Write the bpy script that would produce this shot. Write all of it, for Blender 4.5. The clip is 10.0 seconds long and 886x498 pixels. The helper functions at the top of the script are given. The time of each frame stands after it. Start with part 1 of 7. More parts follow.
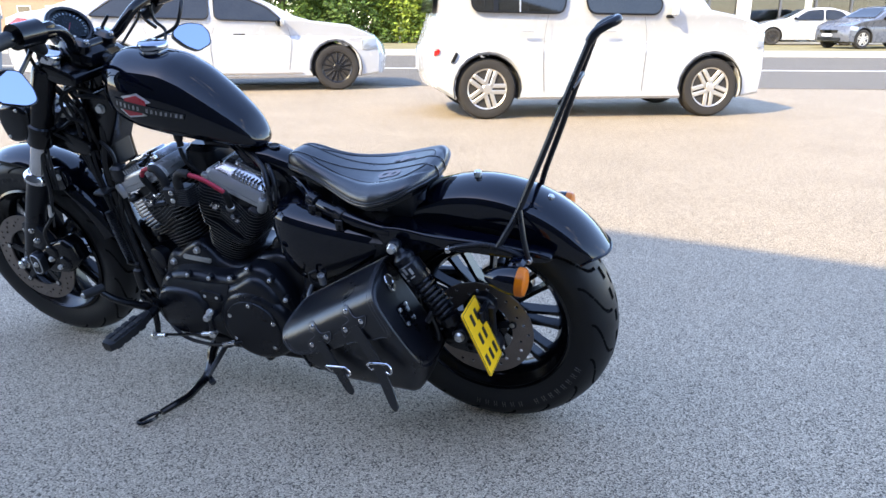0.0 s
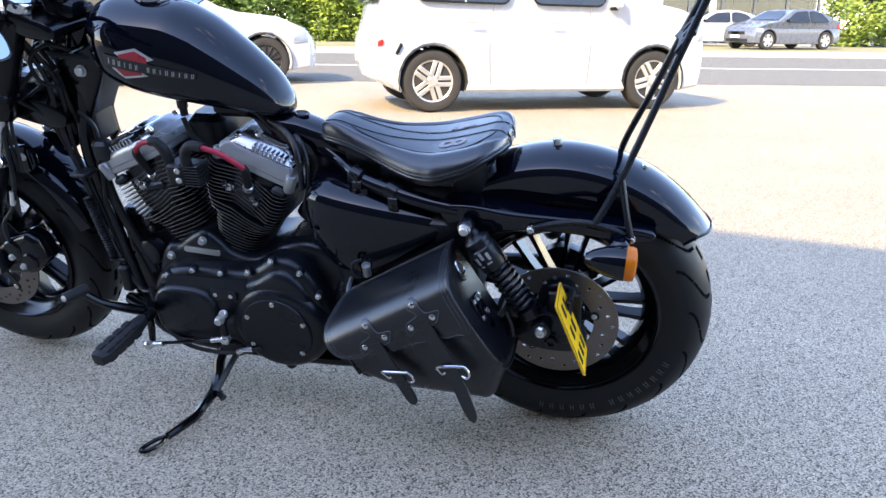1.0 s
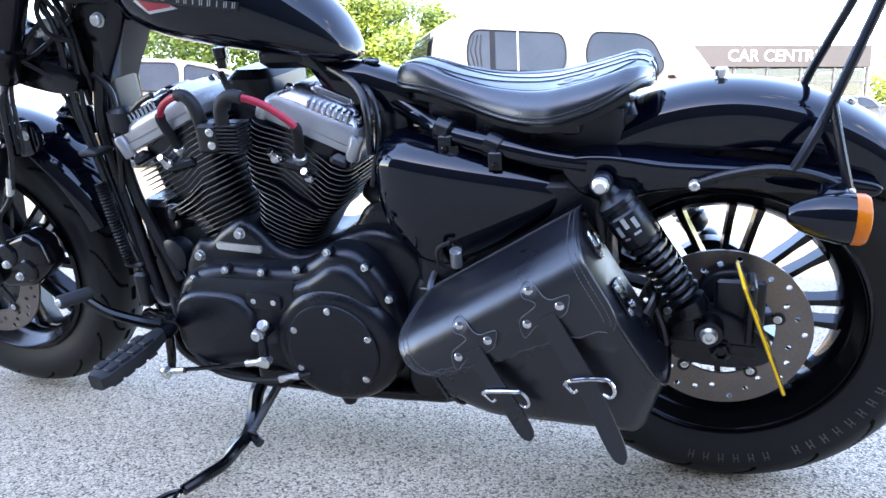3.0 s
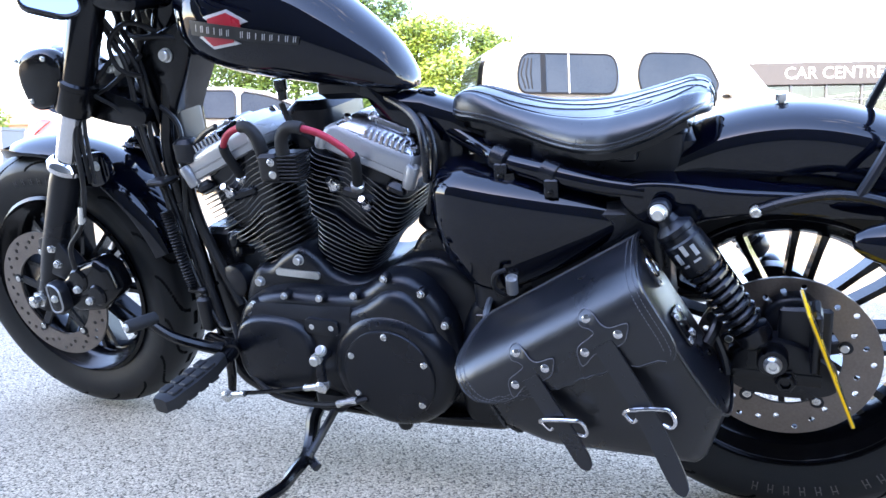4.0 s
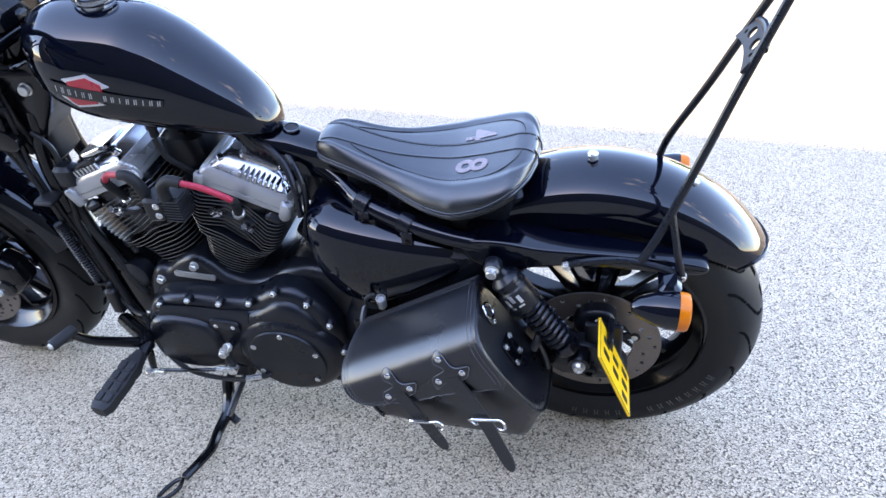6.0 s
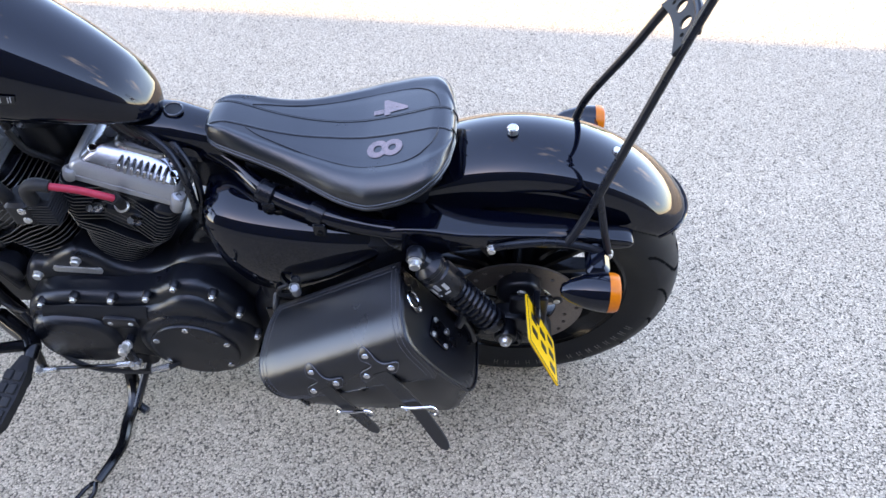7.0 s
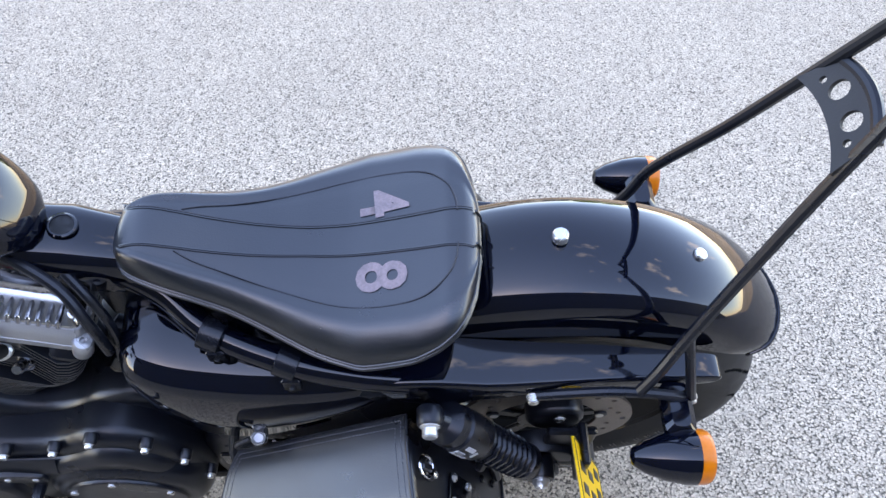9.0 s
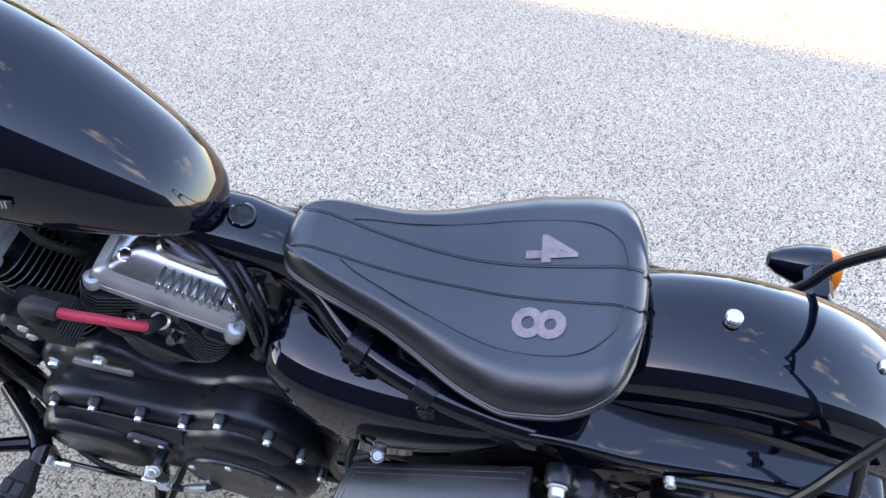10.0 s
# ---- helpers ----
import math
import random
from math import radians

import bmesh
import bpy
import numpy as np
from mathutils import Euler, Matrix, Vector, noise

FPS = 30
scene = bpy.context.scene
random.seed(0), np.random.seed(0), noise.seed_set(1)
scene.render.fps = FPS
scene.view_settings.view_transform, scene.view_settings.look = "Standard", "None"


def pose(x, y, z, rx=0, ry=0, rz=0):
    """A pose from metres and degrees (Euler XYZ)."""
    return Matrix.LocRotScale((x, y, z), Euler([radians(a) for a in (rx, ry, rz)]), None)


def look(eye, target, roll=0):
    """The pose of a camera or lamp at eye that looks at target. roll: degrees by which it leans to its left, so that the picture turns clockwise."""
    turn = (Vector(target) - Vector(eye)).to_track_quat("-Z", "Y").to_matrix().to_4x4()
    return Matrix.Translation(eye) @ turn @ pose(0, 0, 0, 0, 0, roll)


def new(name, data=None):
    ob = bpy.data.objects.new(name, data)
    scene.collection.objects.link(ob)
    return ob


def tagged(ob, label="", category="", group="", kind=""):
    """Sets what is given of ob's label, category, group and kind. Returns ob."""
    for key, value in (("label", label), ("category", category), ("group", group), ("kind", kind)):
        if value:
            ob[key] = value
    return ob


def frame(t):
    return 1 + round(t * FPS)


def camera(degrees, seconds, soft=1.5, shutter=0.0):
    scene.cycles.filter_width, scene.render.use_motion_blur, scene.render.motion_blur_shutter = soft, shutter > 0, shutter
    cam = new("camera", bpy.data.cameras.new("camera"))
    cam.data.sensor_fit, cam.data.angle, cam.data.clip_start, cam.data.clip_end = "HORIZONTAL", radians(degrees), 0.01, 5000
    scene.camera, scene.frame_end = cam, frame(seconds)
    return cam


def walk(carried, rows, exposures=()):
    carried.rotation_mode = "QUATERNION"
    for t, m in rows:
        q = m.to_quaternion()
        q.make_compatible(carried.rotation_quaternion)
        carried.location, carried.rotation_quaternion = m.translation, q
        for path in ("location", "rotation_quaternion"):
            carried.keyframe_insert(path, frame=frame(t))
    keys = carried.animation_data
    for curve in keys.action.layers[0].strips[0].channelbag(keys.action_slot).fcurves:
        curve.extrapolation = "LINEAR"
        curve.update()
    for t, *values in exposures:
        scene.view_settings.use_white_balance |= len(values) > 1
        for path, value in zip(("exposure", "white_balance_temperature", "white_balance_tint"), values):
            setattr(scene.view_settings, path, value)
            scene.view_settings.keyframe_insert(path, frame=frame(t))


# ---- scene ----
cam = camera(61.2, 10.0)
PATH = [
    (0, (0.039, 0.089, 1.037), (-0.006, 2.001, 0.453), 0.1),
    (0.5, (-0.112, 0.228, 0.992), (-0.028, 2.136, 0.396), 0.5),
    (1, (-0.291, 0.345, 0.917), (-0.115, 2.252, 0.338), 0.7),
    (1.5, (-0.353, 0.51, 0.778), (-0.125, 2.425, 0.248), 0.7),
    (2, (-0.357, 0.638, 0.664), (-0.141, 2.573, 0.209), 0.4),
    (2.5, (-0.365, 0.697, 0.615), (-0.211, 2.653, 0.227), 0.1),
    (3, (-0.376, 0.716, 0.616), (-0.307, 2.687, 0.283), -0.2),
    (4.5, (-0.396, 0.694, 0.647), (-0.482, 2.675, 0.379), -1.0),
    (5, (-0.41, 0.654, 0.788), (-0.491, 2.614, 0.401), -1.1),
    (5.5, (-0.401, 0.621, 1.014), (-0.354, 2.5, 0.331), -1.8),
    (6, (-0.314, 0.649, 1.187), (-0.137, 2.397, 0.231), -2.8),
    (6.2, (-0.285, 0.683, 1.24), (-0.059, 2.366, 0.182), -2.9),
    (7.3, (-0.382, 0.901, 1.33), (0.111, 2.342, 0.034), -0.8),
    (7.5, (-0.408, 0.947, 1.341), (0.117, 2.349, 0.014), -0.7),
    (8, (-0.386, 1.076, 1.337), (0.177, 2.401, -0.051), -0.6),
    (8.5, (-0.313, 1.243, 1.32), (0.242, 2.532, -0.105), -0.5),
    (9, (-0.275, 1.321, 1.307), (0.236, 2.615, -0.13), 0.2),
    (9.5, (-0.285, 1.335, 1.302), (0.131, 2.679, -0.12), 1.4),
    (10, (-0.328, 1.362, 1.303), (-0.087, 2.78, -0.086), 2.5),
]
EXPOSURES = [(0, 2.60, 6900, 19), (1, 2.90, 7150, 20), (1.5, 3.28, 7200, 21), (2.5, 3.72, 7250, 21), (4.5, 3.85, 7200, 21), (5.2, 3.8, 7250, 20), (6, 3.68, 7650, 22), (7.5, 3.38, 8150, 23), (8.5, 3.40, 8100, 23), (10, 3.42, 8100, 22)]
walk(cam, [(t, look(eye, target, roll)) for t, eye, target, roll in PATH], EXPOSURES)

# ---- world, sun, exposure ----
SUN_DIR = Vector((0.55, 0.55, -0.63)).normalized()      # the way the sunlight travels
world = bpy.data.worlds.new("sky")
scene.world = world
world.use_nodes = True
wn, wl = world.node_tree.nodes, world.node_tree.links
wn.clear()
sky = wn.new("ShaderNodeTexSky")
sky.sky_type = "NISHITA"
sky.sun_disc = False
sky.sun_elevation = math.asin(-SUN_DIR.z)
sky.sun_rotation = math.atan2(-SUN_DIR.x, -SUN_DIR.y)
sky.air_density, sky.dust_density, sky.ozone_density = 1.0, 0.3, 3.2
coord = wn.new("ShaderNodeTexCoord")
cloud = wn.new("ShaderNodeTexNoise")
cloud.inputs["Scale"].default_value, cloud.inputs["Detail"].default_value = 2.6, 9.0
cloud.inputs["Roughness"].default_value = 0.62
ramp = wn.new("ShaderNodeValToRGB")
ramp.color_ramp.elements[0].position, ramp.color_ramp.elements[1].position = 0.60, 0.74
mixc = wn.new("ShaderNodeMix")
mixc.data_type = "RGBA"
mixc.inputs["B"].default_value = (6.5, 6.6, 6.8, 1)
back = wn.new("ShaderNodeBackground")
back.inputs["Strength"].default_value = 0.15
wout = wn.new("ShaderNodeOutputWorld")
wl.new(coord.outputs["Generated"], cloud.inputs["Vector"])
wl.new(cloud.outputs["Fac"], ramp.inputs["Fac"])
wl.new(ramp.outputs["Color"], mixc.inputs["Factor"])
wl.new(sky.outputs["Color"], mixc.inputs["A"])
wl.new(mixc.outputs["Result"], back.inputs["Color"])
wl.new(back.outputs["Background"], wout.inputs["Surface"])
sun = new("sun", bpy.data.lights.new("sun", "SUN"))
sun.data.energy, sun.data.angle, sun.data.color = 1.40, radians(0.5), (1.0, 0.89, 0.51)
sun.matrix_world = look((0, 0, 20), Vector((0, 0, 20)) + SUN_DIR)

# ---- materials ----


def material(name, color, rough=0.5, metal=0.0, coat=0.0, bump=0.0, scale=200.0, vary=0.12, big=6.0, spec=0.5, rvary=0.08):
    """A surface with fine grain and larger, softer variation of colour, gloss and relief."""
    m = bpy.data.materials.new(name)
    m.use_nodes = True
    n, l = m.node_tree.nodes, m.node_tree.links
    b = n["Principled BSDF"]
    b.inputs["Metallic"].default_value = metal
    b.inputs["Coat Weight"].default_value = coat
    b.inputs["Coat Roughness"].default_value = 0.03
    b.inputs["Specular IOR Level"].default_value = spec
    tc = n.new("ShaderNodeTexCoord")
    fine, wide = n.new("ShaderNodeTexNoise"), n.new("ShaderNodeTexNoise")
    for tex, s, d in ((fine, scale, 4.0), (wide, big, 5.0)):
        tex.inputs["Scale"].default_value, tex.inputs["Detail"].default_value = s, d
        l.new(tc.outputs["Object"], tex.inputs["Vector"])
    both = n.new("ShaderNodeMath")
    both.operation = "MULTIPLY_ADD"
    both.inputs[1].default_value = 0.5
    l.new(fine.outputs["Fac"], both.inputs[0])
    half = n.new("ShaderNodeMath")
    half.operation = "MULTIPLY"
    half.inputs[1].default_value = 0.5
    l.new(wide.outputs["Fac"], half.inputs[0])
    l.new(half.outputs[0], both.inputs[2])
    cr = n.new("ShaderNodeValToRGB")
    cr.color_ramp.elements[0].position, cr.color_ramp.elements[1].position = 0.3, 0.7
    cr.color_ramp.elements[0].color = (*[c * (1 - vary) for c in color], 1)
    cr.color_ramp.elements[1].color = (*[min(1, c * (1 + vary)) for c in color], 1)
    l.new(both.outputs[0], cr.inputs["Fac"])
    l.new(cr.outputs["Color"], b.inputs["Base Color"])
    mr = n.new("ShaderNodeMapRange")
    mr.inputs["From Min"].default_value, mr.inputs["From Max"].default_value = 0.3, 0.7
    mr.inputs["To Min"].default_value, mr.inputs["To Max"].default_value = max(0.0, rough - rvary), min(1.0, rough + rvary)
    l.new(wide.outputs["Fac"], mr.inputs["Value"])
    l.new(mr.outputs["Result"], b.inputs["Roughness"])
    if bump:
        bp = n.new("ShaderNodeBump")
        bp.inputs["Strength"].default_value, bp.inputs["Distance"].default_value = bump, 0.002
        l.new(fine.outputs["Fac"], bp.inputs["Height"])
        l.new(bp.outputs["Normal"], b.inputs["Normal"])
    return m


def stone_asphalt(name, dark, light, chip=110.0, bump=0.9, sparse=0.5):
    """Worn asphalt: pale chippings of many greys in a dark binder."""
    m = bpy.data.materials.new(name)
    m.use_nodes = True
    n, l = m.node_tree.nodes, m.node_tree.links
    b = n["Principled BSDF"]
    tc = n.new("ShaderNodeTexCoord")
    vor = n.new("ShaderNodeTexVoronoi")
    vor.inputs["Scale"].default_value = chip
    vor.inputs["Randomness"].default_value = 1.0
    l.new(tc.outputs["Object"], vor.inputs["Vector"])
    warp = n.new("ShaderNodeTexNoise")
    warp.inputs["Scale"].default_value, warp.inputs["Detail"].default_value = chip * 1.6, 3.0
    l.new(tc.outputs["Object"], warp.inputs["Vector"])
    wide = n.new("ShaderNodeTexNoise")
    wide.inputs["Scale"].default_value, wide.inputs["Detail"].default_value = 1.3, 8.0
    l.new(tc.outputs["Object"], wide.inputs["Vector"])
    grey = n.new("ShaderNodeSeparateColor")
    l.new(vor.outputs["Color"], grey.inputs["Color"])
    edge = n.new("ShaderNodeMapRange")
    edge.inputs["From Min"].default_value, edge.inputs["From Max"].default_value = 0.66, 0.92
    edge.inputs["To Min"].default_value, edge.inputs["To Max"].default_value = 1.0, 0.0
    dist = n.new("ShaderNodeMath")
    dist.operation = "MULTIPLY_ADD"
    dist.inputs[1].default_value = 0.30
    l.new(warp.outputs["Fac"], dist.inputs[0])
    l.new(vor.outputs["Distance"], dist.inputs[2])
    shift = n.new("ShaderNodeMath")
    shift.operation = "SUBTRACT"
    shift.inputs[1].default_value = 0.05
    l.new(dist.outputs[0], shift.inputs[0])
    l.new(shift.outputs[0], edge.inputs["Value"])
    cr = n.new("ShaderNodeValToRGB")
    cr.color_ramp.elements[0].color = (*[c * 0.62 for c in light], 1)
    cr.color_ramp.elements[1].color = (*[min(1, c * 1.28) for c in light], 1)
    l.new(grey.outputs["Red"], cr.inputs["Fac"])
    mx = n.new("ShaderNodeMix")
    mx.data_type = "RGBA"
    mx.inputs["A"].default_value = (*dark, 1)
    l.new(edge.outputs["Result"], mx.inputs["Factor"])
    l.new(cr.outputs["Color"], mx.inputs["B"])
    mr = n.new("ShaderNodeMapRange")
    mr.inputs["From Min"].default_value, mr.inputs["From Max"].default_value = 0.3, 0.7
    mr.inputs["To Min"].default_value, mr.inputs["To Max"].default_value = 0.93, 1.05
    l.new(wide.outputs["Fac"], mr.inputs["Value"])
    mid = n.new("ShaderNodeTexNoise")
    mid.inputs["Scale"].default_value, mid.inputs["Detail"].default_value = chip * 2.2, 3.0
    l.new(tc.outputs["Object"], mid.inputs["Vector"])
    mm = n.new("ShaderNodeMapRange")
    mm.inputs["From Min"].default_value, mm.inputs["From Max"].default_value = 0.36, 0.64
    mm.inputs["To Min"].default_value, mm.inputs["To Max"].default_value = 0.74, 1.20
    l.new(mid.outputs["Fac"], mm.inputs["Value"])
    both = n.new("ShaderNodeMath")
    both.operation = "MULTIPLY"
    l.new(mm.outputs["Result"], both.inputs[0])
    sc = n.new("ShaderNodeVectorMath")
    sc.operation = "SCALE"
    l.new(mx.outputs["Result"], sc.inputs[0])
    l.new(mr.outputs["Result"], both.inputs[1])
    l.new(both.outputs[0], sc.inputs["Scale"])
    l.new(sc.outputs["Vector"], b.inputs["Base Color"])
    b.inputs["Roughness"].default_value = 0.85
    b.inputs["Specular IOR Level"].default_value = 0.3
    bp = n.new("ShaderNodeBump")
    bp.inputs["Strength"].default_value, bp.inputs["Distance"].default_value = bump, 0.006
    l.new(edge.outputs["Result"], bp.inputs["Height"])
    l.new(bp.outputs["Normal"], b.inputs["Normal"])
    return m


def clear_glass(name, tint=(0.85, 0.9, 0.92), clear=0.35):
    """Thin tinted glass: a glossy pane that lets part of the light straight through."""
    m = bpy.data.materials.new(name)
    m.use_nodes = True
    n, l = m.node_tree.nodes, m.node_tree.links
    n.clear()
    out, mix = n.new("ShaderNodeOutputMaterial"), n.new("ShaderNodeMixShader")
    tr, gl, fr = n.new("ShaderNodeBsdfTransparent"), n.new("ShaderNodeBsdfGlossy"), n.new("ShaderNodeFresnel")
    tr.inputs["Color"].default_value = (*[c * clear for c in tint], 1)
    gl.inputs["Roughness"].default_value = 0.02
    fr.inputs["IOR"].default_value = 1.7
    l.new(fr.outputs["Fac"], mix.inputs["Fac"])
    l.new(tr.outputs["BSDF"], mix.inputs[1])
    l.new(gl.outputs["BSDF"], mix.inputs[2])
    l.new(mix.outputs["Shader"], out.inputs["Surface"])
    return m


def leaf_material(name, color):
    m = material(name, color, 0.55, vary=0.35, scale=3.0, big=0.7)
    n, l = m.node_tree.nodes, m.node_tree.links
    b = n["Principled BSDF"]
    old = b.inputs["Base Color"].links[0].from_socket
    geo, hue = n.new("ShaderNodeNewGeometry"), n.new("ShaderNodeHueSaturation")
    mr = n.new("ShaderNodeMapRange")
    mr.inputs["To Min"].default_value, mr.inputs["To Max"].default_value = 0.55, 1.6
    l.new(geo.outputs["Random Per Island"], mr.inputs["Value"])
    l.new(mr.outputs["Result"], hue.inputs["Value"])
    l.new(old, hue.inputs["Color"])
    l.new(hue.outputs["Color"], b.inputs["Base Color"])
    b.inputs["Subsurface Weight"].default_value = 0.0
    b.inputs["Transmission Weight"].default_value = 0.15
    return m


ASPHALT = stone_asphalt("worn_asphalt", (0.105, 0.085, 0.062), (0.505, 0.402, 0.286), 235.0, 0.8)
ROAD = stone_asphalt("road_asphalt", (0.060, 0.051, 0.041), (0.180, 0.156, 0.123), 60.0, 0.4)
PAINT = material("gloss_black_paint", (0.0010, 0.0018, 0.0052), 0.10, coat=1.0, rvary=0.02, vary=0.1, scale=60, spec=0.0)
PAINT.node_tree.nodes["Principled BSDF"].inputs["Coat IOR"].default_value = 1.47
SATIN = material("satin_black_powder_coat", (0.0050, 0.0062, 0.0095), 0.30, bump=0.05, scale=900, vary=0.25, big=9, spec=0.36)
GLOSSB = material("gloss_black_metal", (0.0022, 0.0025, 0.0036), 0.15, bump=0.02, scale=300, vary=0.3, spec=0.35)
PLASTIC = material("black_plastic", (0.006, 0.006, 0.007), 0.45, bump=0.05, scale=700, spec=0.35)
RUBBER = material("tyre_rubber", (0.0062, 0.0072, 0.0088), 0.46, bump=0.1, scale=500, spec=0.32, vary=0.3, big=14)
# Darker, matt copy of the tyre rubber that paints in the grooves' shade.
GROOVE = material("groove_shade_rubber", (0.005, 0.005, 0.0055), 0.9, spec=0.1)
GRIP = material("ribbed_rubber", (0.012, 0.012, 0.013), 0.6, bump=0.1, scale=600, spec=0.35)
LEATHER = material("black_leather", (0.0040, 0.0048, 0.0076), 0.31, bump=0.06, scale=420, vary=0.3, big=12, rvary=0.05, spec=0.64)
SEATHIDE = material("black_vinyl_hide", (0.0034, 0.0050, 0.0072), 0.32, bump=0.10, scale=520, vary=0.2, big=14, rvary=0.05, spec=0.8)
THREAD = material("grey_thread", (0.10, 0.10, 0.11), 0.8)
SEAM = material("black_thread", (0.012, 0.012, 0.016), 0.6)
CHROME = material("chrome", (0.64, 0.64, 0.66), 0.07, metal=1.0, rvary=0.04, vary=0.05)
CAPCHROME = material("dull_chrome", (0.30, 0.32, 0.36), 0.10, metal=1.0, rvary=0.04, vary=0.1)
STEEL = material("bright_zinc_steel", (0.66, 0.65, 0.62), 0.28, metal=0.8, bump=0.05, scale=300)
ALU = material("satin_silver_paint", (0.36, 0.36, 0.36), 0.30, metal=0.45, bump=0.05, scale=700, vary=0.1)
POLISH = material("polished_aluminium", (0.47, 0.47, 0.48), 0.22, metal=1.0, bump=0.03, scale=200)
# Paler grey on the fin rims: a reflected glint put into the colour.
FINEDGE = material("fin_edge_glint", (0.13, 0.128, 0.126), 0.38, metal=0.5)
DISC = material("brushed_brake_steel", (0.19, 0.160, 0.140), 0.36, metal=0.75, bump=0.06, scale=260, vary=0.2, big=18)
RED = material("red_silicone_lead", (0.42, 0.02, 0.045), 0.5, vary=0.2)
REDENAMEL = material("red_enamel", (0.36, 0.008, 0.02), 0.3, bump=0.1, scale=600, coat=0.5)
SILVER = material("silver_print", (0.55, 0.55, 0.56), 0.35, metal=0.6)
GREYPRINT = material("raised_grey_marking", (0.075, 0.07, 0.065), 0.7)
NUMERAL = material("worn_pink_patch", (0.150, 0.094, 0.090), 0.42, bump=0.3, scale=300, vary=0.45, big=60, spec=1.0)
YELLOW = material("reflective_yellow", (0.88, 0.50, 0.008), 0.5, vary=0.06, spec=0.2)
PLATEBACK = material("brown_plate_back", (0.30, 0.19, 0.05), 0.4, metal=0.4)
INK = material("black_ink", (0.01, 0.01, 0.01), 0.4)
AMBER = material("amber_lens", (0.61, 0.140, 0.001), 0.3, coat=0.15, spec=0.3, vary=0.12)
WHITEPRINT = material("white_print", (0.7, 0.7, 0.7), 0.5)
CARWHITE = material("white_car_paint", (0.50, 0.50, 0.505), 0.25, coat=0.8, vary=0.02)
SEAMGREY = material("shaded_panel_gap", (0.16, 0.16, 0.165), 0.6)
CARSILVER = material("silver_blue_car_paint", (0.10, 0.105, 0.125), 0.3, metal=0.1, coat=0.6, vary=0.02)
CARTYRE = material("car_tyre", (0.030, 0.026, 0.023), 0.8, vary=0.2)
ALLOY = material("silver_alloy", (0.62, 0.58, 0.53), 0.35, metal=0.7)
DARKALLOY = material("black_alloy", (0.02, 0.02, 0.022), 0.3, metal=0.4)
UNDER = material("dark_underbody", (0.02, 0.02, 0.02), 0.9)
DIALGLASS = clear_glass("dial_glass", clear=0.97)
DIALGLASS.node_tree.nodes["Fresnel"].inputs["IOR"].default_value = 1.12
SHOPGLASS = clear_glass("shop_window_glass", clear=0.6)
MIRROR = material("mirror_glass", (0.38, 0.44, 0.55), 0.01, metal=1.0, vary=0.0, rvary=0.0)
REDLENS = material("red_tail_lens", (0.55, 0.02, 0.015), 0.15, coat=0.6)
GLASSY = material("clear_lamp_lens", (0.55, 0.6, 0.66), 0.08, metal=0.5)
KERB = material("pale_concrete", (0.42, 0.40, 0.36), 0.9, bump=0.3, scale=90, vary=0.2)
LINE = material("white_road_paint", (0.7, 0.7, 0.66), 0.7, vary=0.15)
VERGE = material("dry_verge", (0.24, 0.20, 0.09), 0.95, bump=0.6, scale=40, vary=0.4, big=1.2)
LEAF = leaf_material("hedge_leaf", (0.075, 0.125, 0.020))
# Lighter and yellower leaf colour than the hedge's.
LEAFY = leaf_material("yellow_green_leaf", (0.19, 0.25, 0.03))
BARK = material("bark", (0.09, 0.065, 0.045), 0.9, bump=0.6, scale=30, vary=0.4)
CLADDING = material("dark_grey_cladding", (0.011, 0.0105, 0.0105), 0.6, bump=0.1, scale=60)
FASCIA = material("charcoal_fascia", (0.065, 0.055, 0.052), 0.5)
FRAMEGREY = material("grey_window_frame", (0.10, 0.10, 0.105), 0.4)
PALEWALL = material("pale_render", (0.62, 0.60, 0.56), 0.85, bump=0.2, scale=60, vary=0.08)
BRICK = material("tan_brick", (0.36, 0.22, 0.14), 0.9, bump=0.3, scale=25, vary=0.25)
ROOFTILE = material("brown_roof_tile", (0.22, 0.12, 0.08), 0.9, bump=0.4, scale=20, vary=0.3)
GALV = material("grey_planter", (0.22, 0.23, 0.24), 0.6, bump=0.1, scale=40)
SHOPFLOOR = material("shop_floor", (0.30, 0.30, 0.30), 0.3)

# ---- shape helpers ----


def part(name, bm, mat, parent=None, label="", sharp=35.0, mats=()):
    """Links a bmesh as one mesh object under a thing or a part."""
    me = bpy.data.meshes.new(name)
    bmesh.ops.recalc_face_normals(bm, faces=bm.faces[:])
    bm.to_mesh(me)
    bm.free()
    for m in (mat, *mats):
        me.materials.append(m)
    me.polygons.foreach_set("use_smooth", [True] * len(me.polygons))
    me.set_sharp_from_angle(angle=radians(sharp))
    ob = new(name, me)
    ob.parent = parent
    if label:
        ob["label"] = label
    return ob


def empty(name, m, label, category, group="", kind=""):
    ob = new(name)
    ob.empty_display_size = 0.2
    ob.matrix_world = m
    return tagged(ob, label, category, group, kind)


def along(p, d, up=(0, 0, 1)):
    """A pose at p whose z axis points along d."""
    z = Vector(d).normalized()
    x = Vector(up).cross(z)
    if x.length < 1e-5:
        x = Vector((1, 0, 0))
    x.normalize()
    y = z.cross(x)
    return Matrix.Translation(p) @ Matrix((x, y, z)).transposed().to_4x4()


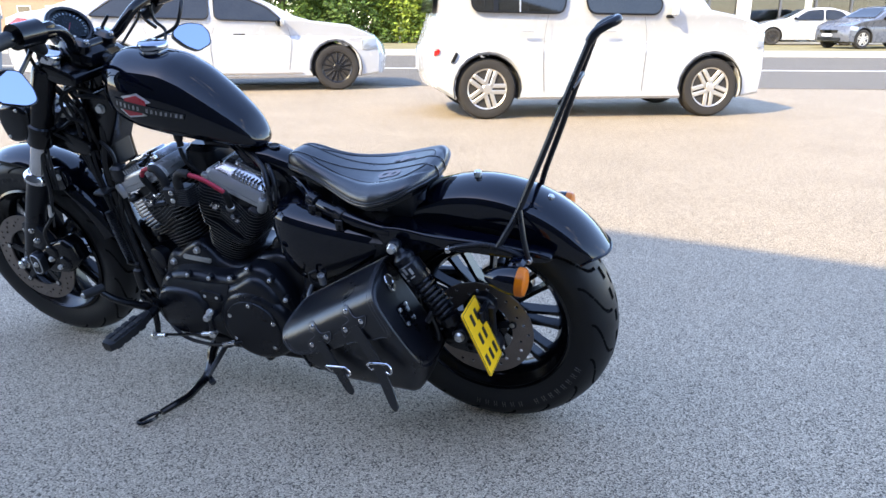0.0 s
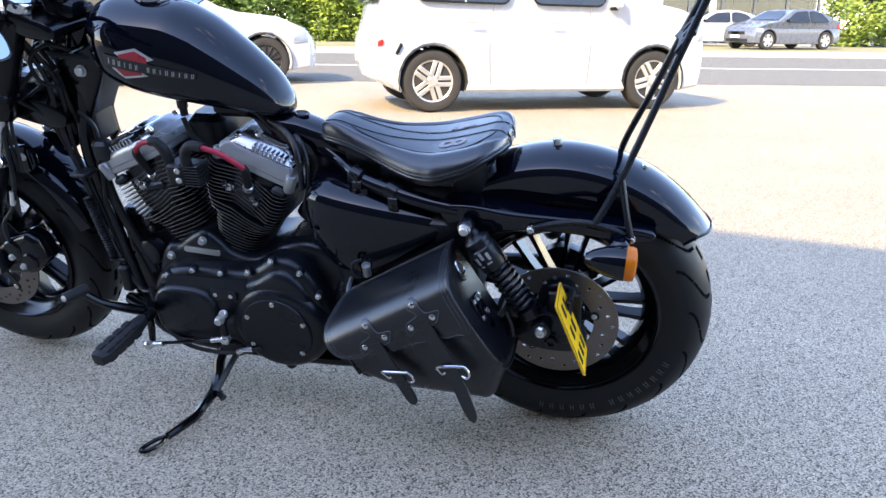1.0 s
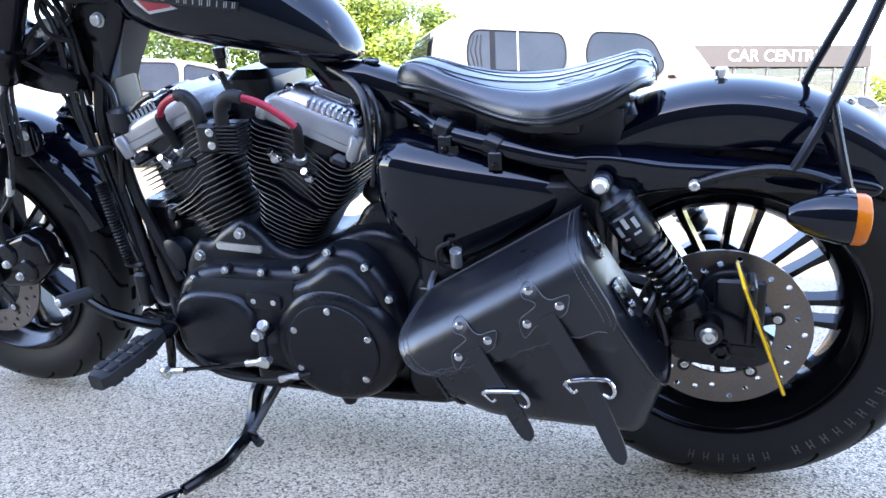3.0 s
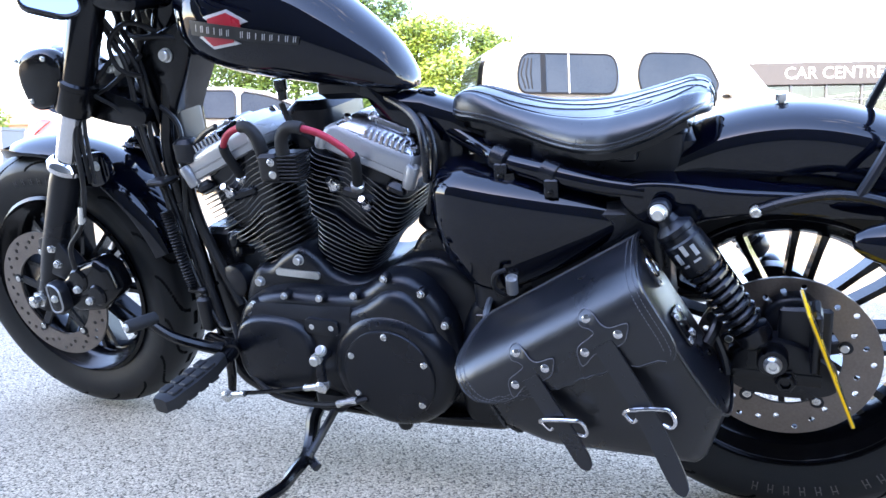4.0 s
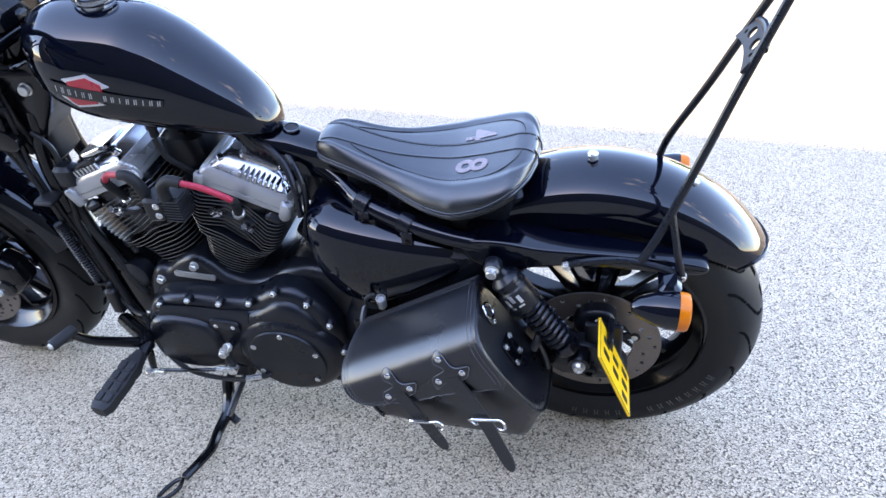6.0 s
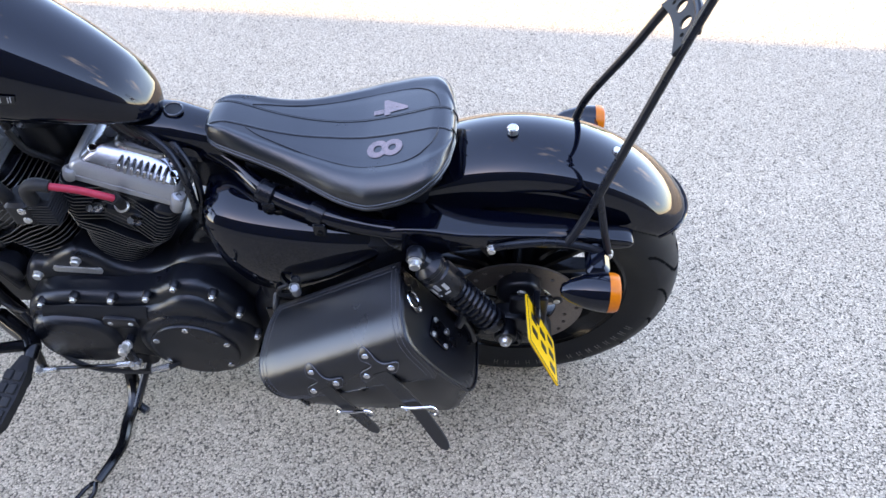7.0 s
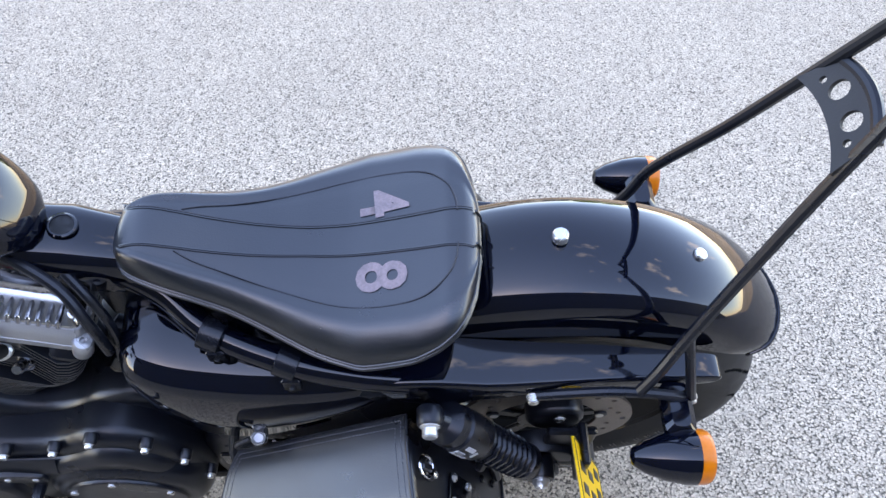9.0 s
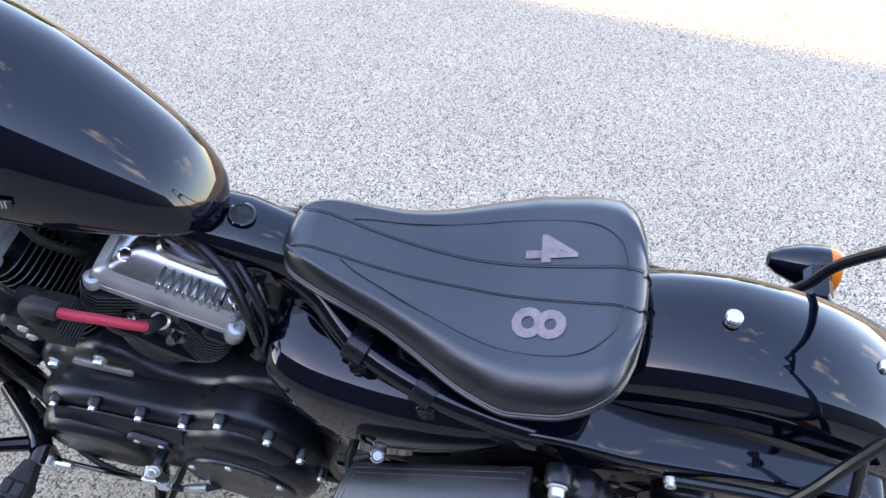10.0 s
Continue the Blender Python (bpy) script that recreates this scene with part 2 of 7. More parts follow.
def add_loft(bm, rings, caps=True, mat=0, wrap=True):
    vs = [[bm.verts.new(p) for p in r] for r in rings]
    k = len(rings[0])
    for a, b in zip(vs, vs[1:]):
        for i in range(k if wrap else k - 1):
            j = (i + 1) % k
            try:
                bm.faces.new((a[i], a[j], b[j], b[i])).material_index = mat
            except ValueError:
                pass
    if caps:
        for r in (vs[0], vs[-1]):
            try:
                bm.faces.new(r).material_index = mat
            except ValueError:
                pass
    return bm


def loft(rings, caps=True, wrap=True):
    return add_loft(bmesh.new(), rings, caps, 0, wrap)


def add_lathe(bm, profile, m=None, n=32, mat=0, caps=True):
    """Turns (radius, height) pairs about the z axis of m."""
    m = m or Matrix()
    rings = [[m @ Vector((r * math.cos(2 * math.pi * k / n), r * math.sin(2 * math.pi * k / n), h)) for k in range(n)] for r, h in profile]
    return add_loft(bm, rings, caps, mat)


def lathe(profile, m=None, n=32, caps=True):
    return add_lathe(bmesh.new(), profile, m, n, 0, caps)


def curve_points(pts, per=6):
    """A smooth line through the points."""
    p = [Vector(q) for q in pts]
    if len(p) < 3:
        return p
    out = []
    for i in range(len(p) - 1):
        a, b, c, d = p[max(i - 1, 0)], p[i], p[i + 1], p[min(i + 2, len(p) - 1)]
        for k in range(per):
            t = k / per
            out.append(0.5 * (2 * b + (c - a) * t + (2 * a - 5 * b + 4 * c - d) * t * t + (3 * b - a - 3 * c + d) * t ** 3))
    return out + [p[-1]]


def add_tube(bm, pts, r, n=10, per=6, mat=0, flat=1.0):
    line = curve_points(pts, per)
    rings, x = [], None
    for i, q in enumerate(line):
        d = (line[min(i + 1, len(line) - 1)] - line[max(i - 1, 0)]).normalized()
        if x is None:
            x = d.orthogonal().normalized()
        x = (x - d * x.dot(d)).normalized()
        y = d.cross(x)
        rr = r if not callable(r) else r(i / (len(line) - 1))
        rings.append([q + x * rr * math.cos(2 * math.pi * k / n) + y * rr * flat * math.sin(2 * math.pi * k / n) for k in range(n)])
    return add_loft(bm, rings, True, mat)


def tube(pts, r, n=10, per=6):
    return add_tube(bmesh.new(), pts, r, n, per)


def smooth_outline(pts, per=4):
    """A closed smooth outline through 2D points."""
    k, out = len(pts), []
    p = [Vector(q) for q in pts]
    for i in range(k):
        a, b, c, d = p[i - 1], p[i], p[(i + 1) % k], p[(i + 2) % k]
        for s in range(per):
            t = s / per
            out.append(0.5 * (2 * b + (c - a) * t + (2 * a - 5 * b + 4 * c - d) * t * t + (3 * b - a - 3 * c + d) * t ** 3))
    return [tuple(v) for v in out]


def round_outline(pts, r, seg=4):
    """A closed outline with its corners rounded."""
    k, out = len(pts), []
    for i in range(k):
        a, b, c = Vector(pts[i - 1]), Vector(pts[i]), Vector(pts[(i + 1) % k])
        u, v = (a - b), (c - b)
        q = min(r, u.length * 0.45, v.length * 0.45)
        s, e = b + u.normalized() * q, b + v.normalized() * q
        for j in range(seg + 1):
            t = j / seg
            out.append(tuple((1 - t) ** 2 * s + 2 * t * (1 - t) * b + t * t * e))
    return out


def offset_outline(outline, d):
    """Draws a closed 2D outline in by d."""
    area = sum(outline[i - 1][0] * outline[i][1] - outline[i][0] * outline[i - 1][1] for i in range(len(outline)))
    sign, out = (1 if area > 0 else -1), []
    for i in range(len(outline)):
        a, b, c = Vector(outline[i - 1]), Vector(outline[i]), Vector(outline[(i + 1) % len(outline)])
        t = c - a
        nrm = Vector((t.y, -t.x)).normalized() if t.length > 1e-9 else Vector((0, 0))
        out.append(tuple(b - nrm * d * sign))
    return out


def add_prism(bm, outline, y0, y1, inset=0.0, depth=0.0, steps=4, mat=0, both=False, place=None, pillow=False):
    """Extrudes an (x, z) outline from y0 to y1; its rim at y1 is rounded by inset and depth."""
    place = place or (lambda x, y, z: (x, y, z))
    s = 1 if y1 > y0 else -1
    rings = []
    if both and inset:
        for j in range(steps, 0, -1):
            a = math.pi / 2 * j / steps
            rings.append((inset * (1 - math.cos(a)), y0 + s * depth * (1 - math.sin(a))))
    else:
        rings.append((0.0, y0))
    if inset:
        for j in range(steps + 1):
            a = math.pi / 2 * j / steps
            rings.append((inset * (1 - math.cos(a)), y1 - s * depth * (1 - math.sin(a))))
    else:
        rings.append((0.0, y1))
    if pillow:
        cx, cz = sum(p[0] for p in outline) / len(outline), sum(p[1] for p in outline) / len(outline)
        mean = sum(math.hypot(p[0] - cx, p[1] - cz) for p in outline) / len(outline)
        return add_loft(bm, [[place(cx + (p[0] - cx) * (1 - d / mean), y, cz + (p[1] - cz) * (1 - d / mean)) for p in outline] for d, y in rings], True, mat)
    return add_loft(bm, [[place(p[0], y, p[1]) for p in (offset_outline(outline, d) if d else outline)] for d, y in rings], True, mat)


def prism(outline, y0, y1, inset=0.0, depth=0.0, steps=4, both=False, place=None, pillow=False):
    return add_prism(bmesh.new(), outline, y0, y1, inset, depth, steps, 0, both, place, pillow)


def add_box(bm, c, size, m=None, r=0.0, mat=0):
    """A box with rounded upright edges and chamfered rims."""
    m = m or Matrix()
    sx, sy, sz = (v / 2 for v in size)
    r = min(r, sx * 0.9, sy * 0.9, sz * 0.9)
    base = [(-sx, -sy), (sx, -sy), (sx, sy), (-sx, sy)]
    o = round_outline(base, r * 1.6, 3) if r else base
    levels = [(r, -sz), (0, -sz + r), (0, sz - r), (r, sz)] if r else [(0, -sz), (0, sz)]
    rings = []
    for d, z in levels:
        rings.append([m @ (Vector(c) + Vector((x * (sx - d) / sx, y * (sy - d) / sy, z))) for x, y in o])
    return add_loft(bm, rings, True, mat)


def box(c, size, m=None, r=0.0):
    return add_box(bmesh.new(), c, size, m, r)


def plate(outer, holes, thick, m):
    """A flat plate in the x, y plane of m, with holes cut through it."""
    bm = bmesh.new()
    edges = []
    for loop in (outer, *holes):
        vs = [bm.verts.new((*p, 0)) for p in loop]
        edges += [bm.edges.new((vs[i - 1], vs[i])) for i in range(len(vs))]
    bmesh.ops.triangle_fill(bm, use_beauty=True, edges=edges)
    got = bmesh.ops.extrude_face_region(bm, geom=bm.faces[:])
    for v in got["geom"]:
        if isinstance(v, bmesh.types.BMVert):
            v.co.z += thick
    bmesh.ops.transform(bm, matrix=m, verts=bm.verts[:])
    return bm


def circle(r, n=24, c=(0, 0), start=0.0):
    return [(c[0] + r * math.cos(start + 2 * math.pi * k / n), c[1] + r * math.sin(start + 2 * math.pi * k / n)) for k in range(n)]


def add_bolt(bm, p, d, r=0.006, h=0.006):
    """A socket-head bolt: a rounded head with a sunk hexagon, on a washer."""
    m = along(p, d)
    add_lathe(bm, [(r * 1.25, -h), (r * 1.25, 0), (r, 0.0002), (r, h * 0.8), (r * 0.85, h), (r * 0.5, h)], m, 14)
    return bm


def bolt(p, d, r=0.006, h=0.006):
    bm = add_bolt(bmesh.new(), p, d, r, h)
    add_lathe(bm, [(r * 0.5, h), (r * 0.5, h * 0.3)], along(p, d), 6)
    return bm


def lettering(name, text, size, m, mat, parent, depth=0.001, bold=0.0, drape=None):
    """Words in the built-in font, turned into a mesh."""
    cu = bpy.data.curves.new(name, "FONT")
    cu.body, cu.size, cu.extrude, cu.align_x, cu.align_y = text, size, depth, "CENTER", "CENTER"
    cu.resolution_u = 3
    cu.offset = bold
    tmp = new(name, cu)
    me = bpy.data.meshes.new_from_object(tmp.evaluated_get(bpy.context.evaluated_depsgraph_get()))
    bpy.data.objects.remove(tmp)
    me.transform(m)
    if drape:
        for v in me.vertices:
            v.co = drape(v.co)
    me.materials.clear()
    me.materials.append(mat)
    ob = new(name, me)
    ob.parent = parent
    return ob

# ---- setting: ground, road, verge, the building that shades the forecourt ----


def sheet(name, x0, x1, y0, y1, z, mat, nx=1, ny=1, label="", category=""):
    bm = bmesh.new()
    vs = [[bm.verts.new((x0 + (x1 - x0) * i / nx, y0 + (y1 - y0) * j / ny, z)) for i in range(nx + 1)] for j in range(ny + 1)]
    for j in range(ny):
        for i in range(nx):
            bm.faces.new((vs[j][i], vs[j][i + 1], vs[j + 1][i + 1], vs[j + 1][i]))
    return tagged(part(name, bm, mat), label, category, kind="structure")


sheet("ground", -400, 400, -400, 400, 0.0, ASPHALT, label="worn grey asphalt forecourt with pale stone chippings", category="ground")
ROAD_TURN = radians(-3.0)


def road_place(m=Matrix()):
    return Matrix.Rotation(ROAD_TURN, 4, "Z") @ m


def strip(name, y0, y1, z0, z1, mat, label, category, x0=-160, x1=160):
    """A long slab beside or on the road, running with it."""
    bm = bmesh.new()
    add_box(bm, ((x0 + x1) / 2, (y0 + y1) / 2, (z0 + z1) / 2), (x1 - x0, y1 - y0, z1 - z0), road_place())
    return tagged(part(name, bm, mat), label, category, kind="structure")


strip("road", 12.6, 23.6, -0.2, 0.008, ROAD, "dark asphalt main road beyond the forecourt", "road")
strip("trim_road_line", 17.1, 17.26, 0.0, 0.013, LINE, "white painted line along the road", "road marking")
strip("pavement", 24.0, 25.8, -0.2, 0.11, KERB, "pale concrete pavement along the far side of the road", "pavement")
strip("trim_kerb", 23.6, 24.0, -0.2, 0.12, KERB, "pale concrete kerb edging the road", "kerb")
strip("ground_verge", 25.8, 33.0, -0.2, 0.10, VERGE, "dry yellow-green grass verge behind the pavement", "verge")

# the tall dark building behind the viewer; its roof edge casts the straight shade line
EDGE_P, EDGE_D = Vector((1.30, 3.62, 0)), Vector((0.887, -0.462, 0)).normalized()
HIGH = 7.0
roof_p = EDGE_P - SUN_DIR * (HIGH / -SUN_DIR.z)
roof_p.z = 0
back_n = Vector((EDGE_D.y, -EDGE_D.x, 0)).normalized()
wall_m = Matrix.Translation(roof_p) @ Matrix((EDGE_D, -back_n, Vector((0, 0, 1)))).transposed().to_4x4()
shop = empty("shade_building", wall_m, "tall dark-clad building shading the forecourt", "building", kind="structure")
part("wall", box((13.5, -4.15, HIGH / 2), (38, 8.0, HIGH)), CLADDING, shop)
part("roof", box((13.5, -4.15, HIGH + 0.02), (38.0, 8.1, 0.08)), FASCIA, shop)

# ---- vehicles ----
from mathutils.geometry import tessellate_polygon


def side_outline_with_arches(profile, arches, floor_z):
    """Closes a car's (x, z) upper outline along the sill, with round cut-outs for the wheels."""
    out = list(profile)
    for ax, az, ar in sorted(arches, key=lambda a: -a[0]):
        a0 = math.asin((floor_z - az) / ar)
        for k in range(13):
            a = a0 + (math.pi - 2 * a0) * k / 12
            out.append((ax + ar * math.cos(a), az + ar * math.sin(a)))
    return out


def car(name, m, label, paint, profile, belt, roof_z, width, wheels, wheel_r, windows, alloy, spokes, tumble=0.16, bow=0.16, floor_z=0.2, lamps=(), group="", extra=None):
    """A car from its side outline: body shell bowed in plan and leaning in above the belt line, glass, wheels, lamps."""
    thing = empty(name, m, label, "car", group)
    arches = [(x, wheel_r, wheel_r * 1.14) for x in wheels]
    outline = side_outline_with_arches(profile, arches, floor_z)
    xs = [p[0] for p in profile]
    x_lo, x_hi, w = min(xs), max(xs), width / 2

    def place(x, y, z):
        u = (x - (x_lo + x_hi) / 2) / ((x_hi - x_lo) / 2)
        lean = max(0.0, (z - belt) / (roof_z - belt))
        yy = y * (1 - tumble * lean - 0.09 * abs(u) ** 6 - 0.03 * max(0.0, (0.55 - z)))
        xx = x - math.copysign(bow, u) * abs(u) ** 8 * (y / w) ** 2
        return (xx, yy, z)

    bm = bmesh.new()
    ys = [-w + 0.03, -w * 0.8, -w * 0.45, 0, w * 0.45, w * 0.8, w - 0.03]
    small = offset_outline(outline, 0.028)
    rings = [[place(px_, -w + 0.004, pz) for px_, pz in small]]
    rings += [[place(px_, y, pz) for px_, pz in outline] for y in ys]
    rings += [[place(px_, w - 0.004, pz) for px_, pz in small]]
    add_loft(bm, rings, False)
    vs = list(bm.verts)
    k = len(outline)
    for first in (vs[:k], vs[-k:]):
        for tri in tessellate_polygon([[Vector((px_, pz, 0)) for px_, pz in small]]):
            bm.faces.new([first[i] for i in tri])
    body = part("body", bm, paint, thing, sharp=28)
    part("underbody", box(((x_lo + x_hi) / 2, 0, floor_z + 0.18), (x_hi - x_lo - 1.0, width - 0.24, 0.34)), UNDER, thing)
    for outline_w, nm in windows:
        for s in (-1, 1):
            o = round_outline(outline_w, 0.09, 4)
            pane = bmesh.new()
            add_prism(pane, o, s * (w + 0.004), s * (w + 0.010), place=place)
            part(nm, pane, GLASSDARK, body)
            rim = bmesh.new()
            add_tube(rim, [place(px_, s * (w + 0.006), pz) for px_, pz in o + o[:1]], 0.011, 6, 1)
            part("window_seal", rim, PLASTIC, body)
    for nm, lo, hi, zz, mat in lamps:
        for s in (-1, 1):
            bm = bmesh.new()
            o = round_outline([(lo, zz[0]), (hi, zz[0] + 0.02), (hi, zz[1]), (lo, zz[1] - 0.02)], 0.04, 3)
            add_prism(bm, o, s * (w - 0.03), s * (w + 0.004), 0.01, 0.008, 2, place=place)
            part(nm, bm, mat, body)
    for x in wheels:
        for s in (-1, 1):
            ar = wheel_r * 1.135
            a0 = math.asin((floor_z + 0.02 - wheel_r) / ar)
            arc = [(x + ar * math.cos(a0 + (math.pi - 2 * a0) * k / 14), wheel_r + ar * math.sin(a0 + (math.pi - 2 * a0) * k / 14)) for k in range(15)]
            inner = [(x + (px_ - x) * 0.985, wheel_r + (pz - wheel_r) * 0.985) for px_, pz in arc]
            part("wheel_arch", loft([[(px_, s * (w - 0.012), pz) for px_, pz in arc + inner[::-1]], [(px_, s * (w - 0.40), pz) for px_, pz in arc + inner[::-1]]]), UNDER, body)
            hub = Matrix.Translation((x, s * (w - 0.03), wheel_r)) @ Matrix.Rotation(-math.pi / 2 * s, 4, "X") @ Matrix.Rotation(0.35 * x, 4, "Z")
            t = wheel_r
            tyre = lathe([(t * 0.66, -0.20), (t * 0.93, -0.20), (t, -0.17), (t, -0.04), (t * 0.93, -0.005), (t * 0.8, 0.005), (t * 0.67, -0.01), (t * 0.66, -0.02)], hub, 40)
            wheel = part("wheel", tyre, CARTYRE, thing)
            rim = lathe([(t * 0.675, -0.02), (t * 0.665, -0.002), (t * 0.62, -0.012), (t * 0.60, -0.10)], hub, 36, False)
            part("rim", rim, alloy, wheel)
            # Dark disc added behind the spokes to paint in the shade there.
            part("hub_shade_disc", lathe([(t * 0.60, -0.09), (t * 0.35, -0.085), (0.0, -0.085)], hub, 28), UNDER, wheel)
            sp = bmesh.new()
            for j in range(spokes):
                a = 2 * math.pi * j / spokes
                rot = hub @ Matrix.Rotation(a, 4, "Z")
                if spokes < 8:
                    for off in (-0.033, 0.033):
                        add_box(sp, (t * 0.36, off, -0.016), (t * 0.56, 0.046, 0.03), rot, 0.008)
                else:
                    add_box(sp, (t * 0.36, 0, -0.018), (t * 0.56, 0.016, 0.026), rot, 0.004)
            add_lathe(sp, [(0.0, 0.002), (0.045, 0.0), (0.06, -0.012), (0.06, -0.06)], hub, 16)
            part("spokes", sp, alloy, wheel)
    if extra:
        extra(thing, body, w, place)
    return thing


GLASSDARK = material("dark_car_glass", (0.018, 0.019, 0.019), 0.03, vary=0.8, big=1.6, rvary=0.01, spec=0.6)


def hatch_details(thing, body, w, place):
    """Door seams, handles, door mirror, sill shade and bumper lines of the tall hatchback."""
    for s in (-1, 1):
        for nm, pts in (("door_seam", [(0.62, 0.30), (0.60, 0.8), (0.64, 1.10)]), ("door_seam", [(1.72, 0.30), (1.74, 0.8), (1.70, 1.08)])):
            part(nm, tube([place(a, s * (w + 0.001), b) for a, b in pts], 0.0025, 6), SEAMGREY, body)
        for x in (0.42, 1.32):
            part("door_handle", box(place(x, s * (w + 0.006), 0.93), (0.15, 0.018, 0.022), None, 0.008), CARWHITE, body)
        mirror = part("door_mirror", box((2.02, s * (w + 0.035), 1.15), (0.07, 0.10, 0.16), None, 0.03), CARWHITE, body)
        part("mirror_base", box((1.99, s * (w - 0.01), 1.08), (0.09, 0.07, 0.035), None, 0.01), PLASTIC, mirror)
        part("side_trim", prism(round_outline([(-0.43, 0.60), (-0.39, 0.60), (-0.335, 0.70), (-0.365, 0.715)], 0.02), s * (w - 0.03), s * (w + 0.003), place=place), PLASTIC, body)
        part("window_pillar", loft([[place(x, s * (w + e), z) for x, e in ((0.045, 0.004), (0.045, 0.014), (0.095, 0.014), (0.095, 0.004))] for z in (1.12, 1.52)]), PLASTIC, body)
        part("window_divider", loft([[place(x, s * (w + e), z) for x, e in ((0.322, 0.004), (0.322, 0.015), (0.338, 0.015), (0.338, 0.004))] for z in (1.12, 1.515)]), ALLOY, body)
        for k in range(3):
            part("vent_rib", tube([place(-0.16 + 0.05 * k + 0.02 * abs(q - 2) * (1 - k / 3), s * (w + 0.011), 1.17 + 0.075 * q) for q in range(5)], 0.006, 6), PLASTIC, body)
    rear = bmesh.new()
    add_loft(rear, [[(-0.578, y, 1.12) for y in (-0.62, -0.3, 0, 0.3, 0.62)], [(-0.545, y, 1.40) for y in (-0.62, -0.3, 0, 0.3, 0.62)], [(-0.50, y, 1.52) for y in (-0.58, -0.3, 0, 0.3, 0.58)]], False, 0, False)
    part("rear_screen", rear, GLASSDARK, body)
    part("roof_aerial", tube([(1.62, 0, 1.60), (1.60, 0, 2.55)], 0.006, 6), PLASTIC, body)
    screen = bmesh.new()
    add_loft(screen, [[(2.16, y, 1.52) for y in (-0.55, -0.3, 0, 0.3, 0.55)] + [(2.46, y, 1.14) for y in (0.68, 0.35, 0, -0.35, -0.68)]] * 1, True)
    part("windscreen", screen, GLASSDARK, body)


HATCH = [(-0.62, 0.34), (-0.70, 0.50), (-0.69, 0.72), (-0.60, 0.95), (-0.55, 1.10), (-0.52, 1.40), (-0.46, 1.56), (-0.34, 1.63), (0.4, 1.66), (1.3, 1.645), (1.9, 1.60),
         (2.12, 1.54), (2.30, 1.34), (2.46, 1.15), (2.80, 1.09), (3.06, 1.02), (3.20, 0.90), (3.25, 0.70), (3.26, 0.45), (3.20, 0.25)]
CUBE_YAW = math.atan2(8.745 - 8.36, 2.945 - 0.317)
cube_m = Matrix.Translation((0.317, 8.36, 0)) @ Matrix.Rotation(CUBE_YAW, 4, "Z") @ Matrix.Translation((0, 0.80, 0))
car("tall_hatchback", cube_m, "boxy white hatchback with rounded side windows parked on the forecourt", CARWHITE, HATCH, 1.08, 1.66, 1.70, (0.0, 2.53), 0.325,
    [([(-0.18, 1.13), (0.80, 1.11), (0.84, 1.30), (0.80, 1.50), (-0.14, 1.52), (-0.20, 1.33)], "rear_side_window"),
     ([(1.08, 1.11), (1.84, 1.10), (1.90, 1.20), (1.78, 1.44), (1.62, 1.51), (1.12, 1.52), (1.04, 1.32)], "front_side_window")],
    ALLOY, 5, 0.10, 0.10, 0.21, [("tail_lamp", -0.66, -0.57, (0.67, 0.75), REDLENS), ("headlamp", 3.08, 3.20, (0.74, 0.92), GLASSY)], extra=hatch_details)


def saloon_details(thing, body, w, place):
    for s in (-1, 1):
        for pts in ([(1.35, 0.32), (1.33, 0.7), (1.40, 0.93)], [(2.45, 0.32), (2.50, 0.7), (2.46, 0.93)], [(0.55, 0.6), (0.42, 0.93)]):
            part("door_seam", tube([place(a, s * (w + 0.001), b) for a, b in pts], 0.0025, 6), SEAMGREY, body)
        for x in (0.75, 1.75):
            part("door_handle", box(place(x, s * (w + 0.006), 0.83), (0.18, 0.02, 0.022), None, 0.008), CHROME, body)
        mirror = part("door_mirror", box((2.34, s * (w + 0.05), 1.00), (0.12, 0.16, 0.11), None, 0.03), GLOSSB, body, "dark door mirror")
        part("mirror_cap", box((2.37, s * (w + 0.05), 1.00), (0.08, 0.166, 0.116), None, 0.03), ALLOY, mirror)
        part("sill_trim", box((1.5, s * (w - 0.006), 0.27), (2.3, 0.02, 0.03), None, 0.006), ALLOY, body)
        lamp_o = round_outline([(-1.57, 0.78), (-1.52, 0.97), (-1.32, 1.06), (-1.14, 1.04), (-1.28, 0.95), (-1.42, 0.88)], 0.03, 3)
        part("tail_lamp", prism(lamp_o, s * (w - 0.03), s * (w + 0.012), 0.01, 0.008, 2, place=place), REDLENS, body, "red swept tail lamp")
        trim = [(-0.34, 1.075), (0.08, 1.365), (0.6, 1.45), (1.4, 1.45), (1.82, 1.37), (2.18, 1.22), (2.40, 1.005)]
        part("window_trim", tube([place(a, s * (w + 0.006), b) for a, b in trim], 0.010, 6, 3), CHROME, body, "bright window trim")


SALOON = [(-1.52, 0.32), (-1.60, 0.55), (-1.60, 0.85), (-1.54, 1.06), (-1.30, 1.13), (-0.95, 1.17), (-0.45, 1.34), (0.0, 1.44), (0.6, 1.50), (1.3, 1.50), (1.8, 1.43), (2.2, 1.28),
          (2.55, 1.10), (2.8, 1.03), (3.4, 0.97), (3.84, 0.82), (4.01, 0.66), (4.06, 0.48), (4.01, 0.25)]
merc_front = Vector((-1.87, 11.87, 0))
merc_m = Matrix.Translation(merc_front) @ Matrix.Rotation(radians(14), 4, "Z") @ Matrix.Translation((-3.17, 0.90, 0))
SALOON_WINDOWS = [([(-0.32, 1.085), (1.33, 1.045), (1.33, 1.44), (0.6, 1.44), (0.1, 1.36)], "rear_side_window"), ([(1.41, 1.045), (2.38, 1.015), (2.16, 1.22), (1.8, 1.36), (1.41, 1.43)], "front_side_window")]
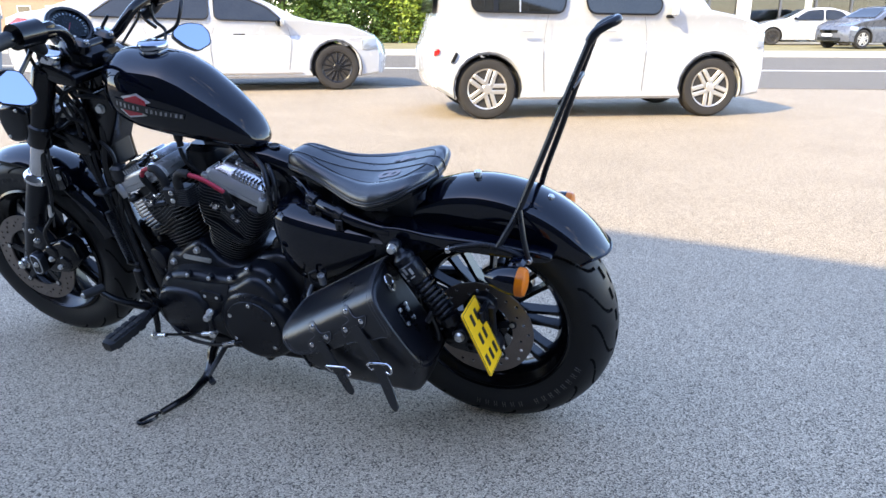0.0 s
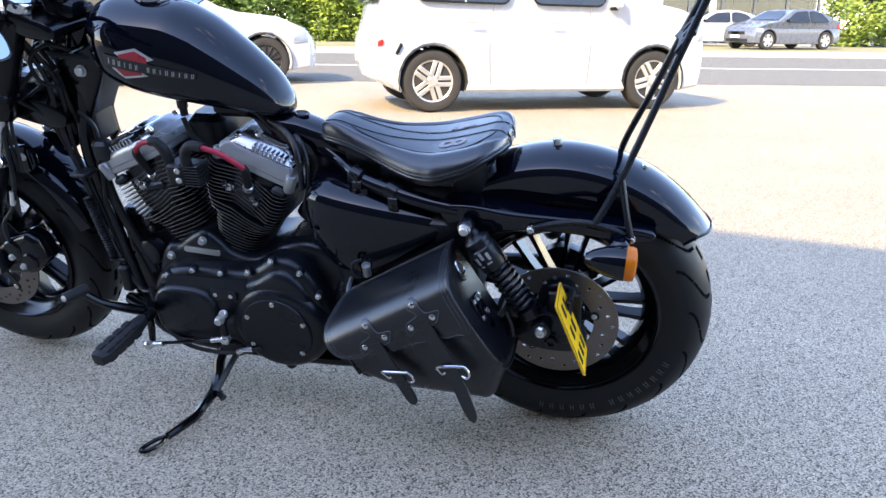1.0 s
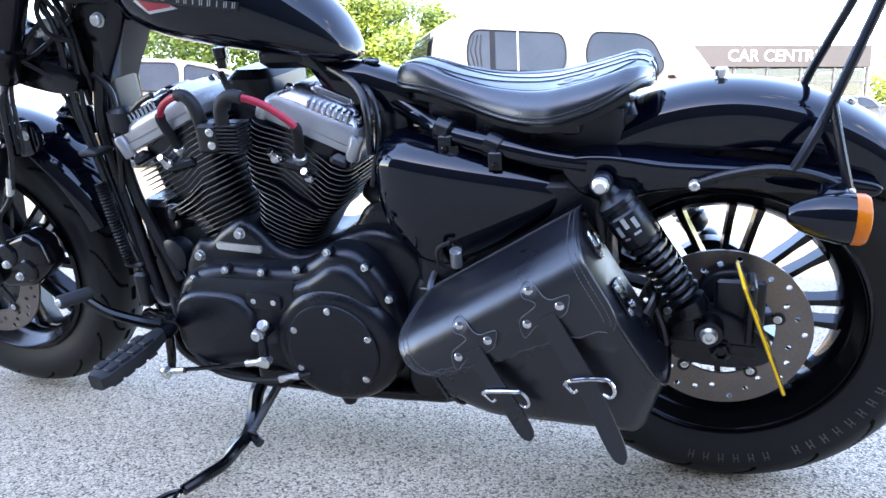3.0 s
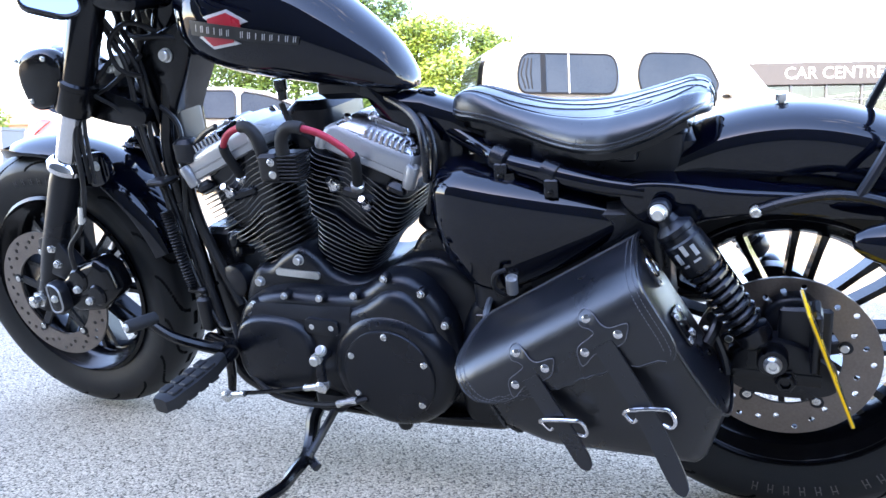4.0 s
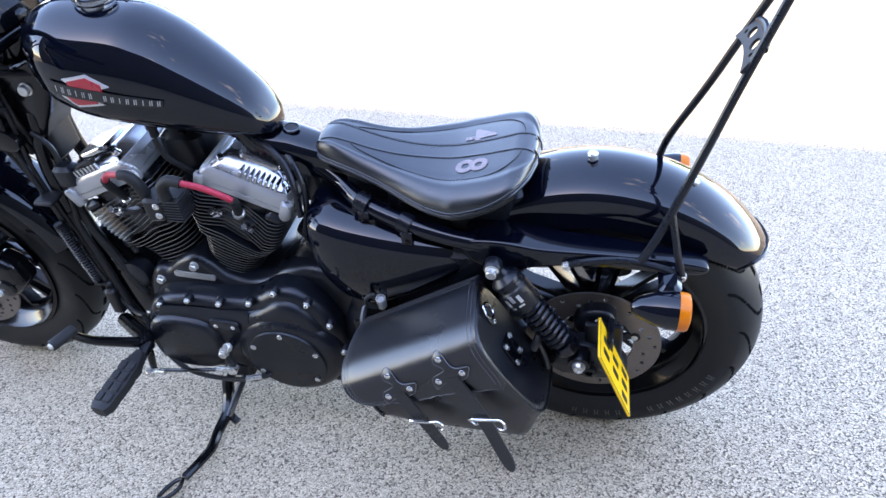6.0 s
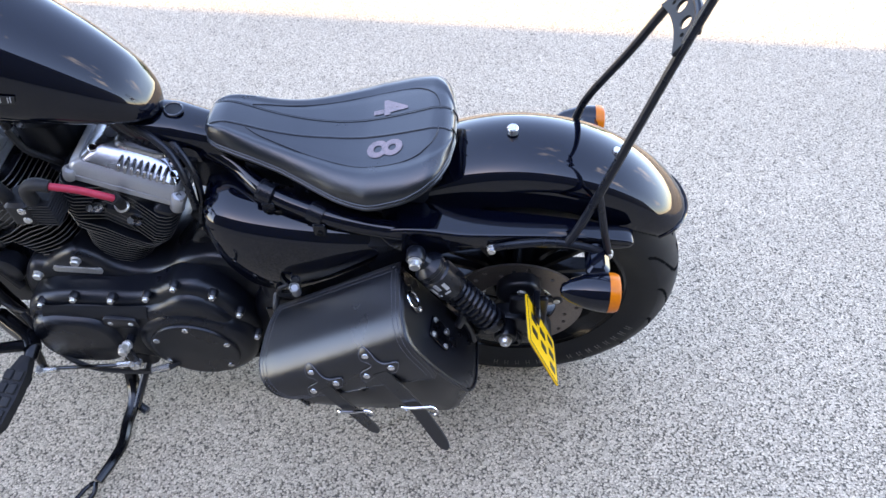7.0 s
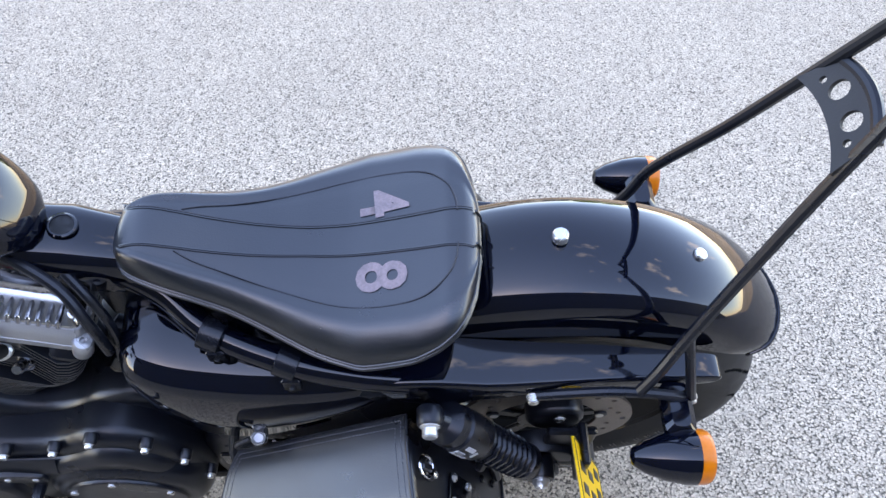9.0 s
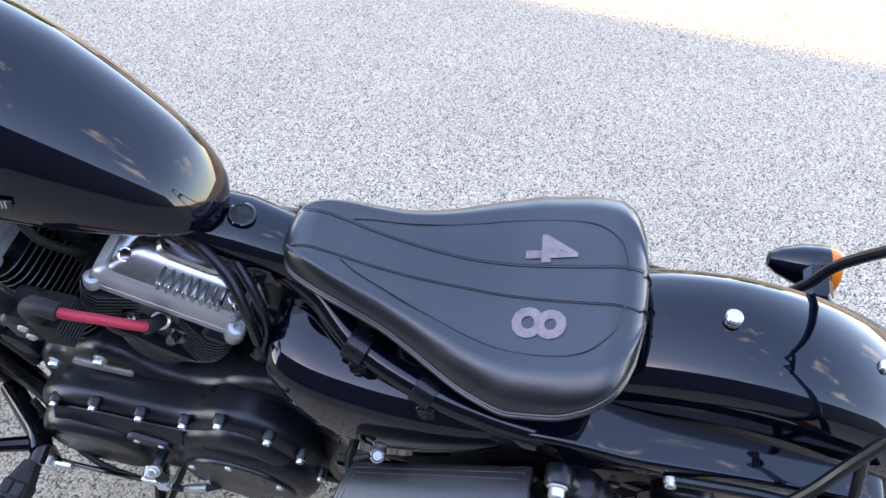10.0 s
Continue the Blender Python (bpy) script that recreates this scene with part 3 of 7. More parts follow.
car("white_saloon", merc_m, "large white saloon with black wheels parked behind the motorcycle", CARWHITE, SALOON, 1.03, 1.50, 1.86, (0.0, 3.17), 0.345,
    SALOON_WINDOWS, DARKALLOY, 14, 0.22, 0.22, 0.2, [("headlamp", 3.62, 3.96, (0.60, 0.78), GLASSY)], extra=saloon_details)

SMALL = [(-0.85, 0.3), (-0.93, 0.5), (-0.92, 0.75), (-0.80, 1.02), (-0.4, 1.08), (0.1, 1.30), (0.6, 1.43), (1.1, 1.45), (1.6, 1.38), (2.05, 1.14), (2.35, 1.0), (2.9, 0.92), (3.35, 0.78),
         (3.5, 0.62), (3.52, 0.45), (3.46, 0.25)]


def small_details(thing, body, w, place):
    """Windscreen, grille, air intake, blank plate and door mirrors of the cars by the showroom."""
    across = [-0.64 + 1.28 * k / 8 for k in range(9)]
    screen = bmesh.new()
    add_loft(screen, [[place(x + 0.008, y * q, z + 0.016) for y in across] for x, z, q in ((1.66, 1.365, 0.95), (1.85, 1.262, 1.02), (2.05, 1.145, 1.10), (2.24, 1.055, 1.15))], False, 0, False)
    part("windscreen", screen, GLASSDARK, body)
    for nm, mat, half, x, z0, z1 in (("grille", GLOSSB, 0.46, 3.525, 0.54, 0.64), ("air_intake", PLASTIC, 0.60, 3.525, 0.28, 0.38), ("blank_plate", WHITEPRINT, 0.25, 3.540, 0.42, 0.51)):
        ys = [-half + 2 * half * k / 6 for k in range(7)]
        part(nm, loft([[place(x - 0.03, y, z) for y in ys] + [place(x + 0.012, y, z) for y in ys[::-1]] for z in (z0, z1)]), mat, body)
    for s in (-1, 1):
        part("door_mirror", box((1.98, s * (w + 0.05), 1.03), (0.11, 0.16, 0.11), None, 0.03), GLOSSB, body)
        part("door_seam", tube([place(a, s * (w + 0.001), b) for a, b in ((0.90, 0.30), (0.87, 0.65), (0.89, 0.96))], 0.003, 6), SEAMGREY, body)


SMALL_WINDOWS = [([(-0.05, 1.0), (0.85, 0.98), (0.85, 1.36), (0.55, 1.36), (0.25, 1.28)], "rear_side_window"), ([(0.92, 0.98), (1.95, 0.97), (1.85, 1.10), (1.5, 1.32), (0.92, 1.37)], "front_side_window")]
far_m = Matrix.Translation((15.05, 28.6, 0.1)) @ Matrix.Rotation(radians(196), 4, "Z") @ Matrix.Translation((-1.35, 0, 0))
car("grey_saloon", far_m, "silver-blue saloon parked on the verge in front of the showroom", CARSILVER, SMALL, 0.97, 1.45, 1.8, (0.0, 2.75), 0.33,
    SMALL_WINDOWS, ALLOY, 5, 0.22, 0.2, 0.2, [("tail_lamp", -0.9, -0.6, (0.75, 0.92), REDLENS), ("headlamp", 3.05, 3.4, (0.60, 0.76), GLASSY)], extra=small_details)
far_w = Matrix.Translation((14.1, 32.3, 0.1)) @ Matrix.Rotation(radians(170), 4, "Z") @ Matrix.Translation((-1.3, 0, 0))
car("white_coupe", far_w, "white car parked close to the showroom glass", CARWHITE, SMALL, 0.97, 1.45, 1.8, (0.0, 2.75), 0.33,
    SMALL_WINDOWS, DARKALLOY, 10, 0.25, 0.2, 0.2, [("tail_lamp", -0.9, -0.6, (0.75, 0.92), REDLENS), ("headlamp", 3.05, 3.4, (0.60, 0.76), GLASSY)], extra=small_details)

# ---- the showroom across the road ----
show = empty("showroom", Matrix.Translation((0, 34.5, 0.05)), "single-storey glass car showroom with a charcoal sign band", "building")
X0, X1, DEEP, BAND0, BAND1 = 9.2, 20.0, 11.0, 2.95, 3.9
part("sign_band", box(((X0 + X1) / 2, 0.1, (BAND0 + BAND1) / 2), (X1 - X0, 0.35, BAND1 - BAND0), None, 0.02), FASCIA, show)
part("side_band", box((X1 - 0.17, DEEP / 2 + 0.3, (BAND0 + BAND1) / 2), (0.35, DEEP, BAND1 - BAND0 - 0.004), None, 0.02), FASCIA, show)
part("roof", box(((X0 + X1) / 2 - 0.02, DEEP / 2 + 0.3, BAND1 - 0.15), (X1 - X0 - 0.5, DEEP - 0.2, 0.2)), FASCIA, show)
part("floor_slab", box(((X0 + X1) / 2, DEEP / 2, 0.06), (X1 - X0 - 0.4, DEEP, 0.1)), SHOPFLOOR, show)
part("back_wall", box(((X0 + X1) / 2, DEEP + 0.1, BAND1 / 2), (X1 - X0 - 0.8, 0.2, BAND1 - 0.4)), PALEWALL, show)
part("side_wall", box((X0 + 0.1, DEEP / 2, BAND1 / 2), (0.2, DEEP, BAND1 - 0.4)), PALEWALL, show)
part("white_pillar", box((12.25, 0.02, BAND0 / 2), (0.55, 0.3, BAND0)), PALEWALL, show)
for k in range(8):
    x = X0 + 0.05 + (X1 - X0 - 0.1) * k / 7
    part("mullion", box((x, 0.1, BAND0 / 2), (0.09, 0.14, BAND0)), FRAMEGREY, show)
    if k < 7:
        w7 = (X1 - X0 - 0.1) / 7
        part("pane", box((x + w7 / 2, 0.1, BAND0 / 2), (w7 - 0.09, 0.012, BAND0 - 0.1)), SHOPGLASS, show)
part("transom", box(((X0 + X1) / 2, 0.07, 2.32), (X1 - X0, 0.1, 0.07)), FRAMEGREY, show)
for k in range(6):
    y = 0.4 + 10.2 * k / 5
    part("mullion", box((X1 - 0.1, y, BAND0 / 2), (0.14, 0.09, BAND0)), FRAMEGREY, show)
    if k < 5:
        part("pane", box((X1 - 0.1, y + 1.02, BAND0 / 2), (0.012, 1.95, BAND0 - 0.1)), SHOPGLASS, show)
lettering("sign_lettering", "CAR CENTRE", 0.72, Matrix.Translation((15.6, -0.085, (BAND0 + BAND1) / 2)) @ Matrix.Rotation(math.pi / 2, 4, "X"), WHITEPRINT, show, 0.01)
part("side_sign", box((X1 + 0.01, 4.2, (BAND0 + BAND1) / 2), (0.02, 3.0, 0.3)), WHITEPRINT, show, "white lettering too small to read")

house = empty("far_house", Matrix.Translation((-41.0, 76, 0)), "distant tan brick house with a brown tiled roof", "house")
part("wall", box((0, 0, 1.6), (9, 7, 3.2)), BRICK, house)
part("roof", loft([[(-4.9, -3.9, 3.2), (4.9, -3.9, 3.2), (4.9, 3.9, 3.2), (-4.9, 3.9, 3.2)], [(-3.6, -0.1, 5.6), (3.6, -0.1, 5.6), (3.6, 0.1, 5.6), (-3.6, 0.1, 5.6)]]), ROOFTILE, house)
for x in (-2.6, 0.2, 2.9):
    win = part("window", box((x, -3.52, 1.7), (1.3, 0.06, 1.2)), PALEWALL, house)
    part("pane", box((x, -3.56, 1.7), (1.1, 0.03, 1.0)), GLASSDARK, win)

# ---- planting ----


def leaves(bm, centre, radii, count, size, rnd):
    """Small leaf blades scattered through an uneven clump."""
    cx, cy, cz = centre
    for _ in range(count):
        d = Vector((rnd.gauss(0, 1), rnd.gauss(0, 1), rnd.gauss(0, 1))).normalized()
        q = rnd.random() ** 0.45
        p = Vector((cx + d.x * radii[0] * q, cy + d.y * radii[1] * q, cz + d.z * radii[2] * q))
        s = size * rnd.uniform(0.6, 1.5)
        a = Vector((rnd.gauss(0, 1), rnd.gauss(0, 1), rnd.gauss(0, 0.7))).normalized()
        b = a.orthogonal().normalized() * 0.5
        vs = [bm.verts.new(p + v * s) for v in (-a, b, a, -b)]
        bm.faces.new(vs)


def tree(name, x, y, h, w, seed, mat, label):
    rnd = random.Random(seed)
    t = empty(name, Matrix.Translation((x, y, 0)), label, "tree")
    bm = bmesh.new()
    add_tube(bm, [(0, 0, 0), (0.05, 0.03, h * 0.35), (-0.05, 0, h * 0.8)], lambda u: 0.16 * h / 6 * (1.1 - u), 9)
    for k in range(7):
        a, z = k * 2.4, h * (0.25 + 0.07 * k)
        add_tube(bm, [(0, 0, z), (0.35 * w * math.cos(a), 0.35 * w * math.sin(a), z + 0.5), (0.7 * w * math.cos(a), 0.7 * w * math.sin(a), z + 1.1)], lambda u: 0.05 * (1.1 - u), 6)
    part("trunk", bm, BARK, t)
    bm = bmesh.new()
    for k in range(44):
        z = h * rnd.uniform(0.03, 0.97)
        spread = w * math.sin(math.pi * min(0.84, 0.25 + 0.65 * z / h)) * rnd.uniform(0.35, 0.95)
        a = rnd.uniform(0, 2 * math.pi)
        leaves(bm, (spread * math.cos(a), spread * math.sin(a), z), (w * 0.40, w * 0.40, h * 0.11), 330, 0.10, rnd)
    tagged(part("crown", bm, mat, t), kind="stuff")
    return t


for k, (x, y, h, w) in enumerate([(-8.6, 37.5, 8.6, 2.3), (-6.2, 38.0, 8.4, 2.3), (-4.2, 38.0, 7.8, 2.3), (-11.3, 38.5, 9.0, 2.5), (-14.2, 39.5, 8.2, 2.4), (5.2, 45, 5.2, 2.2)]):
    tree("tree", x, y, h, w, 11 + k, LEAF, "dense dark green tree in the row across the road")
tree("tree", -2.7, 38.0, 7.0, 2.0, 33, LEAFY, "bright yellow-green tree across the road")
tree("tree", -1.0, 37.0, 6.5, 2.2, 31, LEAFY, "bright yellow-green tree across the road")
tree("tree", 1.0, 38.4, 6.2, 1.9, 32, LEAFY, "bright yellow-green tree across the road")
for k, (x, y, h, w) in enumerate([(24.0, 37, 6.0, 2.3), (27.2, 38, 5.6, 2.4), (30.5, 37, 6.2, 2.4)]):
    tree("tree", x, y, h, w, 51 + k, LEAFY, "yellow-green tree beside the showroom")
bm = bmesh.new()
rnd = random.Random(5)
for k in range(46):
    leaves(bm, (-17 + k * 0.42, 36.4 + rnd.uniform(-0.3, 0.3), rnd.uniform(0.4, 1.7)), (0.6, 0.6, 0.7), 90, 0.09, rnd)
tagged(part("hedge", bm, LEAF), "clipped dark green hedge behind the verge", "hedge", kind="stuff")

planter = empty("planter", Matrix.Translation((-10.2, 16.2, 0)), "tall grey planter with a small green shrub", "planter")
part("pot", loft([[(sx * a, sy * a, z) for sx, sy in ((-1, -1), (1, -1), (1, 1), (-1, 1))] for a, z in ((0.30, 0), (0.40, 1.05), (0.42, 1.06), (0.42, 1.12), (0.37, 1.12), (0.36, 1.0))]), GALV, planter)
bm = bmesh.new()
leaves(bm, (0, 0, 1.35), (0.35, 0.35, 0.32), 260, 0.05, random.Random(8))
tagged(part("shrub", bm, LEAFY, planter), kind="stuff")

# ---- the motorcycle ----
LEANING = Matrix.Translation((0.170, 1.983, 0.0)) @ pose(0, 0, 0, 0, 0, -20.5) @ pose(0, 0, 0, 13.0, 0, 0)
bike = empty("motorcycle", LEANING, "black low-slung cruiser motorcycle leaning on its side stand in the shade", "motorcycle")
REAR, FRONT = Vector((-0.017, 0, 0.325)), Vector((-1.534, 0, 0.333))


def super_ring(x, w, z0, z1, e=2.6, n=28, low=0.42, top=None):
    """A rounded cross-section across the bike at x, widest at the share low of its height."""
    zc = z0 + (z1 - z0) * low
    out = []
    for k in range(n):
        a = 2 * math.pi * k / n
        c, s = math.cos(a), math.sin(a)
        p = top if top and s > 0 else e
        y = w * math.copysign(abs(c) ** (2 / p), c)
        z = math.copysign(abs(s) ** (2 / p), s)
        out.append((x, y, zc + z * ((z1 - zc) if z > 0 else (zc - z0))))
    return out


def lerp_rows(rows, x):
    """Smooth values between the rows, which begin with their place x."""
    x = min(max(x, rows[0][0]), rows[-1][0])
    i = max(k for k in range(len(rows) - 1) if rows[k][0] <= x)
    p, q = rows[i], rows[i + 1]
    h = q[0] - p[0]
    t = (x - p[0]) / h
    out = []
    for c in range(1, len(p)):
        slope = (q[c] - p[c]) / h

        def edge(k):
            if k == 0 or k == len(rows) - 1:
                return slope
            l, r = (rows[k][c] - rows[k - 1][c]) / (rows[k][0] - rows[k - 1][0]), (rows[k + 1][c] - rows[k][c]) / (rows[k + 1][0] - rows[k][0])
            return 0.0 if l * r <= 0 else 2 * l * r / (l + r)
        m0, m1 = edge(i) * h, edge(i + 1) * h
        out.append((2 * t ** 3 - 3 * t * t + 1) * p[c] + (t ** 3 - 2 * t * t + t) * m0 + (3 * t * t - 2 * t ** 3) * q[c] + (t ** 3 - t * t) * m1)
    return out


def tyre_mesh(R, half, rim_r, groove):
    """A tyre about the y axis with cut tread grooves; groove(angle, across) gives the cut depth in metres."""
    n, bm = 840, bmesh.new()
    prof = []
    for j in range(61):
        s = -1 + 2 * j / 60
        a = s * math.radians(78)
        y = half * math.sin(a) / math.sin(math.radians(78))
        r = R - (half * 0.80) * (1 - math.cos(a))
        prof.append((r, y, s))
    side = []
    for s in (-1, 1):
        side.append([(prof[0][0] - 0.018, s * half * 0.995, 9), (rim_r + 0.028, s * half * 0.93, 9), (rim_r + 0.008, s * half * 0.80, 9), (rim_r - 0.004, s * half * 0.74, 9)])
    line = side[0][::-1] + prof + side[1]
    rings = []
    for r, y, s in line:
        rings.append([Vector(((r - (groove(2 * math.pi * k / n, s) if s < 5 else 0)) * math.cos(2 * math.pi * k / n), y, (r - (groove(2 * math.pi * k / n, s) if s < 5 else 0)) * math.sin(2 * math.pi * k / n))) for k in range(n)])
    add_loft(bm, rings, False)
    bm.verts.index_update()
    # Cut faces take the darker copy, so groove shade lies in the colour.
    cut = [s < 5 and groove(2 * math.pi * k / n, s) > 0 for r, y, s in line for k in range(n)]
    for f in bm.faces:
        if any(cut[v.index] for v in f.verts):
            f.material_index = 1
    return bm


def tread(angle, s):
    """Slanted lightning grooves to both sides of a zigzag centre groove."""
    reps = 17
    u = (angle / (2 * math.pi) * reps) % 1.0
    cut = 0.0
    if 0.28 < abs(s) < 0.97:
        bent = 1.25 * (abs(s) - 0.30) + 0.12 * math.sin(9 * abs(s))
        off = (u - bent - (0.0 if s > 0 else 0.5)) % 1.0
        if off < 0.050:
            cut = 0.005
    zig = 0.12 * (1 if (u * 2) % 1.0 < 0.5 else -1)
    if abs(s - zig) < 0.05 or abs(s + zig * 0.5 - 0.42) < 0.03:
        cut = 0.004
    return cut


ACROSS = Matrix.Rotation(math.pi / 2, 4, "X")      # z axis to -y, the near side


def wheel(name, c, R, half, label):
    """A cast wheel with nine split spokes, its tyre and its drilled brake disc."""
    m = Matrix.Translation(c) @ ACROSS
    rim_r = 0.214
    bm = bmesh.new()
    add_lathe(bm, [(rim_r, -0.062), (rim_r + 0.007, -0.058), (rim_r + 0.004, -0.048), (rim_r - 0.014, -0.04), (rim_r - 0.030, -0.012), (rim_r - 0.030, 0.012), (rim_r - 0.014, 0.04),
                   (rim_r + 0.004, 0.048), (rim_r + 0.007, 0.058), (rim_r, 0.062), (rim_r - 0.006, 0.05), (rim_r - 0.02, 0.04), (rim_r - 0.036, 0.014), (rim_r - 0.036, -0.014), (rim_r - 0.02, -0.04), (rim_r - 0.006, -0.05), (rim_r, -0.062)], m, 64, 0, False)
    w = part(name, bm, GLOSSB, bike, label)
    t = tyre_mesh(R, half, rim_r, tread)
    bmesh.ops.transform(t, matrix=Matrix.Translation(c), verts=t.verts[:])
    part("tyre", t, RUBBER, w, "black tyre with cut slanted tread", sharp=25, mats=(GROOVE,))
    part("hub", lathe([(0.0, -0.07), (0.05, -0.07), (0.055, -0.06), (0.045, -0.04), (0.042, 0.04), (0.06, 0.055), (0.06, 0.068), (0.0, 0.07)], m, 28), GLOSSB, w)
    sp = None
    for k in range(9):
        for side in (-1, 1):
            a = 2 * math.pi * k / 9
            bm = bmesh.new()
            rings = []
            for r, off, hw, dp in ((0.04, side * 0.0110, 0.0080, 0.022), (0.09, side * 0.0150, 0.0064, 0.017), (0.15, side * 0.0190, 0.0062, 0.0145), (0.184, side * 0.0215, 0.0085, 0.016)):
                rings.append([(r, off - hw, -dp), (r, off + hw, -dp), (r, off + hw * 0.75, dp), (r, off - hw * 0.75, dp)])
            add_loft(bm, rings, True)
            bmesh.ops.transform(bm, matrix=m @ Matrix.Rotation(a, 4, "Z"), verts=bm.verts[:])
            part("spoke", bm, GLOSSB, w)
    return w


rear_wheel = wheel("rear_wheel", REAR, 0.323, 0.075, "black cast split-spoke rear wheel")
front_wheel = wheel("front_wheel", FRONT, 0.322, 0.066, "black cast split-spoke front wheel")


def brake_disc(c, y, R, inner, parent, holes):
    m = Matrix.Translation((c.x, y, c.z)) @ ACROSS
    hs = []
    for k in range(holes):
        a = 2 * math.pi * k / holes
        r = R - 0.012 - 0.009 * (k % 3)
        hs.append(circle(0.0045, 10, (r * math.cos(a), r * math.sin(a))))
    d = part("brake_disc", plate(circle(R, 96), [circle(inner, 64)] + hs, 0.005, m), DISC, parent, "drilled steel brake disc", sharp=20)
    bm = bmesh.new()
    for k in range(5):
        rot = m @ Matrix.Rotation(2 * math.pi * k / 5 + 0.3, 4, "Z")
        add_box(bm, (inner * 0.72, 0.0, 0.0), (inner * 0.66, 0.02, 0.006), rot, 0.002)
        add_lathe(bm, [(0.010, 0.0), (0.010, 0.008), (0.006, 0.009), (0.0, 0.009)], rot @ Matrix.Translation((inner + 0.006, 0, 0)), 14)
    add_lathe(bm, [(0.0, -0.004), (inner * 0.52, -0.004), (inner * 0.52, 0.005), (0.0, 0.006)], m, 32)
    part("disc_carrier", bm, SATIN, parent)
    for k in range(5):
        a = 2 * math.pi * k / 5 + 0.3
        part("rotor_button", bolt(m @ Vector(((inner + 0.004) * math.cos(a), (inner + 0.004) * math.sin(a), 0.006)), (0, -1, 0), 0.0065, 0.004), STEEL, parent)
    return d


brake_disc(REAR, -0.088, 0.133, 0.080, rear_wheel, 27)
brake_disc(FRONT, -0.094, 0.150, 0.100, front_wheel, 45)


def sidewall_bars(c, R, y, start, stop, count, parent, size=0.012):
    """Raised sidewall marking, as plain bars."""
    for k in range(count):
        if k == 6:
            continue
        a = start + (stop - start) * k / (count - 1)
        rot = Matrix.Translation((c.x, y, c.z)) @ ACROSS @ Matrix.Rotation(a, 4, "Z")
        bars = bmesh.new()
        for dx, dy, lx, ly in ((0, -0.30, 1.35, 0.14), (0, 0.30, 1.35, 0.14), (0.1 * (k % 3), 0, 0.14, 0.5)):
            add_box(bars, (R + dx * size, dy * size, 0), (size * lx, size * ly, 0.002), rot)
        part("sidewall_bar", bars, GREYPRINT, parent)


# rear tyre marking sits on the lower rear sidewall, the front one on the upper
sidewall_bars(REAR, 0.2575, -0.0742, radians(-97), radians(-22), 15, rear_wheel, 0.0115)
sidewall_bars(FRONT, 0.2575, -0.0655, radians(104), radians(76), 6, front_wheel, 0.0110)

# ---- fuel tank ----
# x, half width, underside z, top z
TANK = [(-1.066, 0.0286, 0.9, 0.95), (-1.055, 0.0649, 0.86, 0.972), (-1.03, 0.0926, 0.835, 0.986), (-0.99, 0.1108, 0.812, 0.994), (-0.93, 0.1184, 0.792, 0.989), (-0.86, 0.1156, 0.778, 0.979), (-0.8, 0.106, 0.768, 0.952), (-0.74, 0.0917, 0.758, 0.908), (-0.69, 0.0754, 0.752, 0.864), (-0.65, 0.0573, 0.747, 0.822), (-0.628, 0.0382, 0.745, 0.786), (-0.618, 0.0153, 0.748, 0.766)]
rings = []
for k in range(53):
    x = TANK[0][0] + (TANK[-1][0] - TANK[0][0]) * k / 52
    w_, z0_, z1_ = lerp_rows(TANK, x)
    rings.append(super_ring(x, w_, z0_, z1_, 3.1, 60, 0.40, 2.25))
tank = part("fuel_tank", loft(rings), PAINT, bike, "gloss black peanut fuel tank", sharp=60)
cap_m = along((-0.917, 0.0, 0.986), (0.10, 0, 1))
part("filler_cap", lathe([(0.034, -0.012), (0.034, 0.005), (0.0375, 0.0065), (0.0385, 0.009), (0.0385, 0.018), (0.0365, 0.0215), (0.032, 0.0232), (0.0, 0.0250)], cap_m, 44), CAPCHROME, tank, "chrome filler cap")


def on_tank(x, z, lift=0.0015):
    """A place on the near flank of the tank."""
    w_, z0_, z1_ = lerp_rows(TANK, x)
    zc = z0_ + (z1_ - z0_) * 0.40
    q = min(1.0, abs((z - zc) / ((z1_ - zc) if z > zc else (zc - z0_))))
    e = 2.25 if z > zc else 3.1
    return Vector((x, -(w_ * (1 - q ** e) ** (1 / e) + lift), z))


def flank_patch(outline, lift, thick=0.0012, n=10):
    """A thin badge layer that follows the flank: an (x, z) outline filled in rows."""
    bm = bmesh.new()
    cx = sum(p[0] for p in outline) / len(outline)
    cz = sum(p[1] for p in outline) / len(outline)
    rings = []
    for q in (1.0, 0.75, 0.5, 0.25, 0.02):
        rings.append([on_tank(cx + (x - cx) * q, cz + (z - cz) * q, lift + thick) for x, z in outline])
    rings.insert(0, [on_tank(x, z, lift - 0.001) for x, z in outline])
    return add_loft(bm, rings, True)


def fine(outline, per=6):
    out = []
    for i in range(len(outline)):
        a, b = Vector(outline[i - 1]), Vector(outline[i])
        out += [tuple(a.lerp(b, k / per)) for k in range(per)]
    return out


UP = [(-0.953, 0.8985), (-0.904, 0.9065), (-0.864, 0.884), (-0.879, 0.8805), (-0.946, 0.8925)]
DOWN = [(-0.968, 0.8655), (-0.940, 0.8435), (-0.883, 0.8495), (-0.896, 0.8565), (-0.959, 0.8695)]
badge = part("badge", flank_patch(fine(UP), 0.001), SILVER, tank, "red six-sided badge with a silver rim and a dark banner")
part("badge_rim", flank_patch(fine(DOWN), 0.001), SILVER, badge)
part("badge_enamel", flank_patch(fine([(-0.942, 0.876), (-0.943, 0.8945), (-0.9045, 0.9015), (-0.879, 0.888), (-0.879, 0.866)]), 0.0024), REDENAMEL, badge, "red enamel")
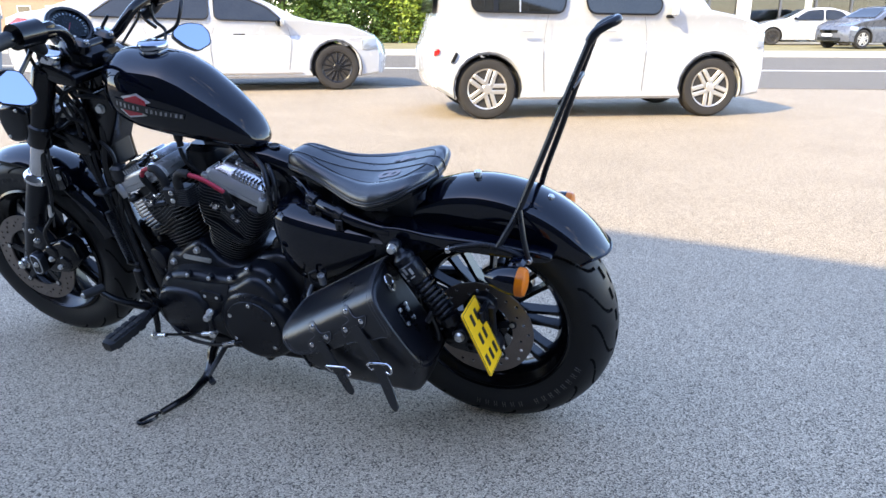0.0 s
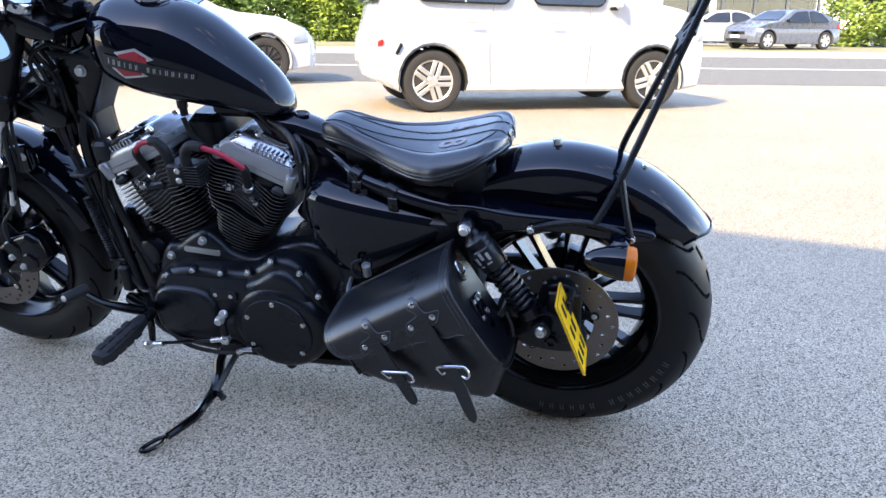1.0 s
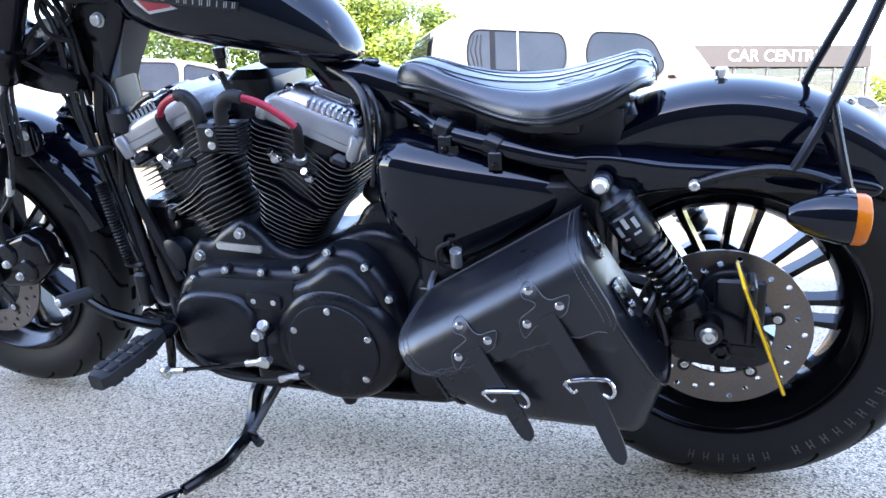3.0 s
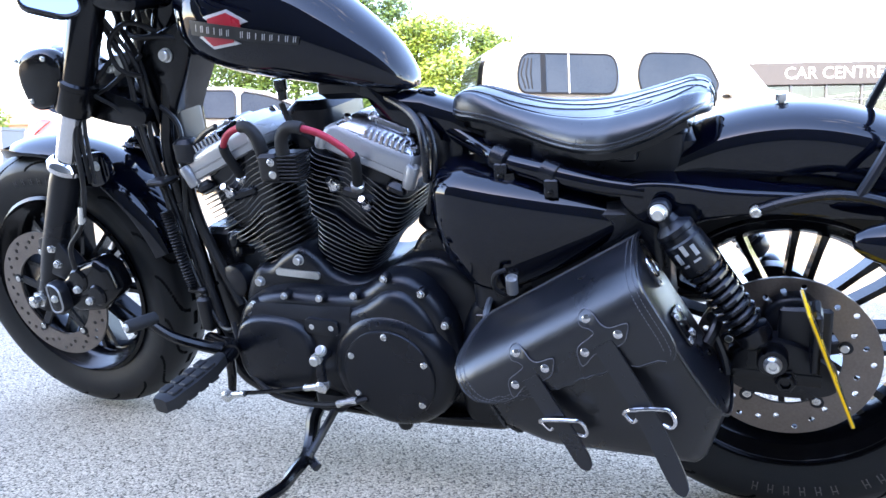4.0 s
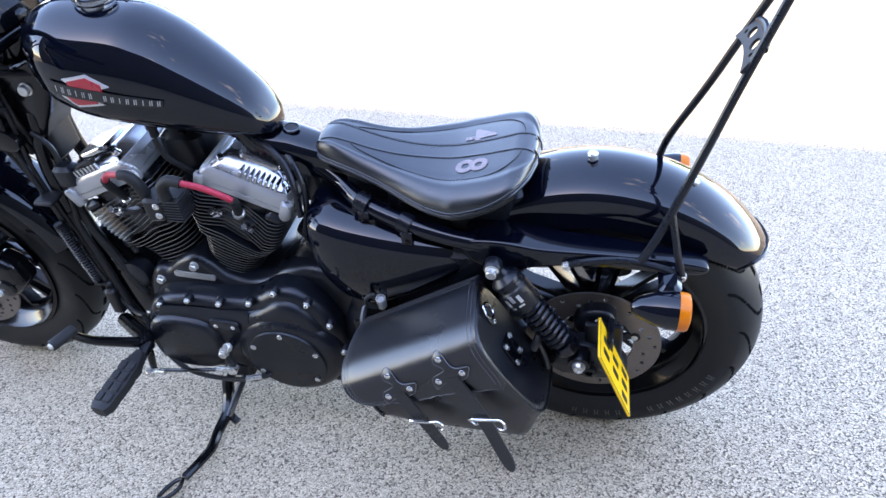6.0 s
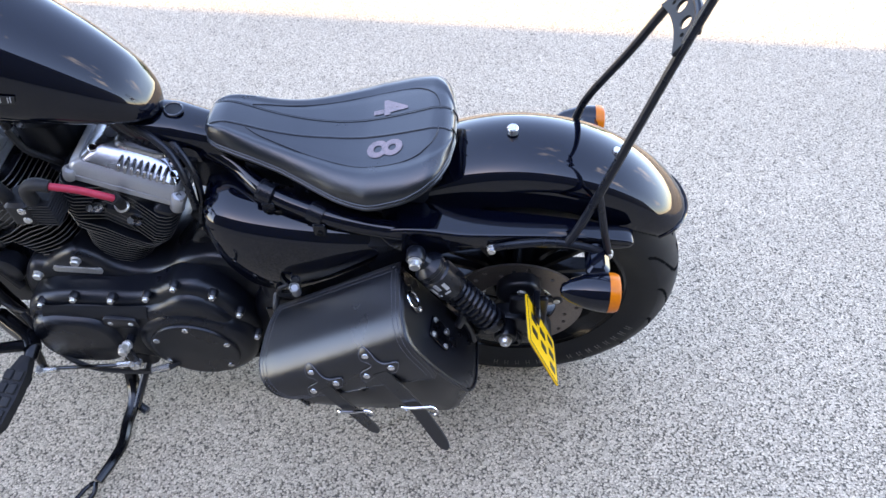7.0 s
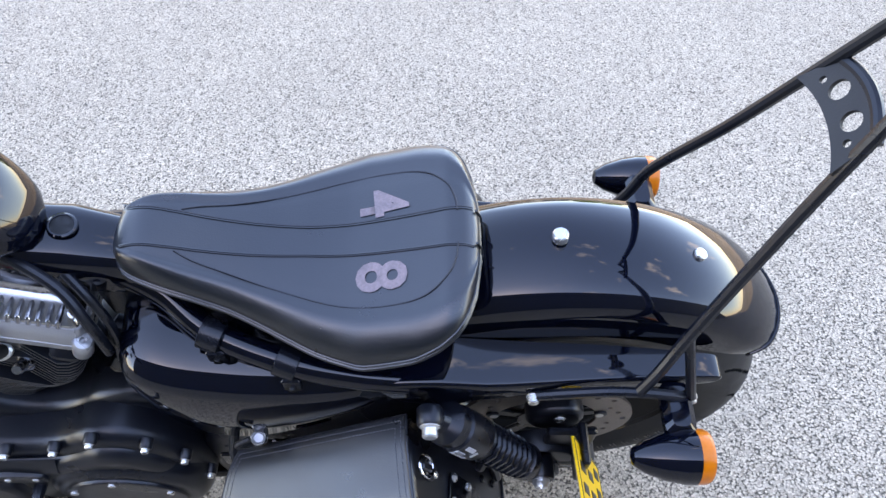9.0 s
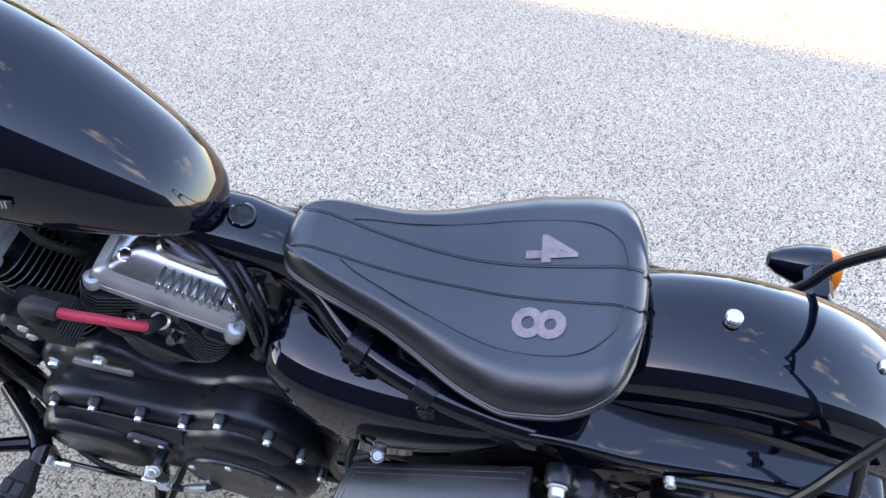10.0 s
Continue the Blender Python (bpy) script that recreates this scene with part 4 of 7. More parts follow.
part("badge_enamel", flank_patch(fine([(-0.957, 0.876), (-0.957, 0.8655), (-0.9395, 0.8485), (-0.896, 0.8525), (-0.895, 0.866)]), 0.0024), REDENAMEL, badge, "red enamel")
part("badge_banner", flank_patch(fine([(-0.984, 0.8955), (-0.984, 0.8705), (-0.90, 0.8585), (-0.780, 0.840), (-0.776, 0.852), (-0.88, 0.8765)], 8), 0.0036), INK, badge, "black banner")
for k in range(15):
    if k == 6:
        continue
    u = k / 14
    x, z = -0.970 + 0.186 * u, 0.8815 - 0.0325 * u - 0.001 * math.sin(3 * u)
    h = 0.0058 - 0.0012 * u
    for dx in ((-0.0018, 0.0018) if k % 3 else (0.0,)):
        o = [(x + dx - 0.0016, z - h), (x + dx - 0.0004, z - h), (x + dx + 0.0016, z + h), (x + dx + 0.0004, z + h)]
        part("banner_bar", flank_patch(fine(o, 2), 0.0050, 0.0006), SILVER, badge)
part("fuel_tap", lathe([(0.012, 0), (0.012, 0.018), (0.009, 0.020), (0.009, 0.036), (0.0, 0.036)], along((-0.865, -0.05, 0.778), (0, 0, -1)), 14), SATIN, tank)

# ---- backbone frame and tail rails ----
spine = loft([[(x, y * w, z0 + (z1 - z0) * q) for y, q in ((-1, 0), (-1, 0.50), (-0.97, 0.64), (-0.90, 0.77), (-0.78, 0.88), (-0.6, 0.95), (-0.35, 0.99), (0, 1), (0.35, 0.99), (0.6, 0.95), (0.78, 0.88), (0.90, 0.77), (0.97, 0.64), (1, 0.50), (1, 0))]
              for x, w, z0, z1 in ((-1.06, 0.032, 0.83, 0.87), (-0.80, 0.034, 0.785, 0.84), (-0.70, 0.038, 0.735, 0.775), (-0.66, 0.044, 0.68, 0.744), (-0.60, 0.046, 0.67, 0.738), (-0.545, 0.040, 0.655, 0.718), (-0.50, 0.042, 0.635, 0.695), (-0.42, 0.055, 0.60, 0.640))])
backbone = part("backbone", spine, PAINT, bike, "gloss black frame backbone between tank and seat", sharp=40)
for x, r in ((-0.601, 0.0135),):
    part("hole_rim", lathe([(r * 1.25, -0.001), (r * 1.22, 0.0016), (r * 1.1, 0.0026), (r * 0.98, 0.0022), (r * 0.95, 0.0005)], along((x, 0.0, 0.7395 + (x + 0.6) * -0.3), (0.15, 0, 1)), 28, False), PAINT, backbone)
    # Black disc on the surface paints in the dark of an uncut hole.
    part("hole_shade_disc", lathe([(r * 1.02, 0.0012), (0, 0.0012)], along((x, 0.0, 0.7395 + (x + 0.6) * -0.3), (0.15, 0, 1)), 24), INK, backbone)
for s in (-1, 1):
    part("seat_rail", tube([(-0.619, -0.022, 0.718), (-0.56, -0.024, 0.678), (-0.505, -0.042, 0.654), (-0.446, -0.086, 0.636), (-0.358, -0.118, 0.622), (-0.28, -0.130, 0.608), (-0.215, -0.134, 0.600)] if s < 0 else [(-0.56, 0.045, 0.690), (-0.50, 0.055, 0.665), (-0.43, 0.070, 0.643), (-0.34, 0.080, 0.618), (-0.24, 0.095, 0.602)], 0.0165, 14), PAINT, bike, "gloss black frame rail")
    part("down_tube", tube([(-1.135, s * 0.035, 0.78), (-1.152, s * 0.05, 0.66), (-1.142, s * 0.06, 0.58), (-1.122, s * 0.07, 0.47), (-1.100, s * 0.08, 0.37), (-1.075, s * 0.09, 0.27), (-1.02, s * 0.105, 0.18), (-0.85, s * 0.115, 0.155), (-0.50, s * 0.115, 0.16), (-0.42, s * 0.115, 0.22), (-0.42, s * 0.11, 0.45), (-0.43, s * 0.10, 0.62)], 0.0155, 12), GLOSSB, bike)
    for x, z in ((-0.446, 0.640), (-0.358, 0.622)) if s < 0 else ():
        clip = bmesh.new()
        add_lathe(clip, [(0.0185, -0.0135), (0.0200, -0.0125), (0.0200, 0.0125), (0.0185, 0.0135)], along((x, s * (0.090 if x < -0.4 else 0.118), z), (0.9, s * 0.28, -0.25)), 18)
        add_box(clip, (x + 0.004, s * (0.110 if x < -0.4 else 0.139), z - 0.018), (0.022, 0.006, 0.030), None, 0.0025)
        clamp = part("rail_clamp", clip, SATIN, bike, "black steel rail clamp")
        part("clamp_screw", bolt((x + 0.004, s * (0.113 if x < -0.4 else 0.142), z - 0.024), (0, s, -0.1), 0.005, 0.003), GLOSSB, clamp)
neck = prism(round_outline([(-1.20, 0.80), (-1.17, 0.86), (-1.06, 0.905), (-1.055, 0.84), (-1.085, 0.785), (-1.115, 0.74), (-1.140, 0.69), (-1.175, 0.66)], 0.02), 0.048, -0.048, 0.01, 0.01, 3, True)
part("steering_head", neck, GLOSSB, bike)
part("neck_bolt", bolt((-1.11, -0.050, 0.835), (0, -1, 0), 0.011, 0.01), STEEL, bike)

# ---- rear mudguard ----


def guard_rings(c, r_of, half_of, skirt_of, a0, a1, n, thick=0.003, tail=None):
    rings = []
    for k in range(n + 1):
        a = a0 + (a1 - a0) * k / n
        R, hw, sk = r_of(a), half_of(a), skirt_of(a)
        sec = [(-hw, sk), (-hw * 1.006, max(sk + 0.003, R - 0.056)), (-hw * 0.995, max(sk + 0.006, R - 0.040)), (-hw * 0.96, R - 0.0285), (-hw * 0.87, R - 0.0185), (-hw * 0.62, R - 0.0085), (-hw * 0.3, R - 0.0020), (0, R),
               (hw * 0.3, R - 0.0020), (hw * 0.62, R - 0.0085), (hw * 0.87, R - 0.0185), (hw * 0.96, R - 0.0285), (hw * 0.995, max(sk + 0.006, R - 0.040)), (hw * 1.006, max(sk + 0.003, R - 0.056)), (hw, sk)]
        inner = [(y * (hw - thick) / hw, r - (thick if 2 <= i <= 12 else 0)) for i, (y, r) in enumerate(sec)][::-1]
        bow = lambda y: a + (tail(a) * (y / hw) ** 2 if tail else 0.0)
        rings.append([(c.x + r * math.cos(bow(y)), y, c.z + r * math.sin(bow(y))) for y, r in sec + inner])
    return rings


def rear_skirt(a):
    d = math.degrees(a)
    return 0.285 if d > 62 else 0.285 + 0.034 * min(1.0, (62 - d) / 22) ** 1.2


def tail_round(a):
    d = math.degrees(a)
    return 0.084 if d > 48 else 0.084 * (1 - 0.10 * ((48 - d) / 12) ** 2)


def tail_sweep(a):
    """The back edge sweeps forward from the crown to the sides."""
    return radians(4.0) * max(0.0, (60 - math.degrees(a)) / 24) ** 2


guard = part("rear_mudguard", loft(guard_rings(REAR, lambda a: 0.375 - 0.008 * max(0, math.cos(a)), tail_round, rear_skirt, radians(152), radians(36.0), 96, tail=tail_sweep)), PAINT, bike, "gloss black bobbed rear mudguard", sharp=50)
EDGE = guard_rings(REAR, lambda a: 0.375 - 0.008 * max(0, math.cos(a)), tail_round, rear_skirt, radians(36.0), radians(36.0), 1, tail=tail_sweep)[0][:15]
part("rolled_edge", tube(EDGE, 0.0032, 8, 2), PAINT, guard)
part("guard_knob", lathe([(0.006, -0.004), (0.006, 0.002), (0.0095, 0.003), (0.0095, 0.013), (0.008, 0.015), (0.0, 0.0155)], along((-0.036, 0, 0.699), (-0.05, 0, 1)), 22), STEEL, guard, "knurled chrome seat knob")
part("guard_bolt", lathe([(0.0080, -0.002), (0.0085, 0.003), (0.0075, 0.0052), (0, 0.0060)], along((0.1404, 0, 0.6608), (0.42, 0, 0.91)), 20), STEEL, guard, "bright domed bolt")

# ---- mudguard struts and sissy bar ----
STRUT = [(-0.255, 0.600), (-0.235, 0.615), (-0.18, 0.617), (-0.10, 0.606), (0.02, 0.598), (0.10, 0.588), (0.16, 0.577), (0.172, 0.566), (0.15, 0.555), (0.06, 0.562), (-0.06, 0.568), (-0.13, 0.560), (-0.165, 0.545), (-0.20, 0.548), (-0.235, 0.566)]
for s in (-1, 1):
    part("mudguard_strut", prism(smooth_outline(STRUT), s * 0.0855, -0.148 if s < 0 else 0.124, 0.008, 0.008, 4, place=lambda x, y, z: (x, s * (0.104 + (abs(y) - 0.104) * (1.0 if x < -0.12 else 1 - 0.5 * (x + 0.12) / 0.29)), z)), PAINT, bike, "gloss black mudguard strut")
    o = [(-0.066, s * 0.147, 0.577), (-0.03, s * 0.150, 0.591), (0.02, s * 0.152, 0.602), (0.06, s * 0.153, 0.600), (0.10, s * 0.153, 0.589), (0.127, s * 0.151, 0.573)]
    if s > 0:
        o = [(0.0, 0.118, 0.560), (0.04, 0.126, 0.566), (0.08, 0.130, 0.566), (0.12, 0.130, 0.556)]
    side = part("sissy_side", tube(o, 0.0066, 10), SATIN, bike, "black sissy bar side bracket")
    upright = bmesh.new()
    add_tube(upright, ([(0.056, -0.153, 0.600), (0.074, -0.141, 0.632)] if s < 0 else [(0.06, 0.128, 0.568), (0.080, 0.124, 0.62)]) + [(0.098, s * 0.120, 0.680), (0.145, s * 0.085, 0.800), (0.182, s * 0.060, 0.900), (0.232, s * 0.030, 1.030)], 0.0072, 10)
    if s < 0:
        add_tube(upright, [(0.127, -0.151, 0.575), (0.115, -0.143, 0.620), (0.100, -0.119, 0.684)], 0.0062, 10)
    part("sissy_upright", upright, SATIN, side)
    for x, z in ((-0.066, 0.577), (0.127, 0.573)) if s < 0 else ():
        part("sissy_bolt", bolt((x, -0.1515, z), (0, -1, 0), 0.0066, 0.0055), STEEL, side)
part("sissy_hoop", tube([(0.2315, -0.030, 1.029), (0.243, -0.028, 1.047), (0.264, -0.021, 1.060), (0.280, -0.008, 1.066), (0.280, 0.008, 1.066), (0.264, 0.021, 1.060), (0.243, 0.028, 1.047), (0.2315, 0.030, 1.029)], 0.0095, 12), SATIN, bike, "black hoop at the top of the sissy bar")
XW = 0.0590
cross_m = Matrix.Translation((0.172, -0.003, 0.908)) @ Matrix((Vector((0, 1, 0)), Vector((0.60, 0, 0.80)), Vector((0.80, 0, -0.60)))).transposed().to_4x4()
arch = lambda y, low, high: low + (high - low) * (1 - (y / XW) ** 2)
us = [-1 + 2 * k / 12 for k in range(13)]
cross = [(XW * u, arch(XW * u, 0.0, 0.012)) for u in us] + [(XW * 0.86 * u, arch(XW * 0.86 * u, 0.038, 0.055)) for u in us[::-1]]
part("sissy_plate", plate(cross, [circle(0.0105, 20, (-0.019, 0.032)), circle(0.0105, 20, (0.019, 0.032)), circle(0.0040, 12, (-0.038, 0.022)), circle(0.0040, 12, (0.039, 0.022))], 0.005, cross_m), GRIP, bike, "black arched cross plate with two round holes", sharp=25)
part("sissy_lip", tube([cross_m @ Vector((XW * 0.86 * u, arch(XW * 0.86 * u, 0.038, 0.055), 0.004)) for u in us], 0.0062, 10, 2), SATIN, bike)


def indicator(s):
    """A bullet-shaped turn signal with an amber lens, on a short stalk."""
    x, y, z = (0.103, -0.218, 0.560) if s < 0 else (0.110, 0.203, 0.546)
    body = lathe([(0.0, -0.058), (0.010, -0.055), (0.019, -0.042), (0.028, -0.018), (0.0325, 0.005), (0.033, 0.018), (0.031, 0.018), (0.0, 0.016)], along((x, y, z), (1, 0, -0.05)), 30)
    ob = part("turn_signal", body, PAINT, bike, "black bullet turn signal with an amber lens")
    part("lens", lathe([(0.0325, 0.018), (0.0325, 0.030), (0.030, 0.035), (0.020, 0.038), (0.0, 0.0395)], along((x, y, z), (1, 0, -0.05)), 30), AMBER, ob, "amber lens")
    part("stalk", box((x + 0.004, s * 0.165, z + 0.014), (0.038, 0.066, 0.026), Matrix(), 0.008), PAINT, ob)


indicator(-1)
indicator(1)

# ---- saddle ----
# x, half width, crown z, rim drop
SEAT = [(-0.549, 0.014, 0.722, 0.016), (-0.545, 0.028, 0.729, 0.022), (-0.535, 0.042, 0.737, 0.030), (-0.515, 0.053, 0.7405, 0.035), (-0.48, 0.065, 0.732, 0.031), (-0.455, 0.071, 0.723, 0.028), (-0.42, 0.080, 0.713, 0.028), (-0.385, 0.094, 0.706, 0.030), (-0.35, 0.111, 0.7025, 0.0335), (-0.32, 0.126, 0.7015, 0.0355), (-0.29, 0.1375, 0.703, 0.037),
        (-0.26, 0.1455, 0.708, 0.038), (-0.215, 0.1455, 0.719, 0.0345), (-0.185, 0.139, 0.7275, 0.0295), (-0.163, 0.126, 0.733, 0.024), (-0.151, 0.110, 0.733, 0.020), (-0.142, 0.088, 0.730, 0.017), (-0.135, 0.058, 0.7255, 0.015), (-0.132, 0.028, 0.722, 0.013)]


def seat_at(x):
    return lerp_rows(SEAT, x)


def seat_top(x, u):
    """The seat's upper skin: u runs from -1 to 1 across; a nearly flat panel, a soft welted roll and a falling side."""
    w, z, d = seat_at(x)
    q = max(0.0, (abs(u) - 0.74) / 0.26)
    puff = 0.0022 * math.exp(-((abs(u) - 0.74) / 0.09) ** 2) * min(1.0, w / 0.06)
    dip = 0.0016 * math.exp(-((abs(u) - 0.62) / 0.035) ** 2) * min(1.0, w / 0.08)
    return Vector((x, w * u, z - 0.006 * u * u + puff - dip - (d - 0.006) * (1 - math.sqrt(max(0.0, 1 - q * q)))))


rings = []
for k in range(81):
    q = k / 80
    q = 0.5 - 0.5 * math.cos(math.pi * q) if k in (0, 80) else 0.35 * (0.5 - 0.5 * math.cos(math.pi * q)) + 0.65 * q
    x = SEAT[0][0] + (SEAT[-1][0] - SEAT[0][0]) * q
    w, z, d = seat_at(x)
    top = [seat_top(x, math.sin(math.pi / 2 * (-1 + 2 * j / 40))) for j in range(41)]
    low = [(x, w * 0.985, z - d - 0.010), (x, w * 0.8, z - d - 0.014), (x, 0, z - d - 0.016), (x, -w * 0.8, z - d - 0.014), (x, -w * 0.985, z - d - 0.010)]
    rings.append(top + low)
seat = part("seat", loft(rings), SEATHIDE, bike, "black stitched solo saddle with worn pink numerals", sharp=70)
xs = [SEAT[0][0] + 0.0005 + (SEAT[-1][0] - SEAT[0][0] - 0.001) * k / 60 for k in range(61)]
rim = [Vector((x, -seat_at(x)[0] * 1.0, seat_at(x)[1] - seat_at(x)[2] - 0.003)) for x in xs]
for lift, r in ((0.0, 0.0034), (0.0066, 0.0017)):
    loop = [p + Vector((0, 0, lift)) for p in rim]
    part("piping", tube(loop + [Vector((p.x, -p.y, p.z)) for p in loop[::-1]] + loop[:1], r, 8, 1), SEATHIDE, seat)
for s in (-1, 1):
    band = [seat_top(x, s * min(0.7, (0.0205 + 0.006 * abs(x + 0.335) / 0.2) / seat_at(x)[0])) for x in xs[2:-1]]
    part("seam", tube([p + Vector((0, 0, 0.0003)) for p in band], 0.0012, 5, 1), SEAM, seat)
    part("band_edge", tube([p + Vector((0, -s * 0.0022, 0.0002)) for p in band], 0.0013, 5, 1), SEATHIDE, seat)
    # the band's turned end over the back edge
    part("band_end", tube([Vector((-0.136, s * 0.022, 0.7300)), Vector((-0.1295, s * 0.022, 0.716)), Vector((-0.1285, s * 0.022, 0.700))], 0.0015, 6), SEATHIDE, seat)
    o = [(-0.475, 0.42), (-0.455, 0.52), (-0.42, 0.58), (-0.36, 0.61), (-0.29, 0.62), (-0.235, 0.62), (-0.195, 0.59), (-0.170, 0.48), (-0.160, 0.34), (-0.157, 0.18)]
    line = curve_points([seat_top(x, s * u) for x, u in o], 5)
    part("seam", tube([p + Vector((0, 0, 0.0006)) for p in line], 0.0011, 5, 1), SEAM, seat)
    stitch = bmesh.new()
    for a, b in zip(rim[4:-4:1], rim[5:-4:1]):
        for q in (0.1, 0.6):
            p0, p1 = a.lerp(b, q), a.lerp(b, q + 0.3)
            add_tube(stitch, [Vector((p0.x, s * (-p0.y) * 1.004, p0.z + 0.0035)), Vector((p1.x, s * (-p1.y) * 1.004, p1.z + 0.0035))], 0.0006, 4, 1)
    tagged(part("edge_stitching", stitch, THREAD, seat), kind="stuff")
for text, y in (("4", 0.046), ("8", -0.053)):
    m = Matrix.Translation((-0.247, y, 0)) @ Matrix.Rotation(-math.pi / 2 + (0.10 if text == "4" else 0.0), 4, "Z")
    num = lettering("numeral", text, 0.080, m, NUMERAL, seat, 0.0, 0.0016, lambda c: seat_top(c.x, c.y / seat_at(c.x)[0]) + Vector((0, 0, 0.0013)))
    num["label"] = "worn pink leather numeral"
part("seat_pan", loft([[(x, y * (seat_at(x)[0] * 0.9), seat_at(x)[1] - seat_at(x)[2] - dz) for y, dz in ((-1, 0.006), (-1, 0.022), (-0.5, 0.034), (0.5, 0.034), (1, 0.022), (1, 0.006))] for x in xs[4:-4:2]]), GLOSSB, seat, "black steel seat pan")
part("seat_mount", box((-0.225, 0.0, 0.622), (0.15, 0.15, 0.095), None, 0.010), SATIN, seat, "black seat mounting block")
# Added block that hides bright ground seen through below the saddle.
part("seat_gap_filler", box((-0.365, 0.0, 0.648), (0.25, 0.11, 0.080), None, 0.012), SATIN, seat, "black block standing in for the frame under the saddle")
part("seat_skirt", box((-0.285, 0.0, 0.630), (0.24, 0.17, 0.110), None, 0.014), SATIN, seat, "black plastic cover under the saddle")
# Three added blocks that darken bright gaps round the tank and cylinders.
part("tank_gap_filler", box((-0.725, 0.0, 0.755), (0.16, 0.075, 0.040), None, 0.012), SATIN, bike, "black block added under the fuel tank to close a bright gap")
part("intake_filler", box((-0.842, 0.055, 0.680), (0.095, 0.16, 0.105), None, 0.016), SATIN, bike, "black block standing in for the intake manifold between the cylinders")
part("cylinder_gap_filler", box((-0.560, 0.01, 0.640), (0.070, 0.10, 0.11), None, 0.012), SATIN, bike, "black block added behind the rear cylinder to close a bright gap")
part("seat_bracket", box((-0.245, -0.10, 0.648), (0.03, 0.03, 0.02), None, 0.004), SATIN, seat)

# ---- side cover (oil tank) ----
# x, top z, bottom z, outer y
COVER = [(-0.572, 0.594, 0.570, -0.100), (-0.564, 0.612, 0.535, -0.118), (-0.550, 0.620, 0.495, -0.130), (-0.525, 0.621, 0.460, -0.140), (-0.49, 0.617, 0.434, -0.147), (-0.455, 0.612, 0.427, -0.150), (-0.41, 0.606, 0.440, -0.152),
         (-0.36, 0.599, 0.463, -0.151), (-0.31, 0.592, 0.489, -0.147), (-0.27, 0.585, 0.512, -0.141), (-0.255, 0.580, 0.524, -0.136), (-0.249, 0.566, 0.540, -0.126)]
rings = []
for k in range(41):
    x = COVER[0][0] + (COVER[-1][0] - COVER[0][0]) * k / 40
    zt, zb, ys = lerp_rows(COVER, x)
    h = zt - zb
    q = min(1.0, h / 0.07)
    rings.append([(x, -0.030, zt + 0.012 * q), (x, ys + 0.062 * q + 0.004, zt + 0.008 * q), (x, ys + 0.044 * q + 0.003, zt + 0.0055 * q), (x, ys + 0.028 * q + 0.002, zt + 0.0005 * q), (x, ys + 0.016 * q, zt - 0.0065 * q), (x, ys + 0.0075 * q, zt - 0.0145 * q), (x, ys + 0.003 * q, zt - 0.021 * q), (x, ys, zt - 0.030 * q), (x, ys - 0.002, zb + h * 0.4),
                  (x, ys + 0.001, zb + 0.012 * q), (x, ys + 0.007, zb + 0.004 * q), (x, ys + 0.018, zb), (x, -0.030, zb)])
cover = part("side_cover", loft(rings), PAINT, bike, "gloss black triangular side cover", sharp=55)

# ---- engine ----
CRANK = Vector((-0.812, 0, 0.345))
BORE = Vector((-0.8347, 0.0381, 0.3219))
CASE = [(-1.005, 0.27), (-1.0, 0.36), (-0.965, 0.425), (-0.93, 0.432), (-0.90, 0.455), (-0.855, 0.476), (-0.82, 0.455), (-0.79, 0.424), (-0.74, 0.412), (-0.69, 0.428), (-0.65, 0.455), (-0.585, 0.468), (-0.52, 0.44), (-0.475, 0.36), (-0.46, 0.24), (-0.50, 0.165), (-0.62, 0.150), (-0.75, 0.155), (-0.90, 0.17), (-0.975, 0.21)]
engine = part("engine", prism(smooth_outline(CASE), 0.13, -0.105, 0.02, 0.02, 3, True), SATIN, bike, "satin black air-cooled v-twin engine")


def fin_outline(hx, hy, r=0.03):
    return round_outline([(-hx, -hy), (hx, -hy), (hx, hy), (-hx, hy)], r, 4)


